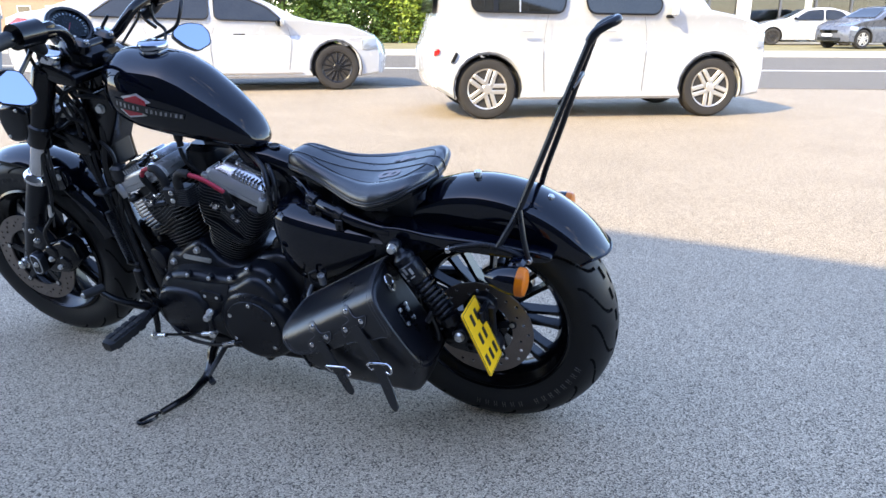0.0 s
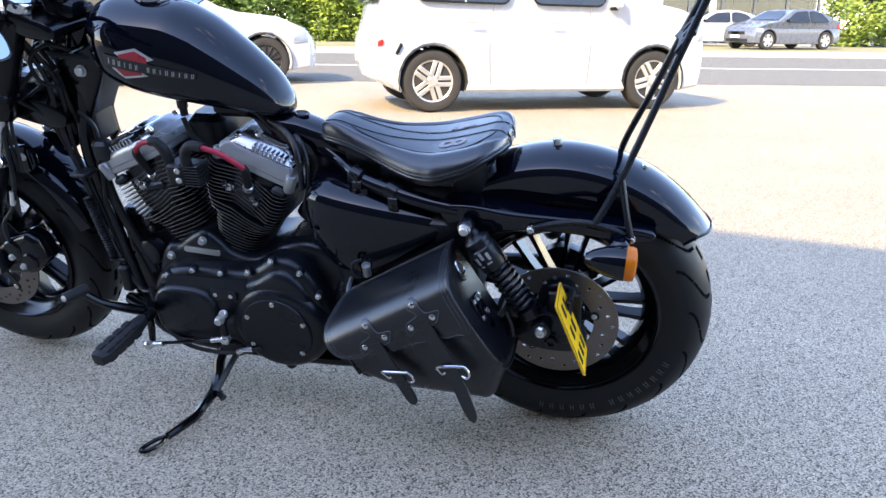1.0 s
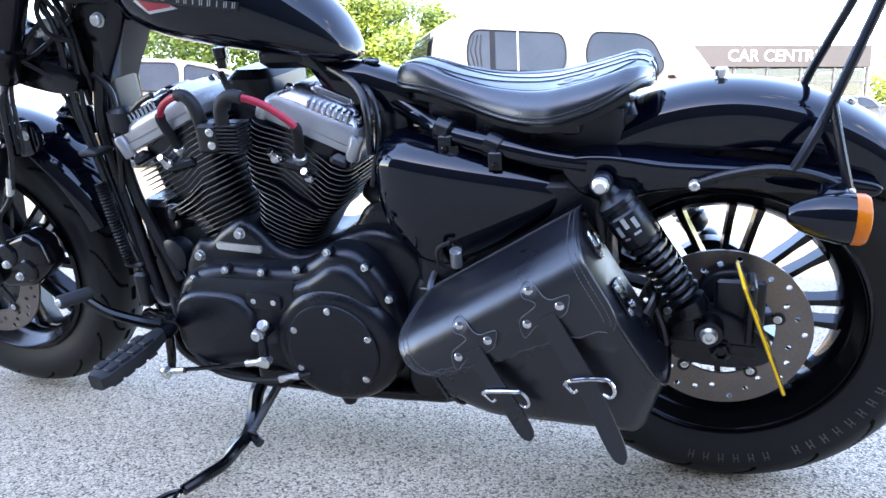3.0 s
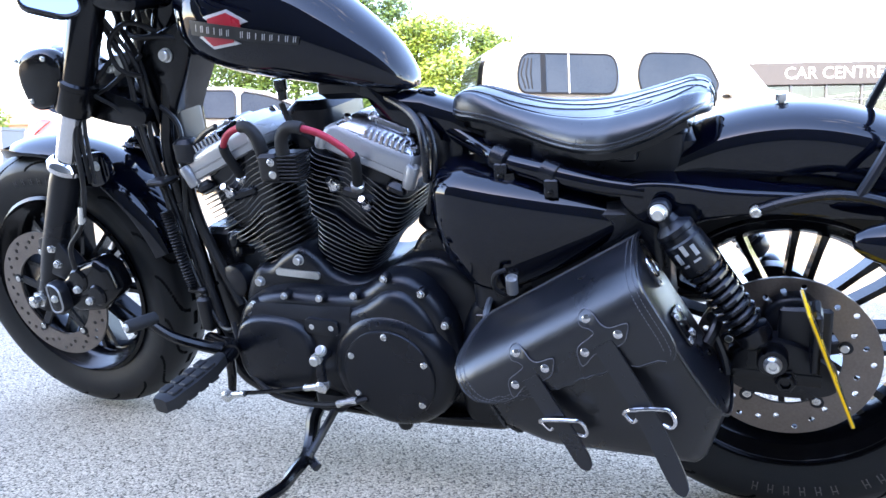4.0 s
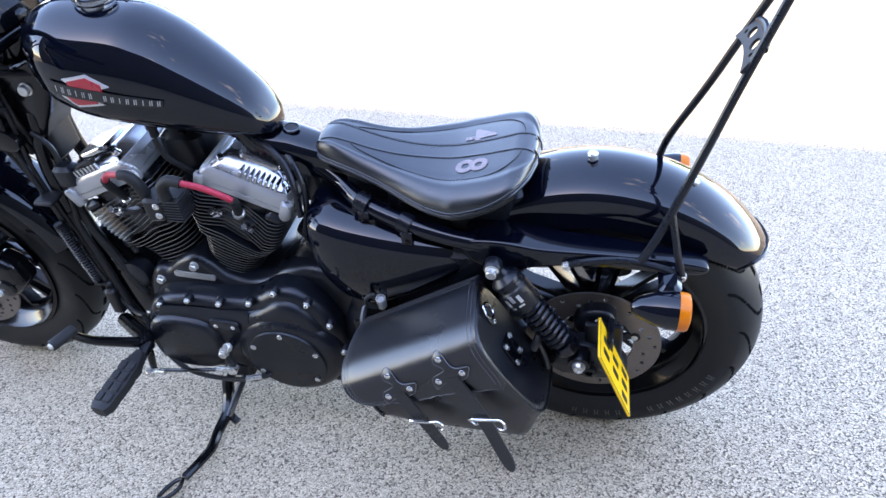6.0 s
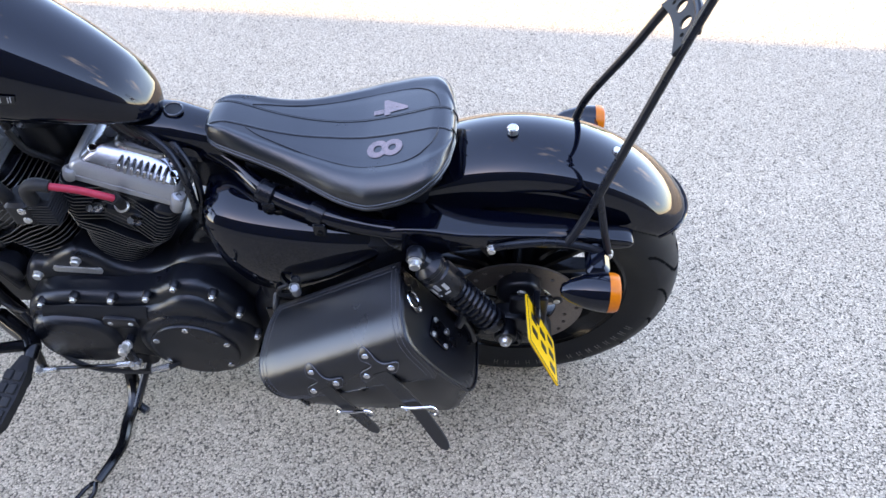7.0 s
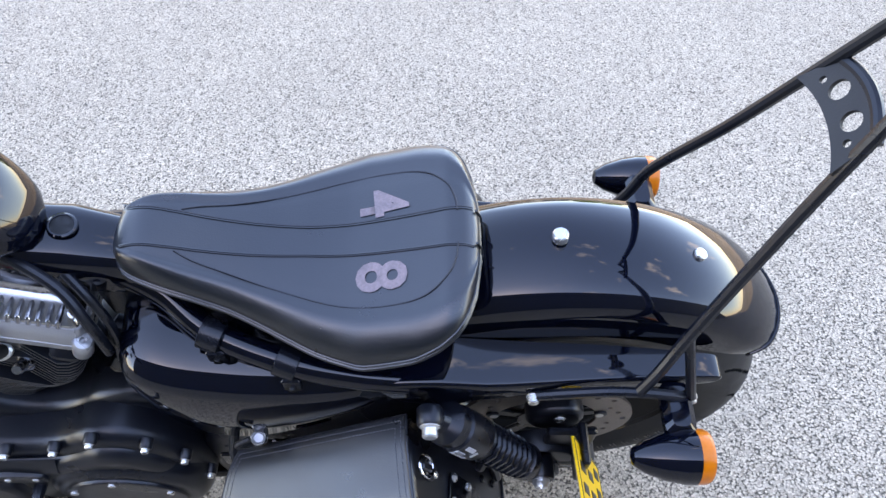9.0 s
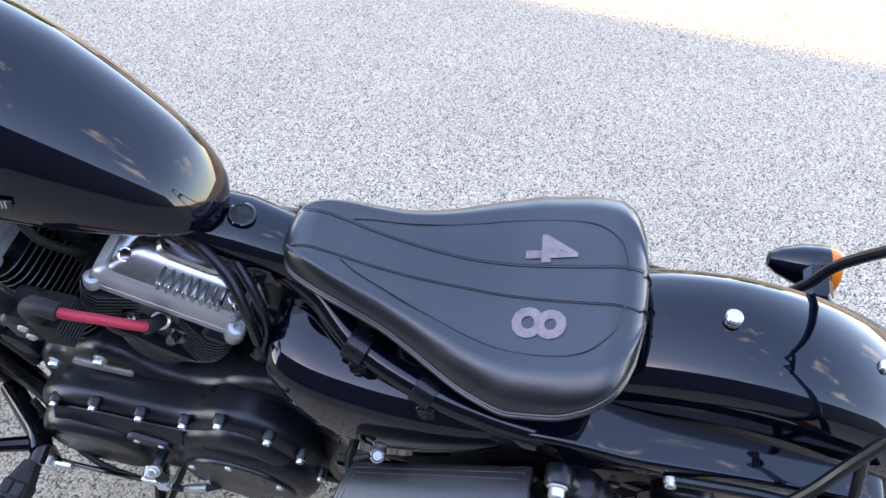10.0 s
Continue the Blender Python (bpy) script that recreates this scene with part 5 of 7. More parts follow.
def cylinder(name, tilt, base, s, studs):
    """One finned barrel with its head, rocker box, studs and bolts; s is the side of the head that faces away from the vee."""
    m = Matrix.Translation(base) @ Matrix.Rotation(tilt, 4, "Y")
    widths = [(0.10, 0.056, 0.078), (0.14, 0.064, 0.084), (0.18, 0.072, 0.089), (0.215, 0.085, 0.094), (0.245, 0.097, 0.098), (0.28, 0.101, 0.100), (0.34, 0.100, 0.098)]

    def wave(x, h):
        """The head fins dip round the plug recess."""
        q = min(1.0, max(0.0, (h - 0.170) / 0.06))
        return -0.009 * q * math.tanh((x * s - 0.010) / 0.018)

    def ring(hx, hy, h, r, grow=1.0):
        o = fine(fin_outline(hx, hy, r), 3)
        if h > 0.226:
            o = [(x, max(y, -0.080) if -0.048 < x * s < 0.062 else y) for x, y in o]
        return [m @ Vector((x * grow, y * grow, h + wave(x, h))) for x, y in o]

    bm = bmesh.new()
    add_loft(bm, [ring(hx - 0.018, hy - 0.018, h, 0.04) for h, hx, hy in widths], True)
    barrel = part(name, bm, SATIN, engine, "black finned cylinder with a painted glint on its fin edges")
    for k in range(22):
        h = 0.113 + k * 0.0097
        hx, hy = lerp_rows(widths, h)
        r = 0.055 if h < 0.2 else 0.030
        t = 0.0010
        bm = bmesh.new()
        add_loft(bm, [ring(hx, hy, h - t * 1.6, r, 0.78), ring(hx, hy, h - t, r)], False)
        add_loft(bm, [ring(hx, hy, h - t, r), ring(hx, hy, h, r, 1.004), ring(hx, hy, h + t, r)], False, 1)
        add_loft(bm, [ring(hx, hy, h + t, r), ring(hx, hy, h + t * 1.6, r, 0.78)], False)
        part("fin", bm, SATIN, barrel, mats=(FINEDGE,))
    # flat boss of the plug recess and the lug below the rocker box
    boss_m = m @ Matrix.Translation((s * 0.012, -0.080, 0.275)) @ Matrix.Rotation(-s * radians(8), 4, "Y")
    part("plug_boss", box((0, 0, 0), (0.072, 0.012, 0.020), boss_m, 0.005), SATIN, barrel)
    part("head_lug", box((s * 0.078, -0.084, 0.318), (0.038, 0.024, 0.026), m, 0.009), SATIN, barrel)
    # rocker box: a lower band, a chamfered upper half with ribs, a polished crown
    lo, hi = (-0.086, 0.101) if s > 0 else (-0.101, 0.086)
    lower = round_outline([(lo, -0.091), (hi, -0.091), (hi, 0.080), (lo, 0.080)], 0.016, 4)
    cw = (lo + hi) / 2

    def level(h, dy, d_in, d_out):
        """The box outline at height h, drawn in by dy at the side and by different amounts at the two ends."""
        a, b = (d_in, d_out) if s > 0 else (d_out, d_in)
        out = []
        for x, y in lower:
            q = (x - lo) / (hi - lo)
            out.append(m @ Vector((lo + a + q * (hi - lo - a - b), y + (dy if y < 0 else -dy) * min(1.0, abs(y) / 0.06), h)))
        return out

    rk = bmesh.new()
    add_loft(rk, [level(h, dy, a, b) for h, dy, a, b in ((0.336, 0.004, 0.004, 0.004), (0.339, 0.0, 0.0, 0.0), (0.3505, 0.0, 0.0, 0.0), (0.3512, 0.0016, 0.0016, 0.0016), (0.3528, 0.0016, 0.0016, 0.0016), (0.3535, 0.0, 0.0, 0.0),
                                                         (0.370, 0.001, 0.003, 0.001), (0.378, 0.003, 0.010, 0.003), (0.383, 0.007, 0.016, 0.006))], True)
    rocker = part("rocker_box", rk, ALU, engine, "satin silver rocker box", sharp=28)
    up = bmesh.new()
    add_loft(up, [level(h, dy, a, b) for h, dy, a, b in ((0.382, 0.008, 0.018, 0.007), (0.386, 0.010, 0.022, 0.010), (0.400, 0.030, 0.034, 0.022), (0.405, 0.038, 0.040, 0.030), (0.407, 0.050, 0.050, 0.040))], True)
    part("rocker_cover", up, POLISH, rocker, "polished rocker cover", sharp=25)
    for j in range(8):
        part("rib", box((s * (-0.004 + j * 0.0105), -0.070, 0.3905), (0.0062, 0.030, 0.020), m @ Matrix.Translation((0, 0, 0)), 0.0022), POLISH, rocker)
    part("rocker_bulge", loft([[m @ Vector((cw + s * 0.012 + x * q, y * q - 0.01, h)) for x, y in fin_outline(0.046, 0.044, 0.02)] for q, h in ((1.0, 0.398), (0.98, 0.409), (0.90, 0.414), (0.3, 0.416))]), POLISH, rocker)
    for x, y, h, d in ((s * -0.052, -0.062, 0.396, 0.3), (s * 0.082, -0.066, 0.391, 0.3), (s * 0.085, 0.045, 0.395, 0.0), (s * -0.05, 0.05, 0.398, 0.0)):
        part("rocker_bolt", bolt(m @ Vector((x, y, h)), m.to_3x3() @ Vector((0, -d, 1)), 0.0072, 0.006), CHROME, rocker)
    # bolt pillars at the ends
    for x, y, h0, h1, r in ((s * 0.098, -0.086, 0.330, 0.372, 0.0125), (s * -0.080, -0.086, 0.336, 0.362, 0.011)):
        part("bolt_pillar", lathe([(r * 0.9, 0), (r, 0.003), (r, h1 - h0 - 0.004), (r * 0.8, h1 - h0), (r * 0.35, h1 - h0 + 0.001), (r * 0.3, h1 - h0 - 0.004), (0.0, h1 - h0 - 0.004)], along(m @ Vector((x, y, h0)), m.to_3x3() @ Vector((0, -0.1, 1))), 20), ALU, rocker)
    for p in studs:
        b = bmesh.new()
        add_lathe(b, [(0.0135, -0.002), (0.0130, 0.002), (0.0085, 0.009), (0.0078, 0.010), (0.0078, 0.021), (0.006, 0.024), (0.0, 0.024)], along(p, (0, -0.75, 0.66)), 14)
        part("head_bolt", b, CHROME, barrel, "bright domed head bolt")
    return barrel


cylinder("front_cylinder", -radians(22.5), Vector((-0.856, 0.0, 0.3219)), -1, [(-0.9951, -0.086, 0.578)])
cylinder("rear_cylinder", radians(22.5), Vector((-0.8347, 0.0, 0.3219)), 1, [(-0.762, -0.090, 0.5935), (-0.7032, -0.086, 0.557)])

coil = part("ignition_coil", box((-0.850, -0.130, 0.640), (0.042, 0.052, 0.052), None, 0.006), PLASTIC, bike, "black ignition coil block with ribbed ends")
part("coil_core", box((-0.811, -0.128, 0.640), (0.036, 0.034, 0.050), None, 0.004), PLASTIC, coil)
for j in range(8):
    part("coil_rib", box((-0.811, -0.130, 0.617 + j * 0.0064), (0.040, 0.048, 0.0034), None, 0.0012), PLASTIC, coil)
for z in (0.652, 0.630):
    part("coil_bolt", bolt((-0.841, -0.156, z), (0, -1, 0), 0.0058, 0.003), STEEL, coil)


def plug_lead(pts, split0, split1):
    """A spark plug lead: black boots at both ends and a red sleeve between."""
    line = curve_points(pts, 8)
    n = len(line)
    a, b = int(n * split0), int(n * split1)
    lead = part("plug_lead", tube(line[a - 1:b + 1], 0.0062, 12, 1), RED, bike, "red spark plug lead with black boots")
    part("boot", tube(line[:a], lambda u: 0.0125 - 0.002 * u, 14, 1), GRIP, lead, "black rubber boot")
    part("boot", tube(line[b:], 0.0092, 14, 1), GRIP, lead, "black rubber boot")
    end = line[-1]
    part("plug_nut", lathe([(0.008, -0.010), (0.0125, -0.007), (0.0125, 0.004), (0.0105, 0.007), (0.008, 0.008)], along(end, line[-1] - line[-3]), 18), STEEL, lead)


plug_lead([(-0.868, -0.135, 0.655), (-0.871, -0.140, 0.690), (-0.886, -0.141, 0.7105), (-0.909, -0.138, 0.710), (-0.950, -0.120, 0.693), (-0.972, -0.108, 0.668), (-0.972, -0.096, 0.640), (-0.968, -0.074, 0.600)], 0.42, 0.70)
plug_lead([(-0.823, -0.140, 0.655), (-0.817, -0.146, 0.692), (-0.797, -0.148, 0.7105), (-0.766, -0.150, 0.7075), (-0.732, -0.142, 0.692), (-0.698, -0.126, 0.658), (-0.700, -0.112, 0.636), (-0.718, -0.084, 0.589)], 0.43, 0.73)

# primary cover: a broad plate, an oval bulge, a round clutch dome and its flat derby cover
PRIMARY = [(-0.995, 0.30), (-0.975, 0.36), (-0.935, 0.392), (-0.86, 0.405), (-0.79, 0.403), (-0.72, 0.410), (-0.655, 0.447), (-0.60, 0.442), (-0.555, 0.395), (-0.532, 0.33), (-0.527, 0.27), (-0.545, 0.215), (-0.60, 0.178), (-0.66, 0.165), (-0.73, 0.172), (-0.80, 0.195), (-0.88, 0.200), (-0.95, 0.215), (-0.985, 0.25)]
primary = part("primary_cover", prism(smooth_outline(PRIMARY), -0.100, -0.160, 0.026, 0.026, 7), SATIN, bike, "satin black primary cover with bright bolts", sharp=50)


def dome(cx, cz, rx, rz, y0, y1, e=2.4, lip=0.55, n=40):
    rings = []
    for k in range(9):
        a = math.pi / 2 * k / 8
        q = lip + (1 - lip) * math.cos(a)
        y = y0 + (y1 - y0) * math.sin(a)
        ring = []
        for j in range(n):
            t = 2 * math.pi * j / n
            c, s = math.cos(t), math.sin(t)
            ring.append((cx + rx * q * math.copysign(abs(c) ** (2 / e), c), y, cz + rz * q * math.copysign(abs(s) ** (2 / e), s)))
        rings.append(ring)
    return loft(rings)


part("primary_body", prism(offset_outline(smooth_outline(PRIMARY), 0.021), -0.146, -0.177, 0.024, 0.024, 8), SATIN, primary, sharp=60)
part("alternator_bulge", dome(-0.885, 0.290, 0.092, 0.082, -0.152, -0.192, 2.8, 0.80), SATIN, primary, sharp=50)
part("clutch_dome", dome(-0.650, 0.276, 0.122, 0.116, -0.150, -0.186, 2.0, 0.76, 56), SATIN, primary, sharp=50)
part("bridge", loft([[(x, -0.150, z0), (x, -0.176, z0 + 0.012), (x, -0.178, z1 - 0.02), (x, -0.165, z1)] for x, z0, z1 in ((-0.93, 0.345, 0.385), (-0.86, 0.34, 0.388), (-0.79, 0.335, 0.388), (-0.72, 0.33, 0.392))]), SATIN, primary, sharp=60)
derby = part("derby_cover", lathe([(0.088, -0.012), (0.088, 0.0055), (0.0868, 0.0075), (0.0845, 0.0082), (0.080, 0.0084), (0.0, 0.0095)], along((-0.650, -0.183, 0.274), (0, -1, 0)), 56), SATIN, primary, "round black clutch cover")
for k in range(5):
    a = radians((89, 153, 211, 320, 23)[k])
    part("derby_bolt", bolt((-0.650 + 0.077 * math.cos(a), -0.1912, 0.274 + 0.077 * math.sin(a)), (0, -1, 0), 0.0058, 0.0030), STEEL, derby)
inspect = part("inspection_cover", prism(round_outline([(-0.812, 0.372), (-0.742, 0.370), (-0.742, 0.338), (-0.812, 0.340)], 0.014), -0.16, -0.1835, 0.0025, 0.0025, 2), SATIN, primary)
for x in (-0.797, -0.757):
    part("inspection_bolt", bolt((x, -0.1838, 0.355), (0, -1, 0), 0.0042, 0.0015), STEEL, inspect)
for x, z in ((-0.933, 0.381), (-0.860, 0.402), (-0.786, 0.402), (-0.714, 0.412), (-0.650, 0.448), (-0.583, 0.424), (-0.545, 0.368), (-0.528, 0.290), (-0.551, 0.223), (-0.61, 0.185)):
    part("bolt_boss", lathe([(0.0092, -0.012), (0.0088, 0.001), (0.0078, 0.0025), (0.0, 0.0028)], along((x, -0.1585, z), (0, -1, 0)), 18), SATIN, primary)
    part("primary_bolt", bolt((x, -0.1610, z), (0, -1, 0), 0.0056, 0.006), STEEL, primary)
part("number_pad", prism(round_outline([(-0.908, 0.4335), (-0.813, 0.4285), (-0.813, 0.4145), (-0.908, 0.4195)], 0.007), -0.095, -0.109), STEEL, engine, "bright stamped number pad")
part("case_bolt", bolt((-0.854, -0.105, 0.4515), (0, -1, 0), 0.0085, 0.010), STEEL, engine)
part("case_bolt", bolt((-0.950, -0.105, 0.403), (0, -1, 0), 0.0085, 0.010), STEEL, engine)
part("horn_disc", lathe([(0.030, -0.02), (0.034, 0.0), (0.034, 0.012), (0.026, 0.016), (0.0, 0.017)], along((-1.026, -0.078, 0.390), (-0.15, -1, 0)), 28), SATIN, engine)
part("gearbox_top", prism(round_outline([(-0.66, 0.43), (-0.62, 0.50), (-0.57, 0.515), (-0.50, 0.46), (-0.48, 0.40)], 0.02), -0.065, 0.10, 0.02, 0.02, 3, True), SATIN, engine)
part("starter_solenoid", lathe([(0.0, -0.055), (0.026, -0.05), (0.028, -0.04), (0.028, 0.04), (0.022, 0.05), (0.0, 0.052)], along((-0.575, -0.03, 0.500), (1, -0.3, -0.5)), 20), SATIN, engine)
part("sprocket_cover", prism(smooth_outline([(-0.53, 0.15), (-0.54, 0.30), (-0.50, 0.40), (-0.44, 0.38), (-0.40, 0.26), (-0.42, 0.165)]), 0.11, -0.13, 0.02, 0.02, 3, True), SATIN, engine)
part("drain_plug", lathe([(0.016, 0), (0.016, 0.02), (0.012, 0.03), (0.0, 0.03)], along((-0.655, -0.14, 0.168), (0, 0, -1)), 14), SATIN, engine)
part("intake", lathe([(0.028, -0.05), (0.03, 0.0), (0.036, 0.05)], along((-0.812, -0.01, 0.60), (0, -0.2, 1)), 24), SATIN, engine)
part("tank_underside_hose", tube([(-0.87, -0.05, 0.735), (-0.85, -0.06, 0.700), (-0.82, -0.05, 0.665), (-0.815, -0.03, 0.63)], 0.006, 8), GRIP, bike)
part("breather_pipe", tube([(-0.615, -0.030, 0.712), (-0.582, -0.060, 0.690), (-0.568, -0.075, 0.650), (-0.572, -0.080, 0.60), (-0.590, -0.075, 0.54)], 0.0062, 10), SATIN, bike)
part("breather_pipe", tube([(-0.72, -0.020, 0.748), (-0.66, -0.035, 0.732), (-0.605, -0.062, 0.706), (-0.580, -0.088, 0.668), (-0.580, -0.092, 0.60)], 0.0068, 10), SATIN, bike)

# ---- gear linkage, pegs, side stand ----
link = part("gear_linkage", tube([(-0.995, -0.205, 0.205), (-0.93, -0.208, 0.217), (-0.84, -0.211, 0.237), (-0.775, -0.212, 0.252)], 0.0042, 8), GLOSSB, bike, "gear rod with bright ball joints")
for x, z, x2, z2 in ((-0.995, 0.205, -0.955, 0.213), (-0.775, 0.252, -0.815, 0.243)):
    part("rod_end", tube([(x2, -0.211, z2), (x, -0.211, z)], 0.0065, 10), STEEL, link)
    part("ball_joint", lathe([(0.0, -0.012), (0.011, -0.010), (0.012, 0.006), (0.007, 0.010), (0.0, 0.010)], along((x, -0.213, z), (0, -1, 0)), 18), STEEL, link)
part("clutch_cable", tube([(-1.0, -0.15, 0.33), (-0.96, -0.18, 0.255), (-0.90, -0.20, 0.215), (-0.82, -0.205, 0.205), (-0.74, -0.205, 0.215), (-0.70, -0.19, 0.222)], 0.0055, 8), GRIP, bike)
part("cable_end", tube([(-0.755, -0.206, 0.214), (-0.718, -0.198, 0.221)], 0.0075, 10), STEEL, bike)
part("shift_arm", tube([(-0.776, -0.165, 0.30), (-0.776, -0.205, 0.298), (-0.776, -0.208, 0.252)], 0.009, 10), SATIN, bike)
part("shift_arm_bolt", bolt((-0.780, -0.214, 0.305), (0, -1, 0), 0.009, 0.008), STEEL, bike)
part("shift_arm_bolt", bolt((-0.766, -0.214, 0.326), (0, -0.7, 0.6), 0.008, 0.006), STEEL, bike)
mount = part("peg_mount", tube([(-1.09, -0.12, 0.27), (-1.03, -0.16, 0.285), (-0.985, -0.19, 0.300), (-0.965, -0.215, 0.302)], 0.017, 12), GLOSSB, bike, "black foot control mount")
part("lower_arm", tube([(-0.985, -0.195, 0.300), (-0.985, -0.20, 0.25), (-0.992, -0.203, 0.205)], lambda u: 0.0105 - 0.003 * u, 10), GLOSSB, mount)
lever = part("gear_lever", tube([(-0.985, -0.21, 0.305), (-1.02, -0.225, 0.318), (-1.06, -0.25, 0.345), (-1.085, -0.265, 0.375), (-1.09, -0.27, 0.385)], lambda u: 0.0125 - 0.005 * u, 10), GLOSSB, bike, "black toe gear lever")
part("toe_rubber", lathe([(0.0, -0.002), (0.012, 0.0), (0.0125, 0.055), (0.011, 0.058), (0.0, 0.058)], along((-1.082, -0.258, 0.386), (-0.25, -0.97, 0.1)), 18), GRIP, lever, "ribbed rubber toe peg")
part("toe_bolt", bolt((-1.097, -0.315, 0.392), (-0.25, -0.97, 0.1), 0.006, 0.003), STEEL, lever)
peg_m = along((-0.968, -0.235, 0.300), (-0.11, -0.98, -0.07))
peg = part("foot_peg", loft([[peg_m @ Vector((x, y, z)) for x, y in ((-w, -0.010), (-w * 0.6, -0.014), (w * 0.6, -0.014), (w, -0.010), (w, 0.010), (w * 0.6, 0.014), (-w * 0.6, 0.014), (-w, 0.010))] for w, z in ((0.010, 0.0), (0.014, 0.014), (0.020, 0.034), (0.024, 0.085), (0.022, 0.140), (0.015, 0.152))]), GRIP, bike, "black rubber foot peg")
for j in range(4):
    for k in (-1, 1):
        for f in (-1, 1):
            part("peg_pad", box((k * 0.0105, f * 0.0145, 0.043 + j * 0.027), (0.017, 0.006, 0.023), peg_m, 0.0025), GRIP, peg)
part("peg_clevis", lathe([(0.013, 0), (0.013, 0.03), (0.0, 0.031)], along((-0.966, -0.205, 0.302), (0, -1, -0.2)), 16), GLOSSB, peg)

stand = part("side_stand", tube([(-0.820, -0.135, 0.190), (-0.838, -0.165, 0.154), (-0.836, -0.19, 0.121), (-0.83, -0.225, 0.101), (-0.832, -0.27, 0.095), (-0.823, -0.32, 0.103), (-0.828, -0.36, 0.110), (-0.842, -0.405, 0.113)], lambda u: 0.0155 - 0.006 * u, 10), GLOSSB, bike, "black side stand resting on the asphalt")
foot = [(-0.845, -0.408, 0.113), (-0.842, -0.432, 0.114), (-0.858, -0.458, 0.1155), (-0.872, -0.462, 0.1165), (-0.874, -0.448, 0.114), (-0.862, -0.420, 0.112), (-0.848, -0.408, 0.113)]
part("stand_foot", tube(foot, 0.0048, 8), GLOSSB, stand)
part("stand_bracket", box((-0.800, -0.140, 0.185), (0.06, 0.05, 0.05), None, 0.008), SATIN, stand)
part("stand_spring", tube([(-0.790, -0.150, 0.175), (-0.806, -0.195, 0.138), (-0.815, -0.240, 0.112)], 0.008, 10), SATIN, stand)
part("stand_stop", tube([(-0.832, -0.222, 0.104), (-0.800, -0.238, 0.090)], 0.009, 10), SATIN, stand)

# ---- shock absorber, swing arm, axle ----
for s in (-1, 1):
    p0, p1 = Vector((-0.191, s * 0.172, 0.585)), Vector((-0.036, s * 0.180, 0.368))
    d = (p1 - p0).normalized()
    L = (p1 - p0).length
    m = along(p0, d)
    sh = part("shock_absorber", lathe([(0.0, 0.010), (0.013, 0.012), (0.016, 0.022), (0.024, 0.028), (0.028, 0.032), (0.028, 0.040), (0.0265, 0.042), (0.0265, 0.050), (0.0295, 0.053), (0.0295, 0.098), (0.0275, 0.102), (0.018, 0.103), (0.016, L - 0.06), (0.026, L - 0.055), (0.026, L - 0.040), (0.020, L - 0.03), (0.0, L - 0.02)], m, 26), SATIN, bike, "black coil-over rear shock absorber")
    sp = bmesh.new()
    turns = 8
    add_tube(sp, [m @ Vector((0.0232 * math.cos(2 * math.pi * k / 10), 0.0232 * math.sin(2 * math.pi * k / 10), 0.102 + (L - 0.162) * k / (10 * turns))) for k in range(10 * turns + 1)], 0.0052, 7, 1)
    part("coil_spring", sp, SATIN, sh, "black coil spring")
    part("top_eye", lathe([(0.014, -0.014), (0.016, -0.011), (0.016, 0.007), (0.014, 0.010)], along(p0, (0, 1, 0)), 22), SATIN, sh)
    part("shock_bolt", lathe([(0.0125, 0), (0.0125, 0.005), (0.0095, 0.007), (0.0095, 0.016), (0.0075, 0.018), (0.0, 0.018)], along(p0 + Vector((0, s * 0.010, 0)), (0, s, 0)), 18), STEEL, sh, "bright domed bolt")
    part("bottom_eye", lathe([(0.019, -0.016), (0.021, -0.012), (0.021, 0.012), (0.019, 0.016)], along(p1, (0, 1, 0)), 20), SATIN, sh)
    part("lower_bolt", lathe([(0.0125, 0), (0.0125, 0.004), (0.010, 0.007), (0.009, 0.011), (0.005, 0.011), (0.004, 0.008), (0.0, 0.008)], along(p1 + Vector((0, s * 0.016, 0)), (0, s, 0)), 18), STEEL, sh, "bright domed bolt")
    if s < 0:
        for u, v, su, sv in ((-0.013, 0.068, 0.010, 0.026), (0.0, 0.062, 0.010, 0.026), (0.013, 0.070, 0.010, 0.026), (-0.008, 0.082, 0.018, 0.005), (0.010, 0.084, 0.012, 0.005)):
            a2 = m.to_3x3().inverted() @ Vector((0, -1, 0))
            base = math.atan2(a2.y, a2.x)
            rot = m @ Matrix.Rotation(base + u / 0.0295, 4, "Z")
            part("shock_marking", box((0.0299, 0, v), (0.0016, su * 0.62, sv * 0.62), rot), SILVER, sh)
    part("swing_arm", tube([(-0.47, s * 0.115, 0.315), (-0.30, s * 0.128, 0.322), (-0.12, s * 0.140, 0.330), (0.03, s * 0.142, 0.328)], 0.023, 12), GLOSSB, bike)
    part("axle_plate", prism(smooth_outline([(-0.10, 0.345), (-0.05, 0.385), (0.0, 0.38), (0.045, 0.345), (0.05, 0.31), (0.0, 0.295), (-0.08, 0.305)]), s * 0.128, s * 0.162, 0.006, 0.006, 2), SATIN, bike)
    nut = bmesh.new()
    add_lathe(nut, [(0.017, 0), (0.017, 0.004), (0.0145, 0.005), (0.0145, 0.015), (0.012, 0.017), (0.008, 0.017), (0.007, 0.012), (0.0, 0.012)], along((-0.017, s * 0.162, 0.328), (0, s, 0)), 6)
    part("axle_nut", nut, SATIN, bike, "dark rear axle nut")
caliper = part("rear_caliper", prism(smooth_outline([(-0.055, 0.395), (-0.035, 0.430), (0.005, 0.438), (0.028, 0.412), (0.018, 0.372), (-0.03, 0.362)]), -0.075, -0.122, 0.010, 0.010, 3, True), SATIN, bike, "black rear brake caliper")
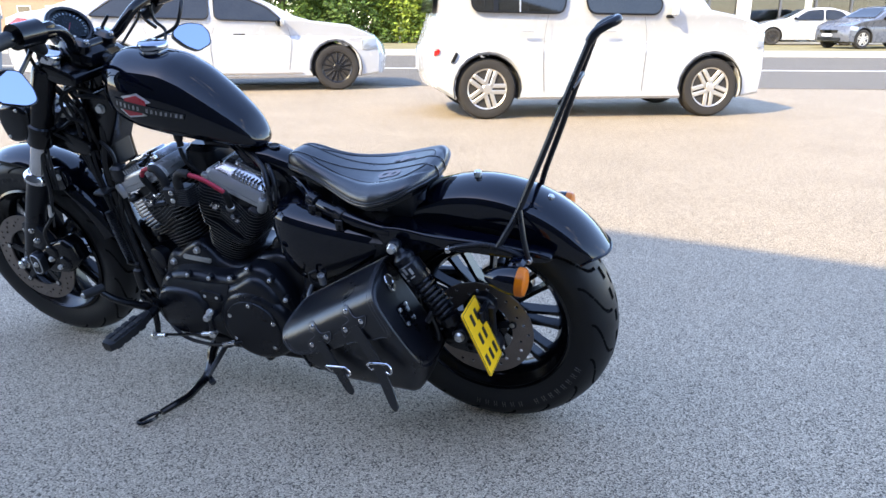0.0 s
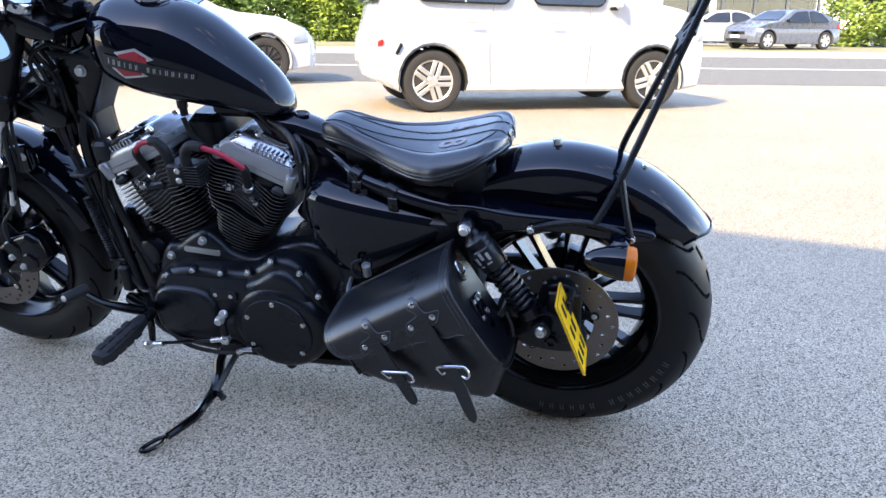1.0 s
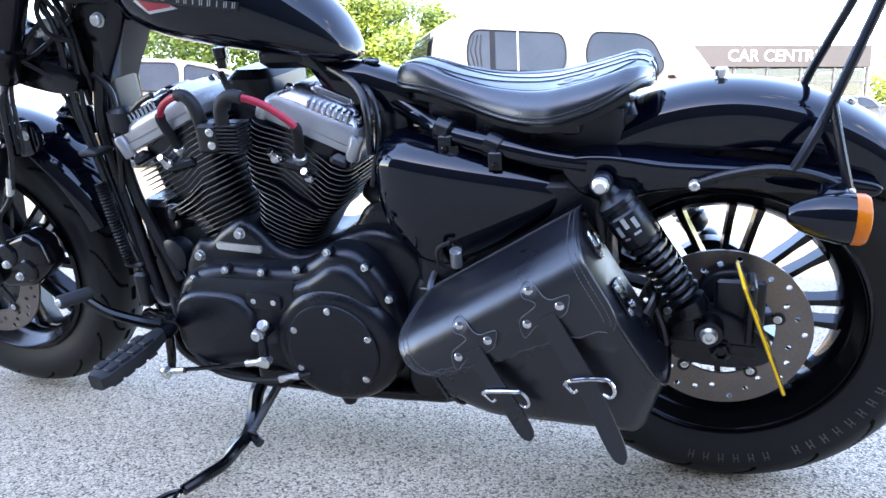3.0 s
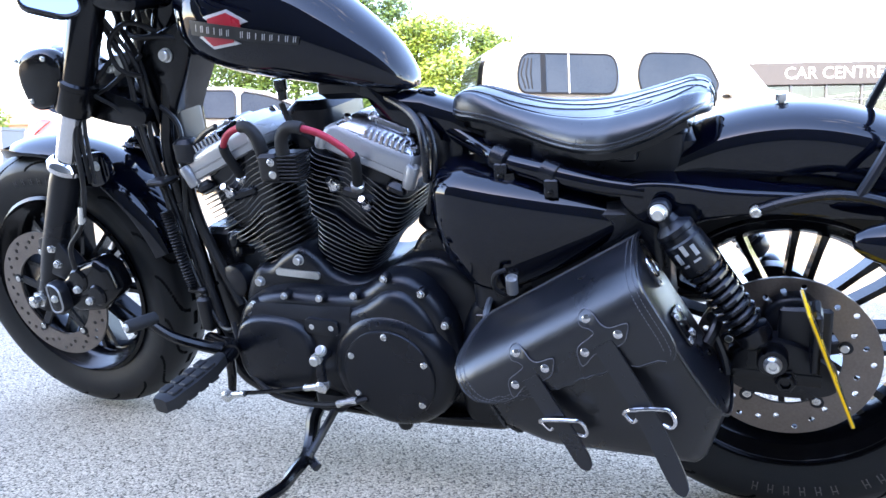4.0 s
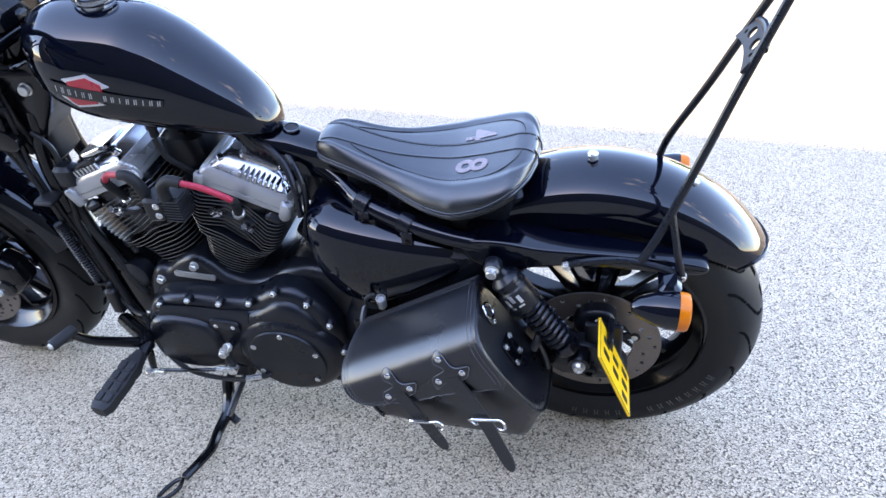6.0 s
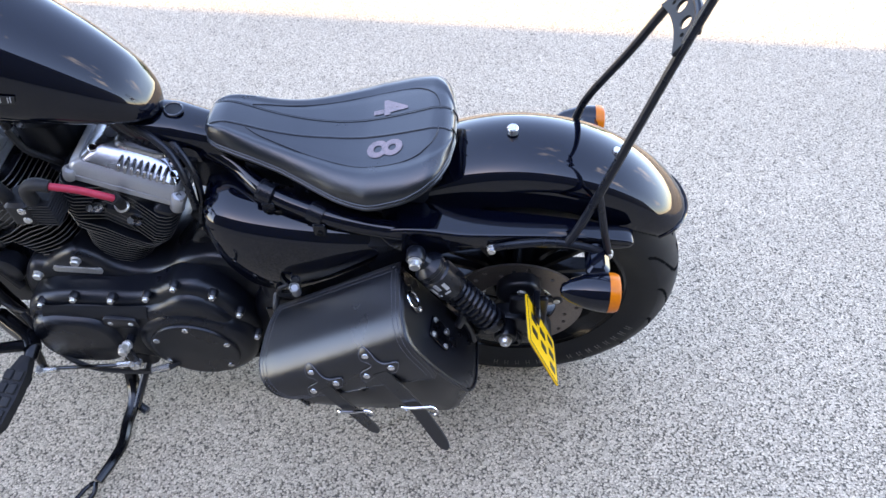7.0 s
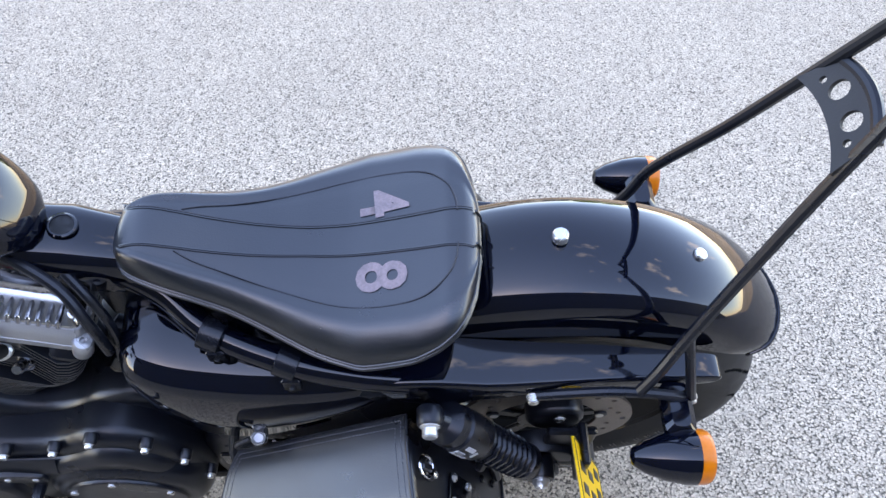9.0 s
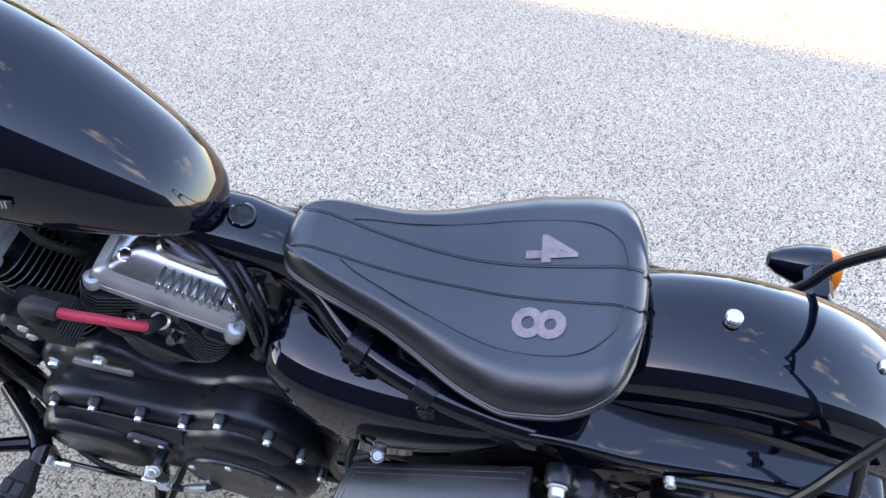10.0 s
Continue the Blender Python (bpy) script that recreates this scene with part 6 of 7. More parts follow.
part("caliper_bolt", bolt((-0.008, -0.122, 0.412), (0, -1, 0), 0.007, 0.004), STEEL, caliper)
part("plate_bracket", box((0.005, -0.145, 0.385), (0.07, 0.012, 0.10), Matrix(), 0.004), SATIN, bike)
part("plate_arm", box((0.018, -0.165, 0.40), (0.012, 0.06, 0.09), None, 0.003), SATIN, bike)

# ---- number plate, side mounted, facing rearwards ----
T_, L_, R_ = Vector((-0.004, -0.163, 0.472)), Vector((0.001, -0.263, 0.478)), Vector((0.057, -0.165, 0.315))
ex, ey = (T_ - L_), (L_ - (L_ + (R_ - T_)))
wide, tall = ex.length, ey.length
ez = ex.cross(ey).normalized()
if ez.x < 0:
    ez = -ez
pm = Matrix.Translation((L_ + R_) / 2) @ Matrix((ex.normalized(), ey.normalized(), ez)).transposed().to_4x4()
plate_o = round_outline([(-wide / 2, -tall / 2), (wide / 2, -tall / 2), (wide / 2, tall / 2), (-wide / 2, tall / 2)], 0.006, 3)
bm = bmesh.new()
add_loft(bm, [[pm @ Vector((x, y, z)) for x, y in plate_o] for z in (-0.0015, 0.0015)], True)
numplate = part("number_plate", bm, YELLOW, bike, "yellow number plate with black bars, mounted at the side")
part("plate_back", loft([[pm @ Vector((x * 0.995, y * 0.995, z)) for x, y in plate_o] for z in (-0.0028, -0.0016)]), PLATEBACK, numplate, "brown plate back")
part("plate_border", tube([pm @ Vector((x * 0.95, y * 0.97, 0.0016)) for x, y in plate_o + plate_o[:1]], 0.0008, 5, 1), INK, numplate)
for row, count in ((0.30, 2), (0.0, 2), (-0.30, 3)):
    for k in range(count):
        x = (k - (count - 1) / 2) * wide * 0.29
        part("plate_bar", box((x, row * tall, 0.0022), (wide * 0.13, tall * 0.17, 0.0008), pm), INK, numplate)

# ---- saddle bag ----
# u runs along the bag's upper edge, v up across it; both lie in the plane of the bike
BAG_O, BAG_A = Vector((-0.33, 0.0, 0.40)), radians(31.5)
BAG_U, BAG_V = Vector((math.cos(BAG_A), 0, math.sin(BAG_A))), Vector((-math.sin(BAG_A), 0, math.cos(BAG_A)))


def in_bag(u, y, v):
    p = BAG_O + BAG_U * u + BAG_V * v
    return Vector((p.x, y, p.z))


def bag_bottom(u):
    """The lower edge lies level along the bike and turns up towards both ends."""
    flat = -0.191 - 0.612 * u
    if u > 0.095:
        flat += 1.45 * (u - 0.095)
    if u < -0.085:
        flat += 0.55 * (-0.085 - u)
    return flat


def bag_section(u, inset=0.0):
    """The bag across its length, as (y, v): flat back, sloping top, round shoulder, full belly."""
    low = bag_bottom(u)
    pts = [(-0.158, low + 0.012), (-0.158, 0.0), (-0.160, 0.052), (-0.172, 0.060), (-0.215, 0.055), (-0.258, 0.046), (-0.284, 0.031), (-0.296, 0.010), (-0.300, -0.020), (-0.302, -0.060),
           (-0.300, low * 0.62), (-0.294, low + 0.034), (-0.282, low + 0.014), (-0.262, low + 0.003), (-0.230, low), (-0.190, low + 0.002), (-0.166, low + 0.005)]
    if not inset:
        return pts
    cy, cv = -0.225, (low + 0.06) / 2
    q = 1 - inset / 0.10
    return [(cy + (y - cy) * q, cv + (v - cv) * q) for y, v in pts]


rings = []
for u, d in [(-0.124, 0.022), (-0.128, 0.010), (-0.124, 0.003)] + [(-0.118 + 0.278 * k / 20, 0.0) for k in range(21)] + [(0.164, 0.0012), (0.1665, 0.004), (0.1665, 0.012)]:
    rings.append([in_bag(u, y, v) for y, v in bag_section(max(-0.118, min(0.160, u)), d)])
bag = part("saddle_bag", loft(rings), LEATHER, bike, "black leather saddle bag with two buckled straps", sharp=50)
edge_line = [in_bag(0.1655, y, v) for y, v in bag_section(0.160)[2:]]
part("welt", tube(edge_line, 0.0026, 8, 2), LEATHER, bag, "black leather welt round the end panel")
part("welt", tube([in_bag(-0.122, y, v) for y, v in bag_section(-0.118)[6:]], 0.0026, 8, 2), LEATHER, bag)
# the lid: over the top, round the shoulder and down the front
LID_LINE = curve_points([(-0.158, 0.064, 0), (-0.185, 0.0645, 0), (-0.225, 0.058, 0), (-0.262, 0.050, 0), (-0.290, 0.034, 0), (-0.303, 0.011, 0), (-0.3085, -0.020, 0), (-0.311, -0.050, 0), (-0.312, -0.085, 0)], 8)
LID_S = [0.0]
for a, b in zip(LID_LINE, LID_LINE[1:]):
    LID_S.append(LID_S[-1] + (b - a).length)


def lid_at(u, s, lift=0.0):
    """A place on the lid: u along it, s metres from its back edge over the shoulder."""
    s = min(max(s, 0.0), LID_S[-1] - 1e-5)
    i = max(k for k in range(len(LID_S) - 1) if LID_S[k] <= s)
    q = (s - LID_S[i]) / (LID_S[i + 1] - LID_S[i])
    p, t = LID_LINE[i].lerp(LID_LINE[i + 1], q), (LID_LINE[min(i + 2, len(LID_LINE) - 1)] - LID_LINE[max(i - 1, 0)]).normalized()
    return in_bag(u, p.x + t.y * lift, p.y - t.x * lift)


def lid_s(v):
    """How far along the lid's front the height v lies."""
    i = max(k for k in range(len(LID_LINE)) if LID_LINE[k].y >= v)
    return LID_S[i]


def lid_edges(b):
    """Fore and aft edges of the lid at the share b of its drop."""
    fore = lerp_rows([(0.0, -0.112), (0.15, -0.128), (0.4, -0.144), (0.62, -0.150), (0.80, -0.147), (0.92, -0.136), (1.0, -0.112)], b)[0]
    aft = lerp_rows([(0.0, 0.168), (0.5, 0.171), (0.85, 0.174), (0.95, 0.171), (1.0, 0.160)], b)[0]
    return fore, aft


def lid_point(a, b, lift=0.0):
    fore, aft = lid_edges(b)
    u = fore + (aft - fore) * a
    drop = lid_s(-0.021 - 0.046 * a) + 0.004 * math.sin(a * 7)
    bend = 0.05 * max(0.0, -0.118 - u) ** 1.0
    return lid_at(u, b * drop, lift - bend)


skin = bmesh.new()
NA, NB = 26, 34
grid = {}
for side, lift in ((0, 0.0035), (1, 0.0)):
    for j in range(NB + 1):
        for i in range(NA + 1):
            grid[side, i, j] = skin.verts.new(lid_point(i / NA, j / NB, lift))
for j in range(NB):
    for i in range(NA):
        for side in (0, 1):
            skin.faces.new([grid[side, a, b] for a, b in ((i, j), (i + 1, j), (i + 1, j + 1), (i, j + 1))])
for i in range(NA):
    for j in (0, NB):
        skin.faces.new([grid[0, i, j], grid[0, i + 1, j], grid[1, i + 1, j], grid[1, i, j]])
for j in range(NB):
    for i in (0, NA):
        skin.faces.new([grid[0, i, j], grid[0, i, j + 1], grid[1, i, j + 1], grid[1, i, j]])
lid = part("lid", skin, LEATHER, bag, "black leather lid with grey stitching", sharp=60)


def dashes(line, length, gap, r, mat, parent, name):
    """A row of single stitches laid along a line."""
    bm, acc = bmesh.new(), 0.0
    pts = [Vector(p) for p in line]
    for a, b in zip(pts, pts[1:]):
        seg = (b - a).length
        u = -acc
        while u < seg:
            s0, s1 = max(0.0, u), min(seg, u + length)
            if s1 - s0 > length * 0.3:
                add_tube(bm, [a.lerp(b, s0 / seg), a.lerp(b, s1 / seg)], r, 4, 1)
            u += length + gap
        acc = (seg + acc) % (length + gap)
    return tagged(part(name, bm, mat, parent), kind="stuff")


def lid_border(d, steps=60):
    """A line on the lid, d metres in from its aft, back and fore edges and its hem."""
    out, wide, drop = [], 0.29, 0.235
    a0, a1, b0, b1 = d / wide, 1 - d / wide, d / drop, 1 - d / drop
    out += [lid_point(a1, b1 + (b0 - b1) * k / steps, 0.0039) for k in range(steps + 1)]
    out += [lid_point(a1 + (a0 - a1) * k / steps, b0, 0.0039) for k in range(1, steps + 1)]
    out += [lid_point(a0, b0 + (b1 - b0) * k / steps, 0.0039) for k in range(1, steps + 1)]
    out += [lid_point(a0 + (0.36 - a0) * k / 20, b1, 0.0039) for k in range(1, 21)]
    return out


for d in (0.0065, 0.0145):
    dashes(lid_border(d), 0.0036, 0.0018, 0.00055, THREAD, lid, "stitching")
part("lid_binding", tube([lid_point(1.0, 1 - k / 30, 0.002) for k in range(31)] + [lid_point(1 - k / 30, 0.0, 0.002) for k in range(1, 31)] + [lid_point(0.0, k / 30, 0.002) for k in range(1, 31)] + [lid_point(k / 30, 1.0, 0.002) for k in range(1, 30)], 0.0023, 6, 1), LEATHER, lid)

TAB = [(0.073, 0.033), (0.080, 0.040), (0.090, 0.039), (0.097, 0.030), (0.101, 0.016), (0.110, 0.007), (0.134, 0.003), (0.126, -0.010), (0.118, -0.017), (0.104, -0.019), (0.086, -0.018), (0.070, -0.016), (0.048, -0.024), (0.050, -0.006), (0.058, 0.003), (0.074, 0.006), (0.086, 0.010), (0.082, 0.018), (0.074, 0.024)]


def strap(du, path, width, buckle_v, buckle_drop):
    """A cut leather tab with three rivets, its strap with black discs for punched holes, and a bright buckle with a
    loop.
    """
    tab_o = smooth_outline([(u + du, v) for u, v in TAB], 3)
    cu, cv = sum(p[0] for p in tab_o) / len(tab_o), sum(p[1] for p in tab_o) / len(tab_o)

    def on_lid(u, v, lift):
        i = max(k for k in range(len(LID_LINE) - 1) if LID_LINE[k].y >= v)
        p, q = LID_LINE[i], LID_LINE[i + 1]
        y = p.x + (q.x - p.x) * (v - p.y) / (q.y - p.y)
        return in_bag(u, y - lift, v)

    line = [in_bag(u + du, y, v) for u, y, v in path]
    line = curve_points(line, 6)
    rings = []
    for i, q in enumerate(line):
        d = (line[min(i + 1, len(line) - 1)] - line[max(i - 1, 0)]).normalized()
        side = BAG_U
        up = side.cross(d).normalized()
        if up.y > 0:
            up = -up
        u = i / (len(line) - 1)
        w = width * (1.0 if u < 0.84 else max(0.10, math.sqrt(max(0.0, 1 - ((u - 0.84) / 0.162) ** 2)))) * (1.0 - 0.05 * u)
        rings.append([q - side * w, q - side * w * 0.97 + up * 0.0032, q + side * w * 0.97 + up * 0.0032, q + side * w])
    ob = part("strap", loft(rings), LEATHER, bag, "black leather strap")
    tab = bmesh.new()
    add_loft(tab, [[on_lid(cu + (u - cu) * s, cv + (v - cv) * s, h) for u, v in tab_o] for s, h in ((1.0, 0.002), (1.0, 0.0062), (0.97, 0.0070), (0.6, 0.0070), (0.2, 0.0070))])
    part("tab", tab, LEATHER, ob)
    part("tab_edge", tube([on_lid(u, v, 0.0064) for u, v in tab_o + tab_o[:1]], 0.0008, 5, 1), THREAD, ob, "pale cut leather edge")
    for u, v in ((0.085, 0.0295), (0.116, -0.0045), (0.0615, -0.0075)):
        part("rivet", lathe([(0.0066, 0), (0.0062, 0.0016), (0.0040, 0.0032), (0.0, 0.0038)], along(on_lid(u + du, v, 0.0068), (0, -1, 0.1)), 16), CHROME, ob, "bright rivet")
    k = min(range(len(line)), key=lambda i: abs((line[i] - BAG_O).dot(BAG_V) - buckle_v))
    c = line[k]
    d = (line[k + 1] - line[k - 1]).normalized()
    up = BAG_U.cross(d).normalized()
    if up.y > 0:
        up = -up
    spot = lambda a, e, f: c + BAG_U * a + d * e + up * f
    w = width
    b = bmesh.new()
    add_tube(b, [spot(a * w, e + buckle_drop * a, f) for a, e, f in ((-1.95, 0.006, 0.0), (-1.6, 0.0, 0.004), (-1.0, -0.003, 0.0085), (0.0, -0.004, 0.010), (1.0, -0.003, 0.0085), (1.75, 0.0, 0.005))], 0.0030, 10)
    add_tube(b, [spot(a * w, e + buckle_drop * 1.6, f) for a, e, f in ((1.70, 0.0, 0.005), (2.05, 0.004, 0.004), (2.2, 0.014, 0.003), (1.95, 0.024, 0.002), (1.4, 0.027, 0.001), (0.9, 0.020, 0.0)) ], 0.0026, 8)
    add_tube(b, [spot(-1.9 * w, 0.005 - buckle_drop * 1.9, 0.0), spot(-1.6 * w, 0.010, -0.001), spot(-1.0 * w, 0.008, 0.0)], 0.0024, 8)
    part("buckle", b, CHROME, ob, "bright metal buckle")
    # Raised black discs paint in the shade of holes that are not cut.
    for s in (0.12, 0.28, 0.44, 0.66, 0.80):
        i = int(len(line) * s)
        part("strap_hole_disc", lathe([(0.0019, 0.0028), (0.0019, 0.0037), (0.0, 0.0037)], along(line[i], up), 8), INK, ob)


strap(-0.120, [(0.088, -0.312, -0.008), (0.090, -0.318, -0.034), (0.092, -0.323, -0.062), (0.094, -0.326, -0.090), (0.095, -0.331, -0.122), (0.095, -0.336, -0.158)], 0.0135, -0.076, 0.006)
strap(0.0, [(0.090, -0.312, -0.008), (0.092, -0.319, -0.045), (0.093, -0.325, -0.082), (0.093, -0.331, -0.115), (0.091, -0.347, -0.170), (0.089, -0.366, -0.224)], 0.0150, -0.108, 0.005)
# ring, plates and mounting straps on the end panel
ring_m = Matrix.Translation(in_bag(0.168, -0.2136, 0.026)) @ Matrix((Vector((0, -1, 0)), BAG_V, BAG_U)).transposed().to_4x4()
part("bag_ring", tube([ring_m @ Vector((0.0135 * math.cos(a), 0.0150 * math.sin(a) + 0.002, 0.006)) for a in [2 * math.pi * k / 20 for k in range(21)]], 0.0020, 8, 1), CHROME, bag, "bright ring")
ring_tab = part("ring_tab", loft([[ring_m @ Vector((x * q, y * q - 0.014, h)) for x, y in circle(1.0, 18)] for q, h in ((0.014, 0.0), (0.0138, 0.0028), (0.012, 0.0036), (0.003, 0.0036))]), LEATHER, bag)
part("ring_loop", box((0, 0.000, 0.005), (0.011, 0.022, 0.006), ring_m, 0.002), LEATHER, ring_tab)
for x, y in ((-0.006, -0.010), (0.005, -0.022)):
    part("bag_rivet", lathe([(0.0048, 0), (0.0045, 0.002), (0.0, 0.003)], ring_m @ Matrix.Translation((x, y, 0.0035)), 14), STEEL, ring_tab)
plate_m = ring_m @ Matrix.Translation((0.016, -0.088, 0.0)) @ Matrix.Rotation(0.12, 4, "Z") @ Matrix.Diagonal((1.25, 1.25, 1.0, 1.0))
end_plate = part("end_plate", prism(round_outline([(-0.018, -0.022), (0.018, -0.022), (0.018, 0.022), (-0.018, 0.022)], 0.006), 0.0, 0.0035, 0.0015, 0.0015, 2, place=lambda x, y, z: plate_m @ Vector((x, z, y))), GLOSSB, bag, "black riveted strap plate")
for x, y in ((-0.012, 0.016), (0.012, 0.014), (-0.012, -0.014), (0.012, -0.016)):
    part("bag_rivet", lathe([(0.0046, 0), (0.0044, 0.002), (0.0, 0.003)], plate_m @ Matrix.Translation((x, y, 0.0035)), 14), STEEL, end_plate)
for v in (-0.128, -0.160):
    part("bag_rivet", lathe([(0.0056, 0), (0.0052, 0.0025), (0.0, 0.0035)], along(in_bag(0.167, -0.196, v), BAG_U), 14), GLOSSB, bag)
hang = part("bag_strap", tube([in_bag(0.168, -0.182, -0.120), in_bag(0.182, -0.172, -0.112), in_bag(0.190, -0.160, -0.105), in_bag(0.185, -0.145, -0.100)], 0.0085, 10), LEATHER, bag, "black mounting strap round the shock absorber")
part("strap_end", tube([in_bag(0.168, -0.184, -0.175), in_bag(0.176, -0.176, -0.150), in_bag(0.182, -0.172, -0.115)], 0.007, 8), LEATHER, hang)
part("bag_strap", tube([in_bag(-0.118, -0.172, 0.030), in_bag(-0.124, -0.162, 0.062), in_bag(-0.110, -0.135, 0.082)], 0.007, 8), LEATHER, bag)
part("bag_bracket", box((-0.468, -0.160, 0.372), (0.040, 0.006, 0.045), None, 0.002), GLOSSB, bag, "black steel mounting bracket")
part("bag_lock", lathe([(0.0, -0.002), (0.010, 0), (0.010, 0.03), (0.008, 0.032), (0.006, 0.026), (0.0, 0.026)], along((-0.424, -0.150, 0.434), (0.1, -0.3, 0.95)), 18), ALU, bike, "bright ignition lock barrel")
part("lock_cable", tube([(-0.428, -0.165, 0.478), (-0.445, -0.17, 0.470), (-0.448, -0.165, 0.445), (-0.435, -0.155, 0.43)], 0.004, 8), GRIP, bike)

# ---- front fork, mudguard, brake ----
F0, F1 = Vector((-1.534, 0, 0.337)), Vector((-1.187, 0, 0.986))
fd = (F1 - F0).normalized()


def fork_at(u, y):
    p = F0.lerp(F1, u)
    return Vector((p.x, y, p.z))


for s in (-1, 1):
    y = s * 0.107
    leg = bmesh.new()
    add_lathe(leg, [(0.0, -0.035), (0.024, -0.03), (0.027, -0.01), (0.026, 0.05), (0.030, 0.12), (0.031, 0.30), (0.029, 0.325)], along(fork_at(0, y), fd), 26)
    lower = part("fork_leg", leg, SATIN, bike, "satin black fork lower")
    base = fork_at(0.465, y)
    part("fork_collar", lathe([(0.031, -0.012), (0.0385, -0.010), (0.0395, 0.0), (0.036, 0.006), (0.030, 0.012), (0.0275, 0.014)], along(base, fd), 28), CHROME, lower, "bright fork seal collar")
    part("fork_tube", lathe([(0.0245, 0.0), (0.0245, 0.16)], along(base, fd), 26), CHROME, lower, "polished fork tube")
    top = fork_at(0.635, y)
    part("fork_shroud", lathe([(0.033, -0.005), (0.036, 0.0), (0.036, 0.05), (0.038, 0.052), (0.038, 0.062), (0.032, 0.066), (0.031, 0.24), (0.028, 0.245)], along(top, fd), 28), GLOSSB, lower, "black upper fork shroud")
    part("fork_cap", lathe([(0.028, -0.02), (0.034, -0.012), (0.034, 0.004), (0.031, 0.010), (0.024, 0.014), (0.0, 0.0155)], along(F1 + Vector((0.012, y * 0.92, 0.012)), fd), 28), CHROME, lower, "chrome fork cap")
    part("axle_end", lathe([(0.019, 0), (0.019, 0.006), (0.014, 0.007), (0.014, 0.022), (0.009, 0.026), (0.0, 0.026)], along((-1.534, y + s * 0.026, 0.337), (0, s, 0)), 6), STEEL, lower)
part("lower_yoke", prism(smooth_outline([(-1.34, 0.745), (-1.30, 0.790), (-1.20, 0.765), (-1.16, 0.735), (-1.18, 0.705), (-1.26, 0.715)]), -0.085, 0.085, 0.01, 0.01, 2, True), GLOSSB, bike, "black lower fork yoke")
part("upper_yoke", prism(smooth_outline([(-1.23, 0.955), (-1.20, 0.985), (-1.13, 0.965), (-1.09, 0.945), (-1.10, 0.92), (-1.17, 0.925)]), -0.125, 0.125, 0.012, 0.012, 3, True), GLOSSB, bike, "black upper fork yoke")
part("steering_stem", tube([(-1.19, 0, 0.73), (-1.11, 0, 0.94)], 0.034, 20), GLOSSB, bike)
part("stem_nut", lathe([(0.02, 0), (0.02, 0.012), (0.014, 0.016), (0, 0.017)], along((-1.10, 0, 0.965), fd), 6), GLOSSB, bike)
fguard = part("front_mudguard", loft(guard_rings(F0 + Vector((0.0, 0, -0.004)), lambda a: 0.347 + 0.020 * max(0, math.cos(a)) ** 2, lambda a: 0.078 - (0.020 * ((math.degrees(a) - 92) / 13) ** 2 if math.degrees(a) > 92 else 0.0), lambda a: 0.318 + (0.018 * max(0.0, (math.degrees(a) - 90) / 15)), radians(105), radians(17), 44)), PAINT, bike, "gloss black front mudguard", sharp=50)
for s in (-1, 1):
    part("guard_stay", prism(smooth_outline([(-1.42, 0.60), (-1.37, 0.645), (-1.30, 0.655), (-1.285, 0.61), (-1.33, 0.585)]), s * 0.076, s * 0.090, 0.004, 0.004, 2), PAINT, fguard)
    part("stay_bolt", bolt((-1.315, s * 0.091, 0.63), (0, s, 0), 0.008, 0.005), STEEL, fguard)
fcal = part("front_caliper", prism(round_outline([(-1.445, 0.394), (-1.402, 0.424), (-1.343, 0.443), (-1.311, 0.423), (-1.297, 0.371), (-1.315, 0.350), (-1.355, 0.321), (-1.425, 0.312), (-1.460, 0.330), (-1.463, 0.365)], 0.008), -0.078, -0.142, 0.020, 0.020, 5, True), GLOSSB, bike, "black front brake caliper", sharp=50)
for x, z in ((-1.392, 0.395), (-1.350, 0.362)):
    part("piston_cap", lathe([(0.024, -0.02), (0.024, 0.004), (0.020, 0.008), (0.0, 0.009)], along((x, -0.140, z), (0, -1, 0)), 26), GLOSSB, fcal)
part("caliper_boss", prism(round_outline([(-1.470, 0.395), (-1.428, 0.385), (-1.428, 0.325), (-1.470, 0.318)], 0.018, 5), -0.14, -0.166, 0.004, 0.004, 2), SATIN, fcal)
part("boss_rim", tube([(x, -0.1655, z) for x, z in (lambda o: o + o[:1])(round_outline([(-1.466, 0.391), (-1.432, 0.382), (-1.432, 0.329), (-1.466, 0.322)], 0.016, 5))], 0.0022, 6, 1), ALU, fcal, "bright machined rim")
for x, z in ((-1.449, 0.357), (-1.395, 0.375), (-1.368, 0.350)):
    part("caliper_bolt", bolt((x, -0.150 if x > -1.42 else -0.166, z), (0, -1, 0), 0.007, 0.006), STEEL, fcal)
for x, z in ((-1.465, 0.425), (-1.470, 0.46)):
    part("mount_bolt", bolt((x + 0.015, -0.135, z), (0, -1, 0), 0.0075, 0.006), STEEL, fcal)
part("caliper_bracket", prism(round_outline([(-1.50, 0.48), (-1.45, 0.49), (-1.40, 0.42), (-1.43, 0.38), (-1.49, 0.40)], 0.015), -0.105, -0.13, 0.004, 0.004, 2), SATIN, fcal)
part("brake_hose", tube([(-1.395, -0.14, 0.415), (-1.385, -0.145, 0.47), (-1.345, -0.135, 0.52), (-1.325, -0.125, 0.60), (-1.315, -0.12, 0.70), (-1.285, -0.10, 0.77), (-1.22, -0.07, 0.84)], 0.0052, 8), GRIP, bike, "black rubber brake hose")
part("hose_fitting", tube([(-1.345, -0.135, 0.52), (-1.338, -0.131, 0.555)], 0.0075, 8), STEEL, bike)
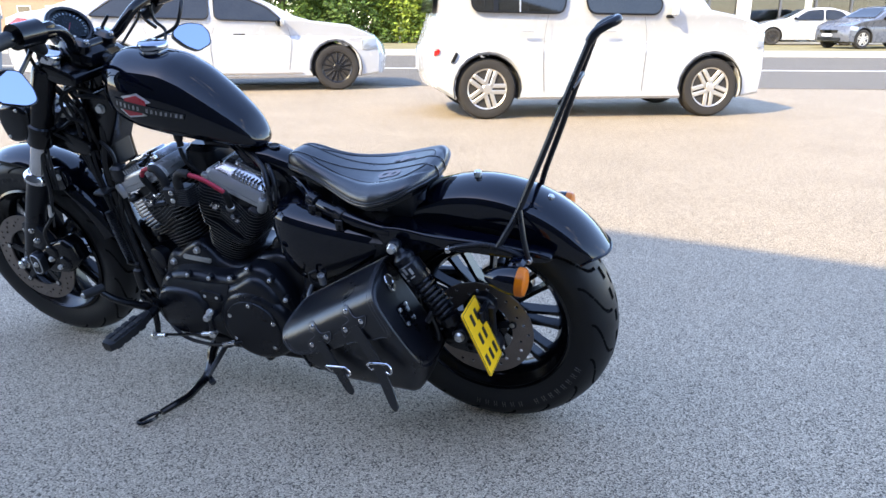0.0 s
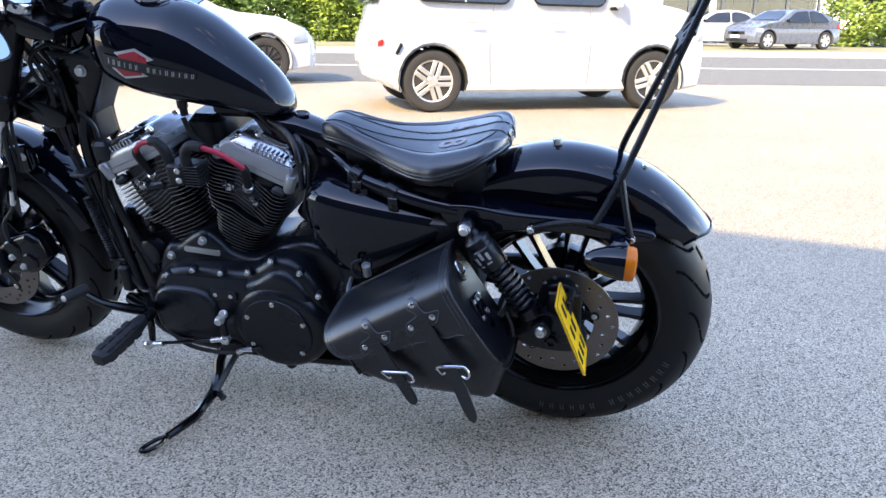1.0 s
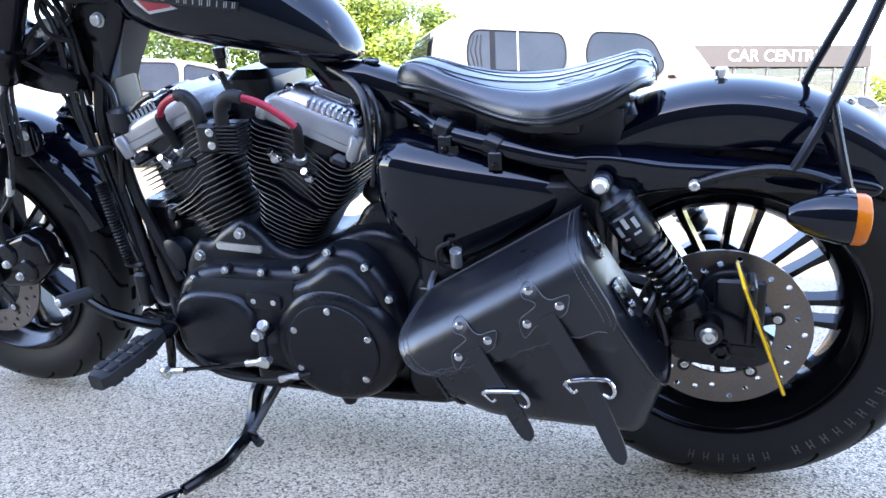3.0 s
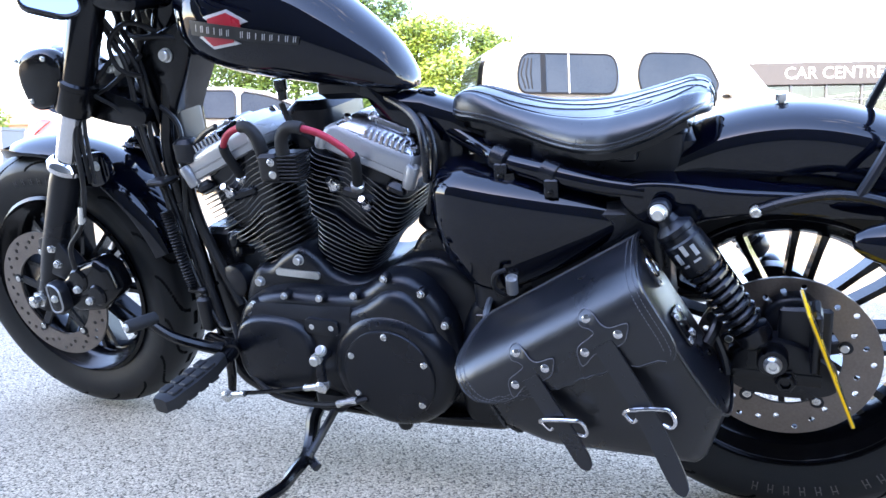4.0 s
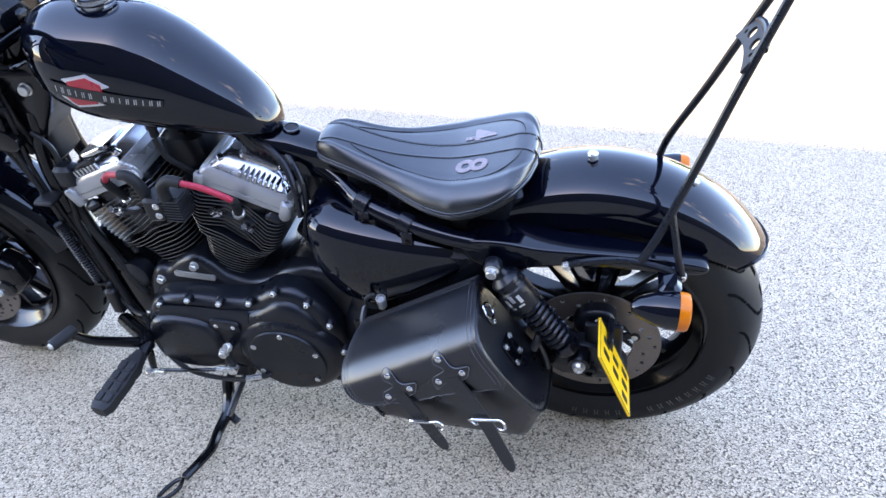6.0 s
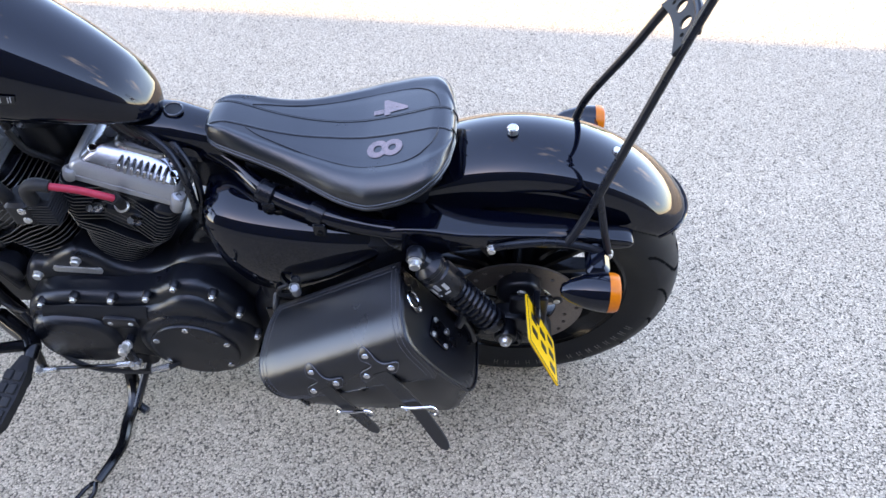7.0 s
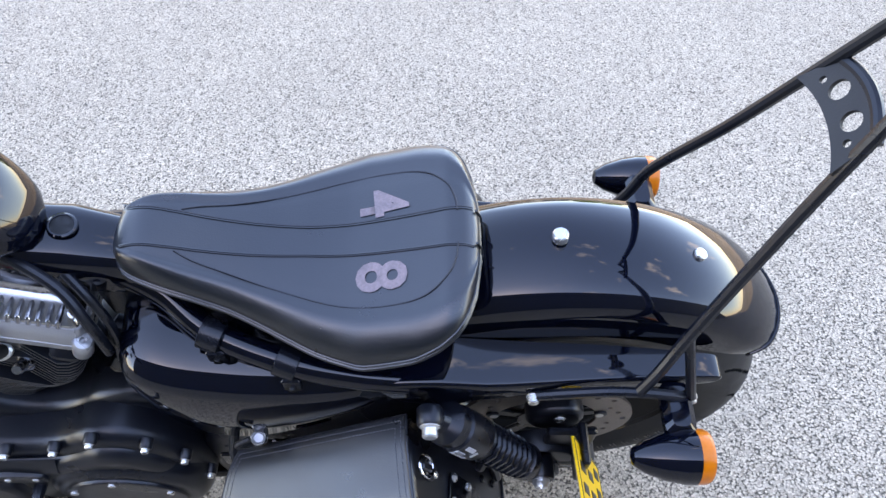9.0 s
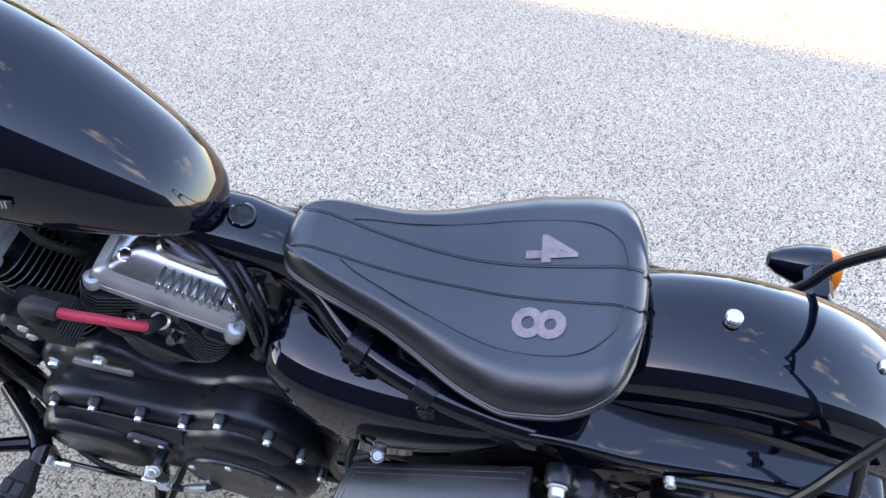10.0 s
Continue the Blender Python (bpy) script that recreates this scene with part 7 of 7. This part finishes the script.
for dx in (0.0, 0.014):
    part("steel_line", tube([(-1.318 + dx, -0.112, 0.60), (-1.310 + dx, -0.112, 0.70), (-1.305 + dx, -0.105, 0.745)], 0.0040, 8), GRIP, bike)

# ---- headlamp, bars, mirrors, instruments ----
hm = along((-1.335, 0, 0.80), (-1, 0, -0.03))
lamp = part("headlamp", lathe([(0.0, -0.012), (0.035, -0.008), (0.050, 0.012), (0.064, 0.05), (0.070, 0.095), (0.070, 0.110), (0.066, 0.112), (0.066, 0.106)], hm, 40), GLOSSB, bike, "round black headlamp shell")
part("lamp_ring", lathe([(0.070, 0.100), (0.0735, 0.104), (0.0735, 0.118), (0.066, 0.122), (0.064, 0.116)], hm, 40), CHROME, lamp)
part("lamp_glass", lathe([(0.066, 0.114), (0.05, 0.122), (0.03, 0.127), (0.0, 0.128)], hm, 40), GLASSY, lamp)
part("lamp_bracket", box((-1.28, 0, 0.80), (0.08, 0.10, 0.05), None, 0.008), SATIN, lamp)
signal = part("front_signal", prism(smooth_outline([(-1.405, 0.80), (-1.400, 0.845), (-1.370, 0.868), (-1.315, 0.868), (-1.29, 0.84), (-1.30, 0.79), (-1.335, 0.76), (-1.385, 0.757)]), -0.10, -0.145, 0.018, 0.020, 4, True), GLOSSB, bike, "black rounded lamp housing beside the fork", sharp=50)
for x, z in ((-1.388, 0.852), (-1.318, 0.852), (-1.375, 0.775)):
    part("housing_rivet", bolt((x, -0.146, z), (0, -1, 0), 0.004, 0.002), STEEL, signal)
bars = [(-1.03, -0.46, 1.078), (-1.05, -0.36, 1.084), (-1.064, -0.25, 1.085), (-1.068, -0.150, 1.073), (-1.083, -0.108, 1.045), (-1.103, -0.083, 1.016), (-1.118, -0.055, 1.002), (-1.118, 0.055, 1.002), (-1.103, 0.083, 1.016), (-1.083, 0.108, 1.045), (-1.068, 0.150, 1.073), (-1.064, 0.25, 1.085), (-1.05, 0.36, 1.084), (-1.03, 0.46, 1.078)]
bar = part("handlebar", tube(bars, 0.0142, 14), GLOSSB, bike, "black low handlebar")
for s in (-1, 1):
    part("grip", tube([(-1.066, s * 0.285, 1.085), (-1.05, s * 0.36, 1.084), (-1.028, s * 0.465, 1.078)], 0.0185, 16), GRIP, bar, "ribbed black rubber grip")
    part("switch_housing", tube([(-1.067, s * 0.200, 1.082), (-1.064, s * 0.272, 1.086)], 0.031, 16), GLOSSB, bar)
    part("switch_boot", tube([(-1.070, s * 0.225, 1.070), (-1.078, s * 0.205, 1.048), (-1.095, s * 0.180, 1.030)], lambda u: 0.024 - 0.012 * u, 12), PLASTIC, bar)
    part("riser", tube([(-1.130, s * 0.045, 0.955), (-1.124, s * 0.045, 0.98), (-1.118, s * 0.045, 1.002)], 0.020, 14), GLOSSB, bar)
    clamp = part("bar_clamp", box((-1.118, s * 0.045, 1.004), (0.056, 0.034, 0.040), Matrix.Translation((-1.118, 0, 1.004)) @ Matrix.Rotation(radians(18), 4, "Y") @ Matrix.Translation((1.118, 0, -1.004)), 0.010), GLOSSB, bar, "black handlebar clamp")
    for dx in (-0.020, 0.020):
        part("clamp_screw", lathe([(0.0062, -0.004), (0.0062, 0.0035), (0.0034, 0.0040), (0.0034, 0.0010), (0.0, 0.0010)], along((-1.118 + dx + 0.006, s * 0.045, 1.0232 - 0.3 * dx), (0.31, 0, 0.95)), 14), STEEL, clamp)
    part("lever", tube([(-1.115, s * 0.20, 1.075), (-1.145, s * 0.28, 1.078), (-1.13, s * 0.36, 1.072), (-1.10, s * 0.45, 1.062)], lambda u: 0.009 - 0.003 * u, 10), GLOSSB, bar)
    part("lever_clamp", box((-1.072, s * 0.172, 1.078), (0.035, 0.045, 0.04), None, 0.008), GLOSSB, bar)
    mir = part("mirror_stem", tube([(-1.11, s * 0.18, 1.06), (-1.118, s * 0.21, 1.02), (-1.122, s * 0.25, 0.985)], 0.006, 8), GLOSSB, bar)
    face = along((-1.112, s * 0.284, 0.964), (0.81, -0.42, 0.46)) if s < 0 else along((-1.02, 0.272, 0.950), (0.86, -0.30, 0.42))
    shape = round_outline([(-0.046, 0.030), (-0.026, 0.045), (0.006, 0.047), (0.030, 0.036), (0.042, -0.012), (0.040, -0.044), (0.014, -0.050), (-0.012, -0.039), (-0.043, -0.026)] if s < 0 else [(-0.058, 0.018), (-0.037, 0.040), (0.006, 0.042), (0.050, 0.028), (0.062, -0.001), (0.050, -0.034), (0.002, -0.045), (-0.030, -0.022)], 0.012, 4)
    bm = bmesh.new()
    add_loft(bm, [[face @ Vector((x * q, y * q, z)) for x, y in shape] for q, z in ((0.45, -0.032), (0.78, -0.026), (0.97, -0.012), (1.03, 0.0), (1.03, 0.005), (0.96, 0.006))], True)
    part("mirror_shell", bm, GLOSSB, bar, "black mirror shell")
    bm = bmesh.new()
    add_loft(bm, [[face @ Vector((x * 0.955, y * 0.955, z)) for x, y in shape] for z in (0.004, 0.0072)], True)
    part("mirror_glass", bm, MIRROR, bar, "mirror glass reflecting the sky")
gm = along((-1.190, 0.0, 1.040), (0.72, -0.12, 0.68))
gauge = part("speedometer", lathe([(0.0, -0.045), (0.042, -0.04), (0.057, -0.015), (0.0625, 0.004), (0.0630, 0.012), (0.0605, 0.0175), (0.0555, 0.0195), (0.0515, 0.0175), (0.0500, 0.010), (0.0, 0.010)], gm, 40), GLOSSB, bike, "round black speedometer")
for k in range(21):
    a = radians(-40 + 260 * k / 20)
    part("dial_mark", box((0.041, 0, 0.0106), (0.007, 0.0016, 0.0008), gm @ Matrix.Rotation(a, 4, "Z")), WHITEPRINT, gauge)
part("dial_needle", box((-0.012, 0, 0.0125), (0.045, 0.002, 0.001), gm @ Matrix.Rotation(0.8, 4, "Z")), REDENAMEL, gauge)
part("dial_glass", lathe([(0.047, 0.0145), (0.0, 0.0155)], gm, 32), DIALGLASS, gauge)
ind = part("riser_cover", loft([[(x, y * w, z0 + (z1 - z0) * q) for y, q in ((-1, 0), (-1, 0.6), (-0.8, 0.95), (0.8, 0.95), (1, 0.6), (1, 0))] for x, w, z0, z1 in ((-1.215, 0.045, 0.96, 1.01), (-1.17, 0.070, 0.955, 1.028), (-1.12, 0.074, 0.955, 1.010), (-1.085, 0.055, 0.955, 0.985))]), GLOSSB, bike, "black riser clamp under the speedometer", sharp=50)

# ---- cables and conduits at the steering head ----
CABLES = [
    ([(-1.15, -0.15, 1.04), (-1.19, -0.12, 0.98), (-1.21, -0.085, 0.90), (-1.17, -0.075, 0.82), (-1.14, -0.075, 0.70), (-1.135, -0.085, 0.56), (-1.13, -0.10, 0.42), (-1.09, -0.115, 0.30), (-1.0, -0.15, 0.33)], 0.0055),
    ([(-1.14, -0.19, 1.05), (-1.20, -0.13, 0.97), (-1.19, -0.08, 0.88), (-1.14, -0.065, 0.80), (-1.125, -0.07, 0.66), (-1.125, -0.085, 0.50), (-1.115, -0.10, 0.36)], 0.0048),
    ([(-1.17, 0.06, 1.03), (-1.20, 0.0, 0.95), (-1.18, -0.055, 0.88), (-1.11, -0.055, 0.87), (-1.06, -0.03, 0.86)], 0.006),
    ([(-1.21, -0.10, 0.90), (-1.25, -0.115, 0.84), (-1.23, -0.10, 0.78), (-1.17, -0.08, 0.73), (-1.15, -0.07, 0.62), (-1.145, -0.08, 0.50)], 0.0042),
    ([(-1.16, 0.12, 1.05), (-1.22, 0.08, 0.96), (-1.22, -0.02, 0.88), (-1.16, -0.05, 0.80), (-1.13, -0.045, 0.68)], 0.005),
    ([(-1.28, -0.09, 0.80), (-1.23, -0.085, 0.775), (-1.19, -0.07, 0.80), (-1.15, -0.06, 0.84)], 0.0045),
    ([(-1.12, -0.05, 0.88), (-1.16, -0.075, 0.90), (-1.20, -0.09, 0.87), (-1.18, -0.085, 0.82), (-1.13, -0.07, 0.80)], 0.005),
    ([(-1.10, -0.055, 0.74), (-1.06, -0.06, 0.70), (-1.07, -0.075, 0.62), (-1.10, -0.09, 0.52)], 0.0055),
]
HANGING = [
    ([(-1.066, 0.200, 1.075), (-1.066, 0.190, 1.045), (-1.062, 0.190, 1.016), (-1.030, 0.185, 0.990), (-1.020, 0.140, 0.955), (-1.050, 0.080, 0.930)], 0.0048),
    ([(-0.985, 0.235, 1.075), (-0.975, 0.205, 1.045), (-0.990, 0.190, 1.005), (-1.025, 0.180, 0.985), (-1.080, 0.165, 0.965), (-1.120, 0.110, 0.940)], 0.0052),
    ([(-1.090, 0.170, 1.060), (-1.113, 0.180, 1.029), (-1.145, 0.165, 0.990), (-1.160, 0.120, 0.950), (-1.150, 0.060, 0.920)], 0.0042),
]
LEAN_AT = [(0.20, 0.030), (0.30, 0.030), (0.40, 0.016), (0.50, -0.006), (0.60, -0.030), (0.67, -0.048), (0.75, -0.044), (0.88, 0.0), (1.2, 0.0)]


def by_tube(p):
    """Shifts a cable point so that it runs along the down tube."""
    return (p[0] + lerp_rows(LEAN_AT, p[2])[0], p[1], p[2])


for pts, r in HANGING + [([by_tube(p) for p in pts], r) for pts, r in CABLES]:
    part("control_cable", tube(pts, r, 8), PLASTIC, bike, "black control cable")
conduit = curve_points([(-1.150, -0.100, 0.540), (-1.135, -0.104, 0.46), (-1.116, -0.108, 0.38)], 56)
bm = tube(conduit, lambda u: 0.0110 + 0.0018 * math.sin(u * 28 * 2 * math.pi), 14, 1)
part("ribbed_conduit", bm, PLASTIC, bike, "black ribbed cable conduit")
for z, x in ((0.60, -1.150), (0.375, -1.108)):
    part("cable_tie", box((x, -0.090, z), (0.045, 0.05, 0.012), None, 0.004), PLASTIC, bike)
part("cable_adjuster", tube([(-1.075, -0.075, 0.660), (-1.03, -0.085, 0.690), (-0.995, -0.09, 0.705)], 0.0055, 8), SATIN, bike)
part("clamp_block", box((-1.085, -0.075, 0.655), (0.045, 0.04, 0.05), None, 0.008), SATIN, bike)
part("connector", box((-1.095, -0.108, 0.325), (0.03, 0.03, 0.075), None, 0.006), PLASTIC, bike)
part("steering_lock", box((-1.215, -0.055, 0.825), (0.03, 0.03, 0.045), None, 0.004), STEEL, bike, "bright steel bracket at the steering head")
part("lock_bolt", bolt((-1.235, -0.072, 0.820), (0, -1, 0), 0.008, 0.006), STEEL, bike)

# ---- parts deep inside the frame, some added as dark fillers for bright gaps ----
# Two added blocks that darken the gap between side cover and bag.
part("battery_box_filler", box((-0.34, -0.045, 0.48), (0.32, 0.19, 0.20), None, 0.015), SATIN, bike, "black block standing in for the battery box behind the side cover")
part("wheel_gap_filler", prism(smooth_outline([(-0.47, 0.62), (-0.40, 0.60), (-0.36, 0.50), (-0.355, 0.36), (-0.40, 0.30), (-0.46, 0.30), (-0.50, 0.45)]), -0.09, 0.09, 0.01, 0.01, 2, True), SATIN, bike, "black panel added ahead of the rear wheel to close a bright gap")
part("oil_line", tube([(-0.47, -0.09, 0.43), (-0.455, -0.11, 0.40), (-0.46, -0.12, 0.35), (-0.50, -0.125, 0.33)], 0.007, 8), GRIP, bike)
part("swing_pivot", lathe([(0.026, -0.02), (0.026, 0.0), (0.018, 0.008), (0.0, 0.009)], along((-0.455, -0.125, 0.315), (0, -1, 0)), 20), SATIN, bike)
# Added block, enlarged to hide bright ground between the down tubes.
part("regulator", box((-1.075, 0.02, 0.355), (0.085, 0.15, 0.27), None, 0.012), SATIN, bike, "black finned block standing in for a regulator between the down tubes")
for j in range(7):
    part("regulator_fin", box((-1.122, 0.02, 0.29 + j * 0.017), (0.016, 0.13, 0.005), None, 0.001), SATIN, bike)
part("wiring_loom", tube([(-1.12, -0.06, 0.62), (-1.095, -0.075, 0.52), (-1.07, -0.08, 0.45), (-1.04, -0.085, 0.38), (-1.02, -0.09, 0.34)], 0.011, 10), PLASTIC, bike)
part("wiring_loom", tube([(-1.13, -0.075, 0.55), (-1.10, -0.09, 0.45), (-1.078, -0.10, 0.36), (-1.05, -0.11, 0.28), (-1.0, -0.12, 0.26)], 0.009, 10), PLASTIC, bike)
part("oil_filter", lathe([(0.0, -0.05), (0.030, -0.048), (0.034, -0.04), (0.034, 0.03), (0.0, 0.032)], along((-1.035, 0.0, 0.30), (1, 0, 0.1)), 24), SATIN, bike)

# Added block that hides the bright background behind the neck.
part("neck_gap_filler", box((-1.150, 0.0, 0.715), (0.055, 0.085, 0.12), None, 0.010), PLASTIC, bike, "black block added at the steering head to close a bright gap")
for k, (x, y, z) in enumerate(((-1.20, -0.06, 0.90), (-1.185, 0.03, 0.93), (-1.225, 0.05, 0.88), (-1.21, -0.03, 0.86), (-1.19, 0.06, 0.86))):
    part("wiring_lead", tube([(x, y, z), (x + 0.02 * (-1) ** k, y * 0.8, z - 0.07), (-1.165 - 0.01 * k, y * 0.6 - 0.02, 0.76), (-1.160, -0.035 + 0.012 * k, 0.66), (-1.145, -0.05 + 0.01 * k, 0.56)], 0.0065, 8), PLASTIC, bike)
rnd = random.Random(21)
for k in range(14):
    x0, z0 = -1.235 + 0.012 * k, 0.955 - 0.004 * (k % 5)
    y0 = rnd.uniform(-0.055, 0.06)
    pts = [(x0, y0, z0), (x0 + rnd.uniform(-0.03, 0.03), y0 + rnd.uniform(-0.02, 0.02), 0.905), (x0 + rnd.uniform(-0.045, 0.045), y0 * 0.8 + rnd.uniform(-0.02, 0.02), 0.855), (x0 * 0.6 - 0.46 + rnd.uniform(-0.02, 0.02), y0 * 0.6, 0.795), (-1.155 + rnd.uniform(-0.02, 0.03), y0 * 0.5, 0.73)]
    part("wiring_lead", tube(pts, rnd.choice((0.0045, 0.0055, 0.0075)), 8), PLASTIC, bike)
# Two more added blocks, closing bright gaps left among the leads.
part("wiring_gap_filler", box((-1.165, 0.01, 0.905), (0.045, 0.05, 0.035), Matrix.Translation((0, 0, 0)), 0.006), PLASTIC, bike, "black block added among the wiring to close a bright gap")
part("wiring_gap_filler", box((-1.205, 0.02, 0.865), (0.040, 0.06, 0.045), None, 0.006), PLASTIC, bike, "black block added among the wiring to close a bright gap")
for x, z, r in ((-1.030, 0.470, 0.014), (-1.005, 0.478, 0.011), (-1.020, 0.447, 0.010)):
    part("sensor_plug", lathe([(0.0, -0.03), (r, -0.028), (r * 1.2, -0.006), (r * 1.2, 0.006), (r * 0.8, 0.010), (0.0, 0.011)], along((x, -0.060, z), (-0.3, -1, 0.3)), 18), SATIN, engine, "black sensor plug")

# ---- litter ----
bm = bmesh.new()
add_loft(bm, [[(-0.030, 0.0, 0.003), (-0.010, 0.014, 0.012), (0.020, 0.010, 0.006), (0.036, 0.0, 0.010), (0.018, -0.011, 0.014), (-0.012, -0.013, 0.005)], [(-0.028, 0.0, 0.0045), (-0.010, 0.013, 0.0135), (0.020, 0.009, 0.0075), (0.034, 0.0, 0.0115), (0.018, -0.010, 0.0155), (-0.012, -0.012, 0.0065)]], True)
leaf = part("fallen_leaf", bm, BARK)
leaf.matrix_world = Matrix.Translation((1.503, 2.220, 0)) @ Matrix.Rotation(0.7, 4, "Z")
tagged(leaf, "small dry brown leaf lying on the asphalt", "leaf")
